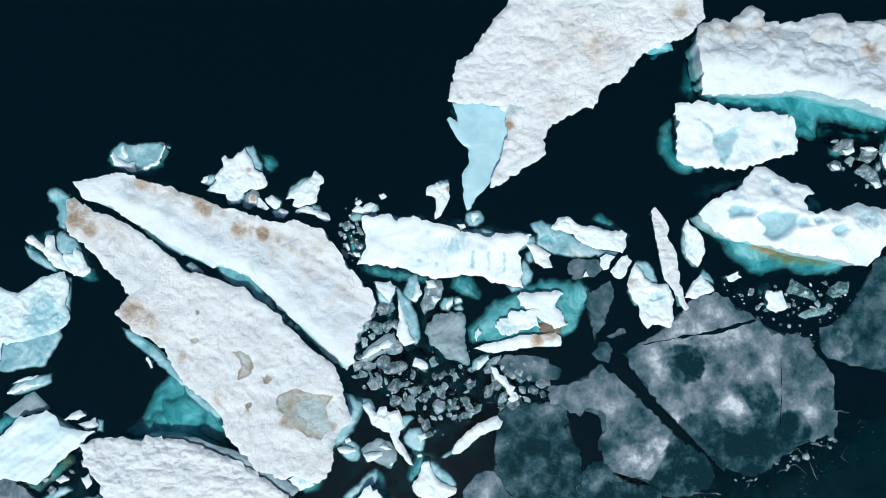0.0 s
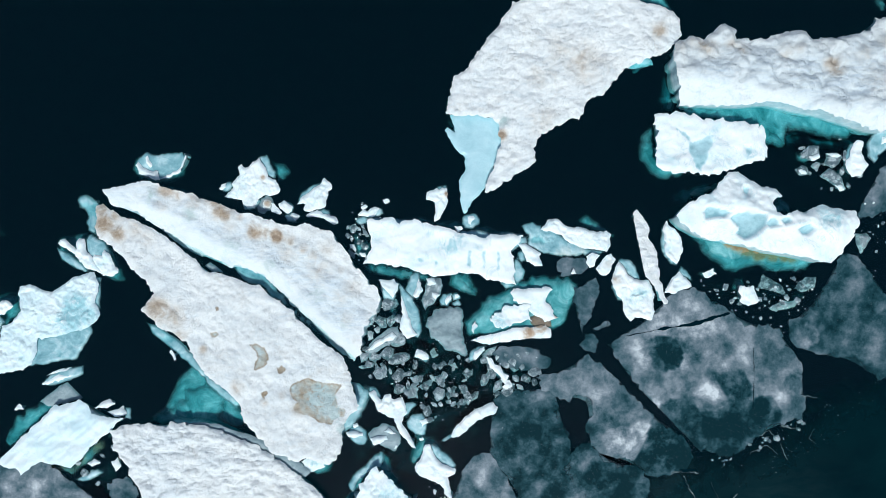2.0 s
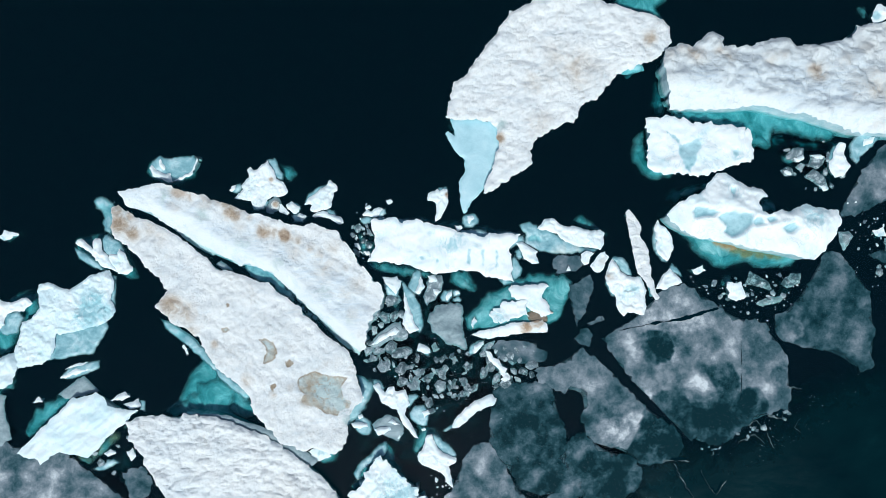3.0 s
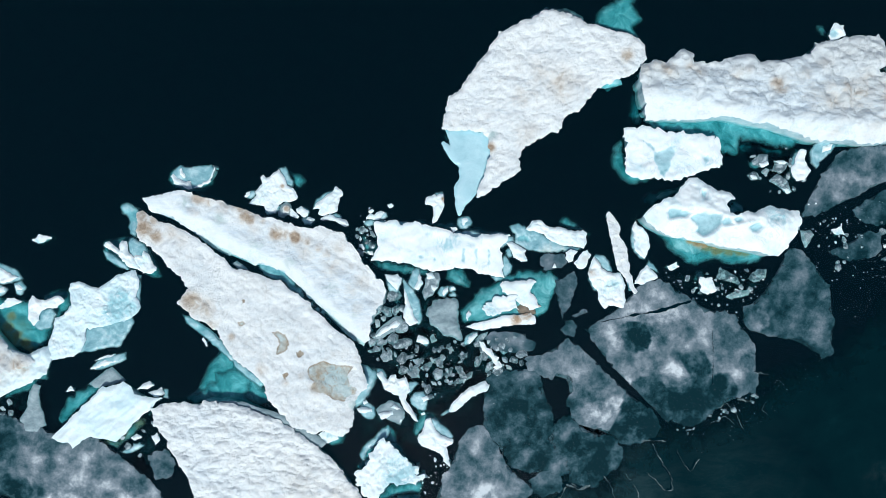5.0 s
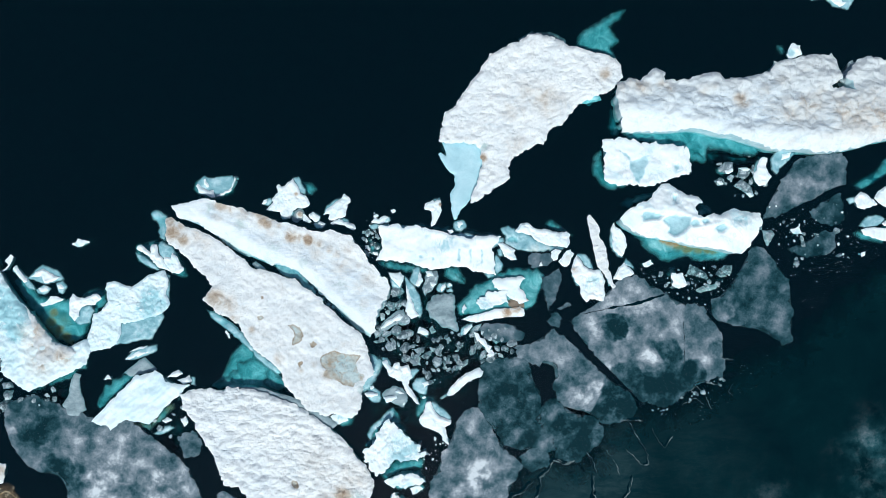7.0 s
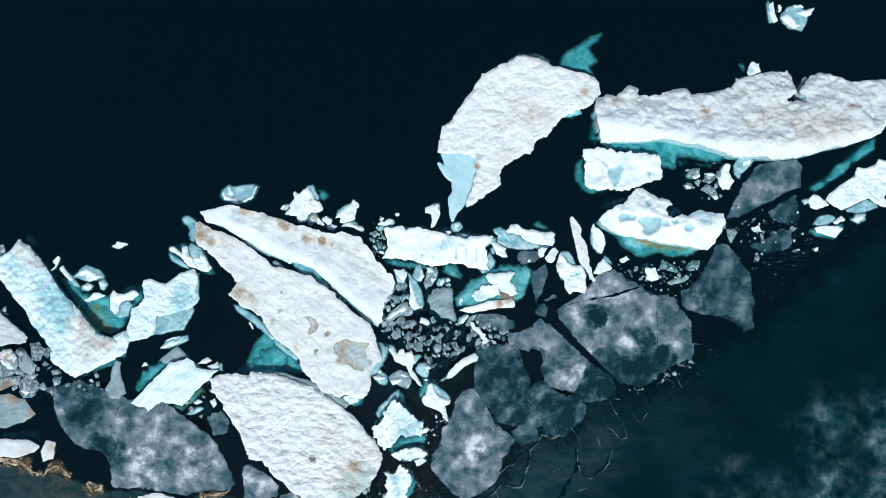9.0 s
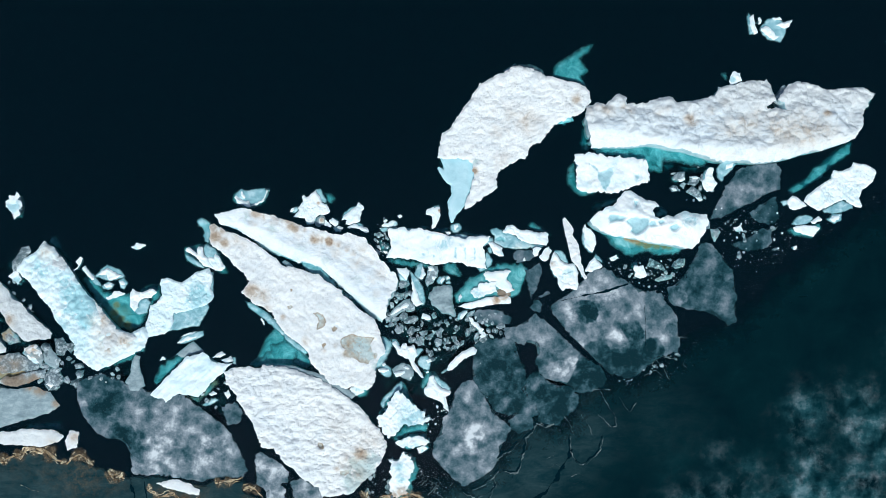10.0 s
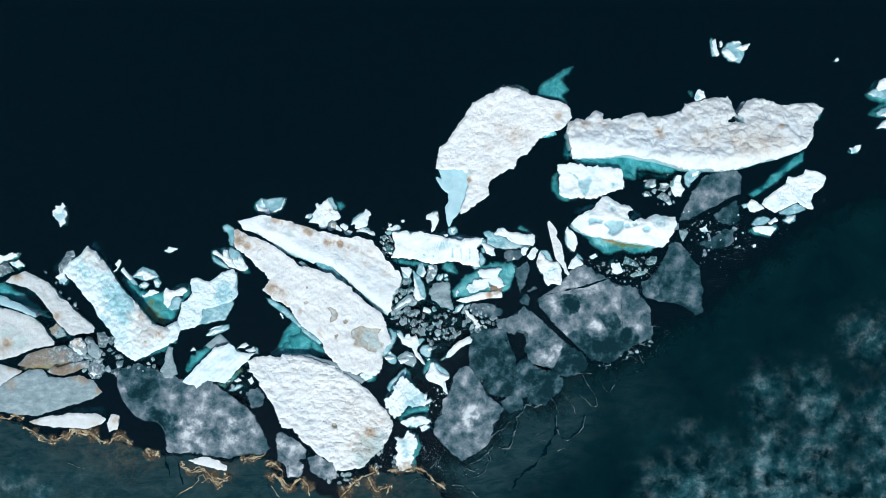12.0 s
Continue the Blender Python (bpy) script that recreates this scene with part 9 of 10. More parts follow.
ob = thing('dark_ice_sheet', 'dark slate shore ice sheet rimmed with tan foam', 'ice sheet', [(-60.82, -52.78), (-0.00, -11.88)])
block(ob, [(-59.01, -11.88), (-39.04, -12.97), (-37.08, -13.80), (-36.11, -14.59), (-34.14, -15.17), (-32.88, -14.98), (-31.62, -14.78), (-29.67, -15.86), (-28.90, -15.39), (-27.68, -15.95), (-25.97, -16.77), (-24.73, -17.12), (-22.73, -17.05), (-21.00, -17.37), (-19.27, -17.80), (-17.27, -17.53), (-15.67, -17.50), (-15.39, -17.96), (-15.71, -18.49), (-14.83, -18.98), (-14.37, -19.75), (-13.67, -20.78), (-12.63, -19.82), (-11.43, -20.87), (-9.46, -21.45), (-8.42, -20.50), (-7.38, -19.54), (-5.88, -19.36), (-4.39, -19.67), (-2.38, -19.25), (-1.43, -20.29), (-0.00, -21.85), (-1.33, -52.78), (-60.82, -50.39)], z=0.02, top=DARK, side=DARK, relief=0.02, cell=0.35, rough=0.2, edge=0.02, foot=-0.1, flare=0.02, names=('ice_top', 'ice_side'), dirt=[(-33.64, -15.15, 0.45, 0.60), (-35.61, -14.56, 0.40, 0.50), (-29.94, -16.20, 0.60, 0.30), (-28.46, -16.66, 2.0, 0.5), (-30.8, -16.4, 1.5, 0.3), (-25.9, -17.6, 1.0, 0.35), (-8.6, -21.6, 1.6, 0.35), (-19.8, -18.6, 1.2, 0.5), (-5.0, -21.2, 1.4, 0.4), (-33.5, -16.0, 1.3, 0.2), (-27.22, -16.86, 0.50, 0.30), (-21.80, -18.54, 0.70, 0.80), (-20.07, -18.91, 0.50, 0.60), (-17.28, -17.93, 0.45, 0.50), (-15.33, -18.81, 0.45, 0.50), (-13.88, -20.02, 0.45, 0.50), (-10.42, -20.71, 0.60, 0.50), (-7.16, -20.15, 0.70, 0.60), (-4.42, -20.27, 0.60, 0.40), (-38.06, -13.36, 0.40, 0.60), (-0.97, -21.06, 0.40, 0.40)], pale=[(-38.35, -19.84, 1.99, 0.80), (-35.87, -20.35, 1.99, 0.60), (-31.34, -19.54, 1.99, 0.30)], melt=[(-29.54, -24.11, 44.72)], soft_edge=0.5)
strand([(-24.72, -16.82), (-24.55, -17.57), (-24.32, -19.08)], 0.1, 0.003, DEEP, 'crack', ob, base=0.035, wander=0.12)
strand([(-23.60, -17.46), (-23.40, -18.62), (-23.11, -19.88)], 0.07, 0.003, DEEP, 'crack', ob, base=0.035, wander=0.12)
strand([(-25.05, -16.41), (-24.73, -16.97)], 0.16, 0.003, DEEP, 'crack', ob, base=0.035, wander=0.12)
strand([(-21.81, -18.84), (-22.09, -19.43), (-21.75, -19.59)], 0.03, 0.003, DEEP, 'crack', ob, base=0.035, wander=0.12)
strand([(-15.85, -19.29), (-15.59, -20.30), (-15.33, -21.21)], 0.03, 0.003, DEEP, 'crack', ob, base=0.035, wander=0.12)
strand([(-34.78, -15.45), (-34.24, -15.34), (-33.43, -15.05), (-33.08, -15.29), (-32.62, -14.64), (-31.64, -14.76), (-30.98, -14.91), (-30.56, -15.37), (-29.99, -15.74), (-29.47, -15.94), (-29.19, -15.51), (-28.56, -15.22), (-28.12, -15.36), (-27.48, -16.14)], 0.62, 0.012, LACE, 'foam_film', ob, base=0.03, wander=0.15, label='brown film of dried silt and foam')
strand([(-34.78, -15.45), (-34.24, -15.34), (-33.43, -15.05), (-33.08, -15.29), (-32.62, -14.64), (-31.64, -14.76), (-30.98, -14.91), (-30.56, -15.37), (-29.99, -15.74), (-29.47, -15.94), (-29.19, -15.51), (-28.56, -15.22), (-28.12, -15.36), (-27.48, -16.14)], 0.09, 0.03, SCUM, 'foam_line', ob, wander=0.1, ply=3, spread=0.3, label='cream dried foam line')
strand([(-26.25, -16.49), (-25.97, -17.21), (-25.51, -17.0), (-24.99, -17.24)], 0.62, 0.012, LACE, 'foam_film', ob, base=0.03, wander=0.15)
strand([(-26.25, -16.49), (-25.97, -17.21), (-25.51, -17.0), (-24.99, -17.24)], 0.09, 0.03, SCUM, 'foam_line', ob, wander=0.1, ply=3, spread=0.3)
strand([(-37.08, -14.05), (-36.1, -14.59), (-35.63, -15.11), (-34.64, -15.4), (-33.63, -15.19), (-32.86, -14.73)], 0.62, 0.012, LACE, 'foam_film', ob, base=0.03, wander=0.15)
strand([(-37.08, -14.05), (-36.1, -14.59), (-35.63, -15.11), (-34.64, -15.4), (-33.63, -15.19), (-32.86, -14.73)], 0.09, 0.03, SCUM, 'foam_line', ob, wander=0.1, ply=3, spread=0.3)
strand([(-23.26, -17.78), (-23.04, -18.38), (-22.3, -18.71), (-21.29, -18.46), (-20.58, -19.24), (-19.6, -19.53), (-18.93, -19.05)], 0.62, 0.012, LACE, 'foam_film', ob, base=0.03, wander=0.15)
strand([(-23.26, -17.78), (-23.04, -18.38), (-22.3, -18.71), (-21.29, -18.46), (-20.58, -19.24), (-19.6, -19.53), (-18.93, -19.05)], 0.09, 0.03, SCUM, 'foam_line', ob, wander=0.1, ply=3, spread=0.3)
strand([(-20.57, -18.89), (-20.45, -19.59), (-20.11, -19.9), (-19.35, -19.54)], 0.62, 0.012, LACE, 'foam_film', ob, base=0.03, wander=0.15)
strand([(-20.57, -18.89), (-20.45, -19.59), (-20.11, -19.9), (-19.35, -19.54)], 0.09, 0.03, SCUM, 'foam_line', ob, wander=0.1, ply=3, spread=0.3)
strand([(-18.02, -17.85), (-17.27, -17.73), (-16.51, -17.56), (-15.76, -17.44)], 0.62, 0.012, LACE, 'foam_film', ob, base=0.03, wander=0.15)
strand([(-18.02, -17.85), (-17.27, -17.73), (-16.51, -17.56), (-15.76, -17.44)], 0.09, 0.03, SCUM, 'foam_line', ob, wander=0.1, ply=3, spread=0.3)
strand([(-15.61, -19.69), (-15.09, -19.22), (-14.52, -19.74), (-14.14, -20.35), (-13.66, -20.67), (-13.13, -19.9), (-12.62, -19.72), (-12.15, -20.34), (-12.04, -21.34)], 0.62, 0.012, LACE, 'foam_film', ob, base=0.03, wander=0.15)
strand([(-15.61, -19.69), (-15.09, -19.22), (-14.52, -19.74), (-14.14, -20.35), (-13.66, -20.67), (-13.13, -19.9), (-12.62, -19.72), (-12.15, -20.34), (-12.04, -21.34)], 0.09, 0.03, SCUM, 'foam_line', ob, wander=0.1, ply=3, spread=0.3)
strand([(-15.81, -18.44), (-15.3, -18.21), (-14.81, -18.48), (-14.33, -19.0), (-14.37, -19.74)], 0.62, 0.012, LACE, 'foam_film', ob, base=0.03, wander=0.15)
strand([(-15.81, -18.44), (-15.3, -18.21), (-14.81, -18.48), (-14.33, -19.0), (-14.37, -19.74)], 0.09, 0.03, SCUM, 'foam_line', ob, wander=0.1, ply=3, spread=0.3)
strand([(-9.46, -21.55), (-8.68, -20.88), (-7.9, -20.02), (-6.88, -19.66), (-5.86, -19.1)], 0.62, 0.012, LACE, 'foam_film', ob, base=0.03, wander=0.15)
strand([(-9.46, -21.55), (-8.68, -20.88), (-7.9, -20.02), (-6.88, -19.66), (-5.86, -19.1)], 0.09, 0.03, SCUM, 'foam_line', ob, wander=0.1, ply=3, spread=0.3)
strand([(-6.89, -19.81), (-6.2, -21.08), (-4.93, -20.64), (-5.22, -21.52)], 0.62, 0.012, LACE, 'foam_film', ob, base=0.03, wander=0.15)
strand([(-6.89, -19.81), (-6.2, -21.08), (-4.93, -20.64), (-5.22, -21.52)], 0.09, 0.03, SCUM, 'foam_line', ob, wander=0.1, ply=3, spread=0.3)
strand([(-4.88, -19.39), (-3.63, -19.2), (-2.63, -19.14), (-1.65, -19.53), (-0.95, -20.56), (0.03, -21.15)], 0.62, 0.012, LACE, 'foam_film', ob, base=0.03, wander=0.15)
strand([(-4.88, -19.39), (-3.63, -19.2), (-2.63, -19.14), (-1.65, -19.53), (-0.95, -20.56), (0.03, -21.15)], 0.09, 0.03, SCUM, 'foam_line', ob, wander=0.1, ply=3, spread=0.3)
strand([(-39.04, -13.12), (-38.3, -13.35), (-37.53, -13.03), (-36.96, -13.55)], 0.62, 0.012, LACE, 'foam_film', ob, base=0.03, wander=0.15)
strand([(-39.04, -13.12), (-38.3, -13.35), (-37.53, -13.03), (-36.96, -13.55)], 0.09, 0.03, SCUM, 'foam_line', ob, wander=0.1, ply=3, spread=0.3)
strand([(-23.9, -20.84), (-23.13, -20.38), (-22.36, -20.01), (-21.74, -19.44), (-21.83, -19.18), (-21.32, -18.95), (-21.09, -19.46), (-21.6, -19.74)], 0.035, 0.03, SCUM, 'foam_line', ob, wander=0.08)
strand([(-33.24, -17.46), (-32.5, -17.79), (-31.76, -18.02)], 0.035, 0.03, SCUM, 'foam_line', ob, wander=0.08)
strand([(-15.38, -20.2), (-14.92, -20.97), (-14.69, -21.33)], 0.035, 0.03, SCUM, 'foam_line', ob, wander=0.08)

ob = thing('dark_ice_sheet', 'dark green-black thin ice sheet with drowned whitish patches', 'ice sheet', [(-2.29, -56.00), (80.89, 7.07)])
block(ob, [(0.09, -21.95), (-1.04, -20.41), (-2.29, -19.36), (-1.84, -18.08), (-0.07, -17.61), (1.41, -17.92), (3.21, -16.60), (4.16, -15.29), (5.34, -13.35), (7.10, -12.93), (8.81, -13.50), (9.95, -12.55), (10.41, -11.07), (12.43, -10.41), (15.19, -9.78), (17.97, -8.66), (20.28, -6.77), (22.79, -6.13), (25.63, -3.52), (29.72, -0.46), (33.29, 1.87), (39.72, 4.07), (56.26, 7.07), (80.89, 6.00), (78.56, -56.00), (-1.23, -52.79)], z=0.012, top=DARK, side=DARK, relief=0.004, cell=0.4, rough=0.35, edge=0.01, foot=-0.1, flare=0.02, names=('ice_top', 'ice_side'), pale=[(28.42, -13.83, 1.51, 0.9), (28.1, -15.55, 1.35, 0.6), (32.4, -13.75, 1.72, 0.9), (33.07, -15.37, 1.62, 1.2), (29.0, -17.83, 1.62, 0.9), (32.44, -18.72, 1.62, 0.8), (34.47, -17.56, 1.51, 0.9), (33.1, -20.74, 1.83, 1.0), (28.88, -20.81, 2.59, 1.4), (30.31, -22.37, 2.43, 1.1), (25.88, -21.43, 2.05, 0.8), (22.1, -22.77, 2.96, 1.3), (19.4, -21.76, 1.89, 0.8), (38.02, -9.51, 1.83, 0.8), (36.81, -8.96, 1.51, 0.6), (38.49, -16.24, 2.05, 1.1), (38.36, -19.47, 2.16, 0.9), (38.0, -22.44, 2.26, 0.9), (23.78, -18.11, 0.97, 0.45), (34.27, -22.53, 1.83, 0.8), (24.82, -22.88, 2.16, 1.0), (21.34, -17.01, 1.35, 0.25)], melt=[(0.54, -20.87, 2.98, 1.00), (3.58, -19.51, 2.98, 1.00), (6.90, -17.65, 2.98, 1.00), (8.70, -16.23, 2.98, 0.90), (11.24, -14.84, 2.49, 0.80), (10.85, -12.34, 1.99, 0.60), (16.77, -13.58, 2.98, 0.30)], soft_edge=4.0)
strand([(4.76, -17.56), (5.15, -17.82), (5.75, -17.75), (6.07, -17.11), (6.2, -16.37), (6.48, -15.64), (6.4, -15.13), (7.02, -14.66), (7.3, -13.93)], 0.06, 0.02, FROST, 'frost_line', ob, wander=0.12, label='pale frosted crack rim')
strand([(4.66, -17.45), (5.05, -17.72), (5.65, -17.64), (5.98, -17.01), (6.11, -16.27), (6.39, -15.53), (6.31, -15.03), (6.93, -14.56), (7.21, -13.82)], 0.09, 0.003, DEEP, 'crack', ob, base=0.022, wander=0.12)
strand([(7.3, -13.93), (8.03, -14.31), (8.69, -13.99), (9.31, -13.41), (10.07, -13.05), (10.59, -12.57)], 0.09, 0.02, FROST, 'frost_line', ob, wander=0.12)
strand([(7.21, -13.82), (7.94, -14.2), (8.6, -13.88), (9.22, -13.31), (9.98, -12.94), (10.5, -12.47)], 0.135, 0.003, DEEP, 'crack', ob, base=0.022, wander=0.12)
strand([(7.6, -13.89), (8.04, -14.21), (8.54, -14.03)], 0.1, 0.02, FROST, 'frost_line', ob, wander=0.12)
strand([(7.51, -13.79), (7.94, -14.1), (8.45, -13.92)], 0.15, 0.003, DEEP, 'crack', ob, base=0.022, wander=0.12)
strand([(9.56, -13.52), (10.02, -14.29), (10.24, -15.05)], 0.04, 0.02, FROST, 'frost_line', ob, wander=0.12)
strand([(9.46, -13.42), (9.93, -14.19), (10.14, -14.94)], 0.06, 0.003, DEEP, 'crack', ob, base=0.022, wander=0.12)
strand([(9.99, -15.04), (9.94, -16.28), (10.54, -17.3), (11.14, -17.23), (11.91, -16.61), (12.28, -16.13), (12.57, -15.14)], 0.045, 0.02, FROST, 'frost_line', ob, wander=0.12)
strand([(9.89, -14.93), (9.84, -16.18), (10.45, -17.2), (11.05, -17.12), (11.82, -16.51), (12.19, -16.02), (12.48, -15.04)], 0.068, 0.003, DEEP, 'crack', ob, base=0.022, wander=0.12)
strand([(10.88, -11.59), (11.88, -11.48), (13.27, -11.44)], 0.05, 0.02, FROST, 'frost_line', ob, wander=0.12)
strand([(10.79, -11.48), (11.78, -11.38), (13.18, -11.34)], 0.075, 0.003, DEEP, 'crack', ob, base=0.022, wander=0.12)
strand([(12.37, -11.65), (13.06, -12.93), (13.53, -13.69), (13.6, -14.34), (13.25, -14.43)], 0.04, 0.02, FROST, 'frost_line', ob, wander=0.12)
strand([(12.27, -11.55), (12.97, -12.82), (13.43, -13.59), (13.5, -14.24), (13.15, -14.32)], 0.06, 0.003, DEEP, 'crack', ob, base=0.022, wander=0.12)
strand([(13.85, -11.96), (14.3, -12.98), (14.79, -13.25), (15.22, -12.52)], 0.035, 0.02, FROST, 'frost_line', ob, wander=0.12)
strand([(13.75, -11.86), (14.21, -12.87), (14.69, -13.14), (15.12, -12.42)], 0.053, 0.003, DEEP, 'crack', ob, base=0.022, wander=0.12)
strand([(10.81, -13.33), (11.51, -14.35), (11.73, -15.11)], 0.025, 0.02, FROST, 'frost_line', ob, wander=0.12)
strand([(12.05, -13.38), (12.77, -14.01), (13.25, -14.43)], 0.03, 0.02, FROST, 'frost_line', ob, wander=0.12)
strand([(0.54, -20.77), (1.53, -21.01), (2.49, -21.7), (2.97, -22.07)], 0.05, 0.02, FROST, 'frost_line', ob, wander=0.12)
strand([(0.44, -20.66), (1.43, -20.91), (2.4, -21.59), (2.88, -21.96)], 0.075, 0.003, DEEP, 'crack', ob, base=0.022, wander=0.12)
strand([(1.36, -19.16), (2.58, -19.71), (3.08, -19.48)], 0.05, 0.02, FROST, 'frost_line', ob, wander=0.12)
strand([(1.26, -19.05), (2.48, -19.6), (2.99, -19.38)], 0.075, 0.003, DEEP, 'crack', ob, base=0.022, wander=0.12)
strand([(2.11, -18.94), (3.02, -18.73), (3.63, -18.26), (4.26, -17.53)], 0.05, 0.02, FROST, 'frost_line', ob, wander=0.12)
strand([(2.02, -18.84), (2.92, -18.62), (3.54, -18.15), (4.17, -17.43)], 0.075, 0.003, DEEP, 'crack', ob, base=0.022, wander=0.12)
strand([(4.19, -16.78), (4.61, -16.3), (5.22, -16.08), (6.0, -15.37)], 0.06, 0.02, FROST, 'frost_line', ob, wander=0.12)
strand([(4.1, -16.68), (4.52, -16.2), (5.12, -15.98), (5.9, -15.26)], 0.09, 0.003, DEEP, 'crack', ob, base=0.022, wander=0.12)
strand([(2.8, -20.21), (3.47, -19.74), (4.01, -18.77), (3.74, -18.01)], 0.045, 0.02, FROST, 'frost_line', ob, wander=0.12)
strand([(2.71, -20.11), (3.38, -19.64), (3.92, -18.67), (3.65, -17.91)], 0.068, 0.003, DEEP, 'crack', ob, base=0.022, wander=0.12)
strand([(16.18, -9.57), (16.94, -9.36), (17.41, -9.88), (17.87, -10.89)], 0.03, 0.02, FROST, 'frost_line', ob, wander=0.12)
strand([(17.44, -9.13), (18.18, -9.26), (18.46, -8.68)], 0.04, 0.02, FROST, 'frost_line', ob, wander=0.12)
strand([(17.35, -9.03), (18.09, -9.16), (18.36, -8.57)], 0.06, 0.003, DEEP, 'crack', ob, base=0.022, wander=0.12)
strand([(19.17, -9.3), (18.91, -9.69), (19.29, -10.1)], 0.03, 0.02, FROST, 'frost_line', ob, wander=0.12)
strand([(15.89, -10.56), (16.66, -10.09), (17.38, -10.62)], 0.025, 0.02, FROST, 'frost_line', ob, wander=0.12)
strand([(18.0, -7.66), (18.75, -7.59), (19.49, -7.73)], 0.05, 0.02, FROST, 'frost_line', ob, wander=0.12)
strand([(17.91, -7.56), (18.65, -7.49), (19.39, -7.62)], 0.075, 0.003, DEEP, 'crack', ob, base=0.022, wander=0.12)
strand([(-3.44, -20.7), (-2.67, -20.23), (-1.92, -20.02), (-1.06, -20.8)], 0.035, 0.02, FROST, 'frost_line', ob, wander=0.12)
strand([(-3.54, -20.6), (-2.77, -20.13), (-2.01, -19.91), (-1.15, -20.7)], 0.053, 0.003, DEEP, 'crack', ob, base=0.022, wander=0.12)
strand([(-0.83, -17.82), (-0.35, -18.34), (-0.88, -19.06), (-0.16, -19.59)], 0.03, 0.02, FROST, 'frost_line', ob, wander=0.12)
strand([(-1.85, -18.52), (-1.34, -18.05), (-0.61, -18.58), (-1.39, -19.29)], 0.03, 0.02, FROST, 'frost_line', ob, wander=0.12)
strand([(-2.57, -17.75), (-2.05, -17.27), (-1.57, -17.79), (-2.1, -18.51)], 0.03, 0.02, FROST, 'frost_line', ob, wander=0.12)
strand([(9.85, -18.27), (10.51, -18.05), (10.85, -18.31)], 0.02, 0.02, FROST, 'frost_line', ob, wander=0.12)
strand([(9.98, -18.77), (10.58, -18.6), (10.97, -18.81)], 0.02, 0.02, FROST, 'frost_line', ob, wander=0.12)
strand([(8.08, -16.7), (8.59, -16.47), (8.92, -16.83)], 0.02, 0.02, FROST, 'frost_line', ob, wander=0.12)
strand([(8.15, -17.45), (8.75, -17.23), (9.13, -17.64)], 0.02, 0.02, FROST, 'frost_line', ob, wander=0.12)
strand([(10.1, -16.04), (9.56, -17.01), (8.87, -17.98), (8.07, -19.19), (6.53, -20.37), (5.74, -21.38)], 0.16, 0.003, DEEP, 'crack', ob, base=0.022, wander=0.2)


# ---- ice rubble ----
grey_lumps = [lump_mesh("ice_chunk", 1.0, 0.2, k, CHUNK, 9 + k % 4, 0.08) for k in range(9)]
white_lumps = [lump_mesh("ice_chunk", 1.0, 0.2, 40 + k, ICE, 6 + k % 3) for k in range(6)]
scatter("ice_chunk", 'rounded grey ice lump in the rubble', [(-3.79, -5.76), (-2.18, -5.49), (-0.58, -5.62), (1.83, -5.36), (2.37, -6.56), (1.83, -7.90), (0.49, -8.03), (-0.58, -9.23), (-1.38, -7.76), (-2.45, -6.96), (-3.79, -6.83)], 46, (0.25, 0.8), grey_lumps, 1)
scatter("ice_chunk", 'rounded grey ice lump in the rubble', [(-3.79, -3.62), (-3.25, -2.68), (-2.18, -2.68), (-2.05, -4.15), (-2.45, -5.22), (-3.52, -5.49), (-4.19, -5.49)], 14, (0.4, 1.0), grey_lumps, 2)
scatter("ice_chunk", 'grey ice lump beside the slab', [(-4.86, 1.20), (-4.06, 1.74), (-3.79, 0.67), (-4.06, -0.67), (-4.59, -0.14)], 12, (0.2, 0.6), grey_lumps, 3)
scatter("ice_chunk", 'small white ice bit beside the slab', [(-4.86, 1.20), (-4.06, 2.01), (-3.26, 2.41), (-3.52, 1.60), (-4.06, -0.67), (-4.73, 0.40)], 10, (0.12, 0.35), white_lumps, 4, joined=True)
scatter("ice_chunk", 'dark ice lump in the rubble', [(1.83, -5.22), (4.78, -5.22), (4.91, -6.83), (3.17, -7.76), (2.37, -7.36)], 22, (0.4, 1.2), grey_lumps, 5)
scatter("ice_chunk", 'small white ice bit in the rubble', [(-3.79, -5.22), (3.17, -5.22), (4.78, -5.76), (3.17, -9.50), (-0.58, -9.50), (-3.52, -6.83)], 20, (0.08, 0.3), white_lumps, 6, joined=True)
scatter("ice_chunk", 'small ice bits in front of the wedge', [(13.36, -2.01), (14.97, -1.75), (18.19, -1.48), (19.27, -2.01), (17.65, -3.35), (16.58, -3.89), (13.90, -2.68)], 26, (0.15, 0.5), grey_lumps, 7)
scatter("ice_chunk", 'small white ice bit by the grey sheet', [(13.36, -2.01), (14.97, -1.75), (18.19, -1.48), (19.27, -2.01), (17.65, -3.35), (16.58, -3.89), (13.90, -2.68)], 14, (0.1, 0.3), white_lumps, 8, joined=True)
scatter("ice_chunk", 'glassy ice bit east of the block', [(17.94, 5.50), (21.11, 5.77), (21.11, 3.08), (19.55, 3.08), (18.21, 4.16)], 7, (0.2, 0.5), grey_lumps, 9)
scatter("ice_chunk", 'grey ice bit in the slush', [(19.05, 5.21), (21.52, 5.11), (21.71, 3.61), (20.43, 2.67), (18.98, 3.73)], 8, (0.25, 0.7), grey_lumps, 10)
scatter("ice_chunk", 'grey ice bit in the slush', [(21.87, 1.61), (26.33, 1.42), (26.70, -1.57), (23.24, -1.43), (21.79, -0.37)], 24, (0.15, 0.6), grey_lumps, 11)
scatter("ice_chunk", 'small white ice bit in the slush', [(21.42, 2.63), (26.85, 1.90), (27.22, -1.10), (23.26, -0.93)], 22, (0.08, 0.3), white_lumps, 12, joined=True)
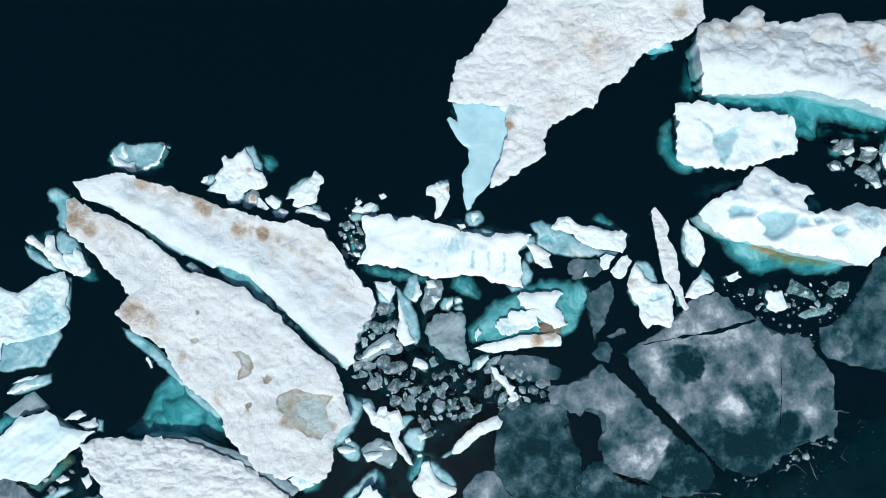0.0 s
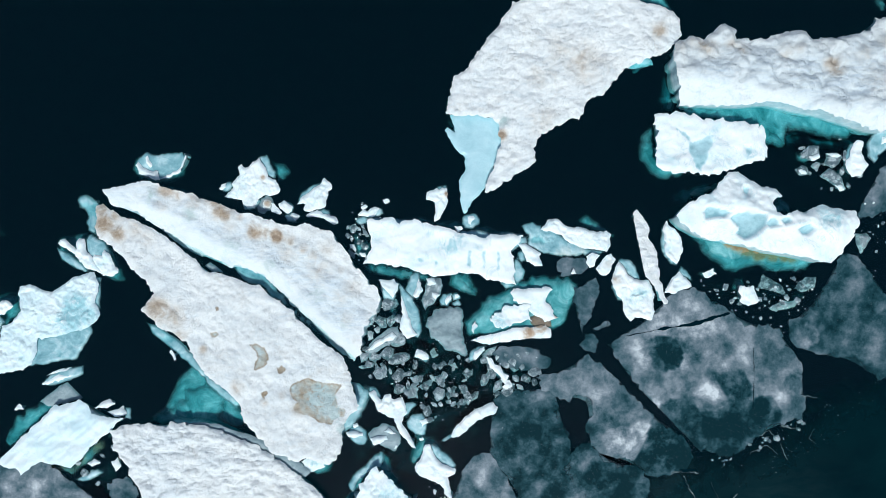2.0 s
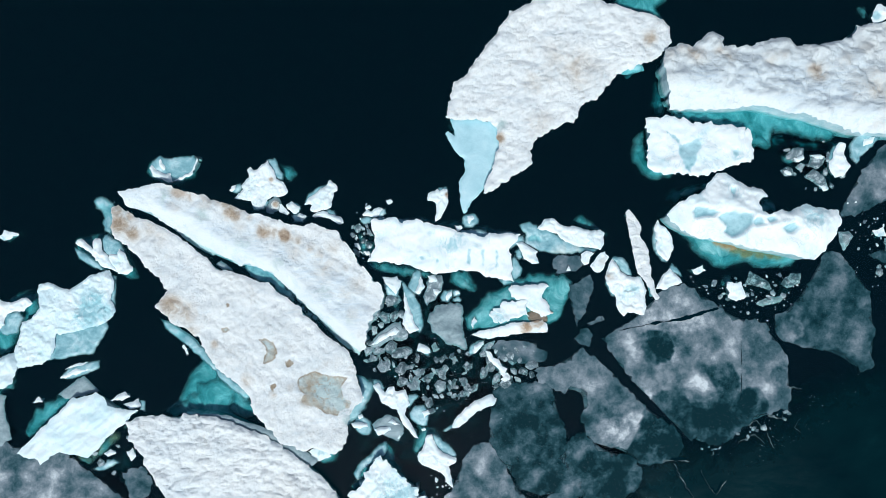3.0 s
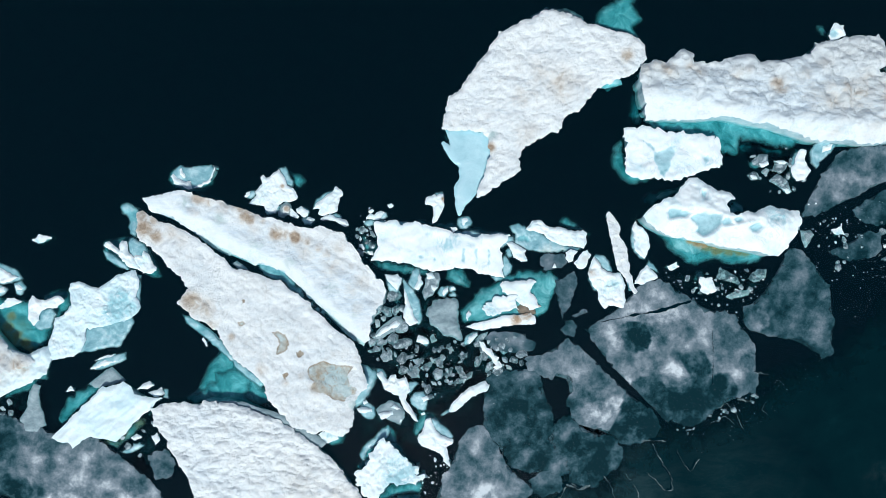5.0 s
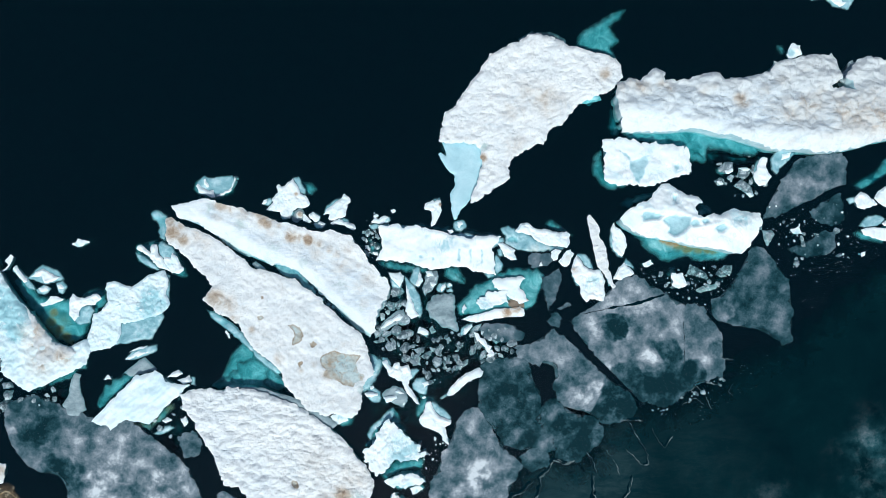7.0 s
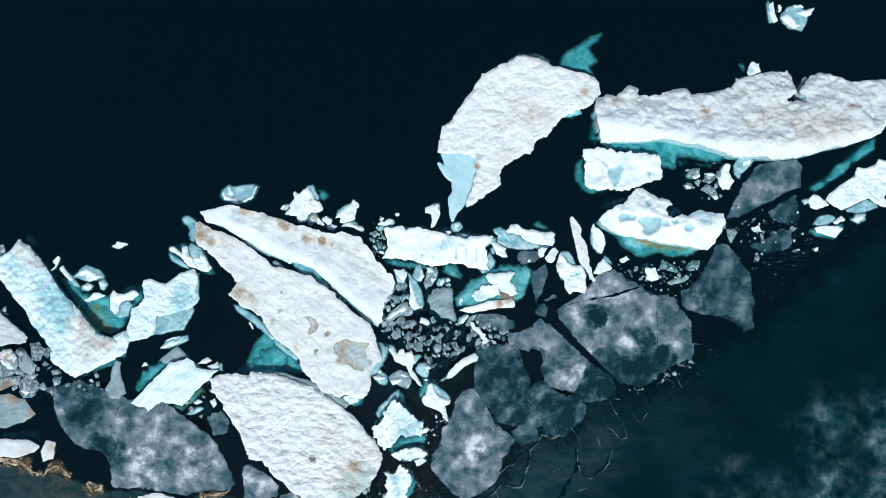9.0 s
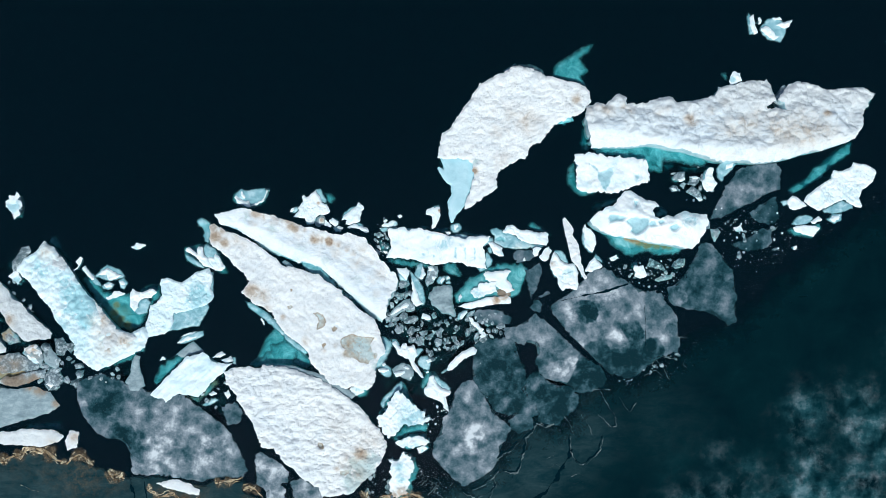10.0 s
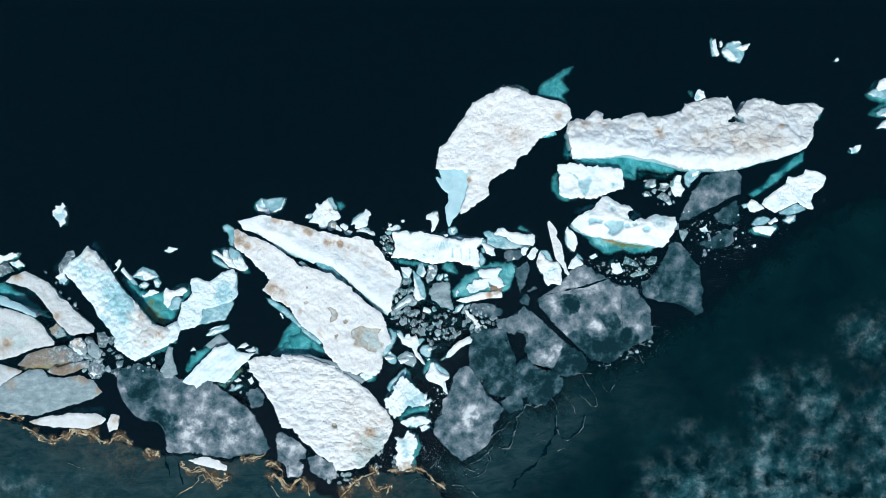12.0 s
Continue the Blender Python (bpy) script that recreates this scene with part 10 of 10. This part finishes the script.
scatter("ice_chunk", 'grey ice lump in the western rubble', [(-32.26, -6.52), (-28.75, -6.17), (-28.11, -8.70), (-26.89, -9.25), (-29.41, -9.89), (-31.40, -9.55)], 26, (0.4, 1.2), grey_lumps, 13)
scatter("ice_chunk", 'grey ice lump in the western rubble', [(-35.48, -0.40), (-32.99, -0.51), (-32.58, -2.52), (-30.67, -4.59), (-30.47, -5.60), (-31.69, -5.05), (-33.58, -2.48)], 14, (0.3, 0.9), grey_lumps, 14)
scatter("ice_chunk", 'small grey ice bit under the bent floe', [(-26.85, -8.50), (-25.34, -8.06), (-25.14, -9.32), (-26.41, -9.77), (-27.14, -9.24)], 8, (0.25, 0.6), grey_lumps, 15)
scatter("ice_chunk", 'small ice bit beside the tilted floe', [(-18.94, -10.08), (-16.66, -9.43), (-16.49, -11.18), (-17.53, -12.14), (-18.76, -11.59)], 10, (0.25, 0.8), grey_lumps, 16)
scatter("ice_chunk", 'small ice bit by the shore', [(-6.28, -17.10), (-4.29, -17.18), (-4.37, -19.18), (-5.89, -19.61), (-6.85, -18.82)], 16, (0.15, 0.6), grey_lumps, 17)
scatter("ice_chunk", 'small ice bit by the shore', [(-9.86, -19.20), (-8.37, -19.26), (-7.39, -19.80), (-9.19, -20.87), (-10.65, -20.16)], 10, (0.3, 0.9), grey_lumps, 18)
scatter("ice_chunk", 'small ice bit under the pale sheet', [(-1.84, -12.30), (0.40, -12.40), (-0.16, -13.87), (-1.43, -14.56)], 16, (0.12, 0.4), white_lumps, 19, joined=True)
scatter("ice_chunk", 'ice bit along the sheet edge', [(13.08, -10.85), (14.69, -10.71), (16.57, -9.65), (18.45, -8.84), (19.25, -8.04), (18.71, -9.25), (16.57, -10.31), (14.69, -11.12)], 20, (0.12, 0.5), grey_lumps, 20)
crumbs("brash_ice", "fine pale brash ice crumbs floating on dark water", [(-4.06, -5.22), (5.31, -4.96), (5.85, -6.30), (3.17, -7.90), (2.63, -10.04), (-0.04, -10.30), (-3.79, -7.36)], 500, (0.02, 0.09), FROST, 3)
crumbs("brash_ice", "fine pale brash ice crumbs floating on dark water", [(21.67, 2.62), (27.36, 2.37), (27.70, -1.62), (25.61, -4.01), (23.57, -5.42), (23.67, -2.94), (22.78, -0.41)], 420, (0.02, 0.09), FROST, 5)
crumbs("brash_ice", "fine pale brash ice crumbs along the dark shore ice", [(13.90, -10.98), (18.96, -8.70), (22.56, -5.87), (23.51, -6.91), (19.37, -10.71), (14.83, -12.51)], 500, (0.02, 0.08), FROST, 7)
crumbs("brash_ice", "fine pale brash ice crumbs along the dark shore ice", [(-2.05, -17.28), (0.18, -17.62), (2.13, -18.55), (4.19, -17.04), (5.28, -14.85), (6.00, -15.37), (4.64, -18.06), (3.04, -20.49), (0.49, -21.98), (-0.96, -20.82), (-2.14, -19.27)], 600, (0.02, 0.1), FROST, 11)
crumbs("brash_ice", "fine pale brash ice crumbs beside the grey sheets", [(-32.24, -6.02), (-28.00, -6.21), (-26.91, -9.74), (-23.96, -10.87), (-18.03, -12.12), (-17.10, -13.65), (-15.69, -15.71), (-14.76, -17.24), (-15.67, -15.21), (-17.58, -13.13), (-23.92, -9.87), (-28.93, -10.16), (-31.41, -9.80)], 420, (0.02, 0.1), FROST, 12)
crumbs("brash_ice", "fine pale brash ice crumbs along the dark shore ice", [(26.31, 0.93), (28.30, 1.09), (32.30, 1.76), (34.34, 3.31), (34.80, 2.30), (33.24, 0.63), (30.21, -0.83), (26.64, -3.06), (24.58, -4.96), (23.88, -3.94)], 420, (0.02, 0.12), FROST, 14)
crumbs("brash_ice", "tiny white ice crumbs strewn in the rubble", [(-3.79, -3.08), (-0.58, -2.01), (2.1, -4.68), (4.78, -5.22), (5.85, -6.83), (2.63, -8.43), (0.49, -9.49), (-2.18, -7.36), (-3.78, -6.29)], 260, (0.03, 0.09), ICE, 21)
crumbs("brash_ice", "tiny white ice crumbs beside the slab", [(-4.99, 2.54), (-2.72, 2.54), (-2.18, 1.74), (-3.52, 1.74), (-3.79, -0.67), (-4.32, -0.67), (-4.99, 1.2)], 110, (0.03, 0.1), ICE, 22)
crumbs("brash_ice", "tiny white ice crumbs before the wedge", [(12.83, -1.17), (15.21, -2.24), (18.66, -1.27), (19.67, -2.31), (18.6, -4.34), (15.86, -4.3), (14.51, -2.91)], 160, (0.03, 0.1), ICE, 23)
crumbs("brash_ice", "tiny white ice crumbs in the eastern slush", [(21.56, 1.48), (27.79, 3.03), (27.65, -1.38), (24.47, -4.36), (22.73, -3.42)], 180, (0.03, 0.075), ICE, 24)
crumbs("brash_ice", "tiny white ice crumbs along the sheet edges", [(12.31, -11.07), (14.38, -10.25), (18.86, -8.79), (20.6, -7.11), (23.71, -5.8), (23.69, -7.17), (19.18, -9.82), (14.7, -11.45)], 90, (0.03, 0.09), ICE, 25)
crumbs("brash_ice", "tiny white ice crumbs by the shore", [(-1.07, -11.83), (0.88, -12.91), (-0.25, -15.85), (1.1, -19.4), (4.14, -18.03), (3.54, -20.5), (-0.91, -19.81), (-2.28, -16.76)], 200, (0.03, 0.1), ICE, 26)
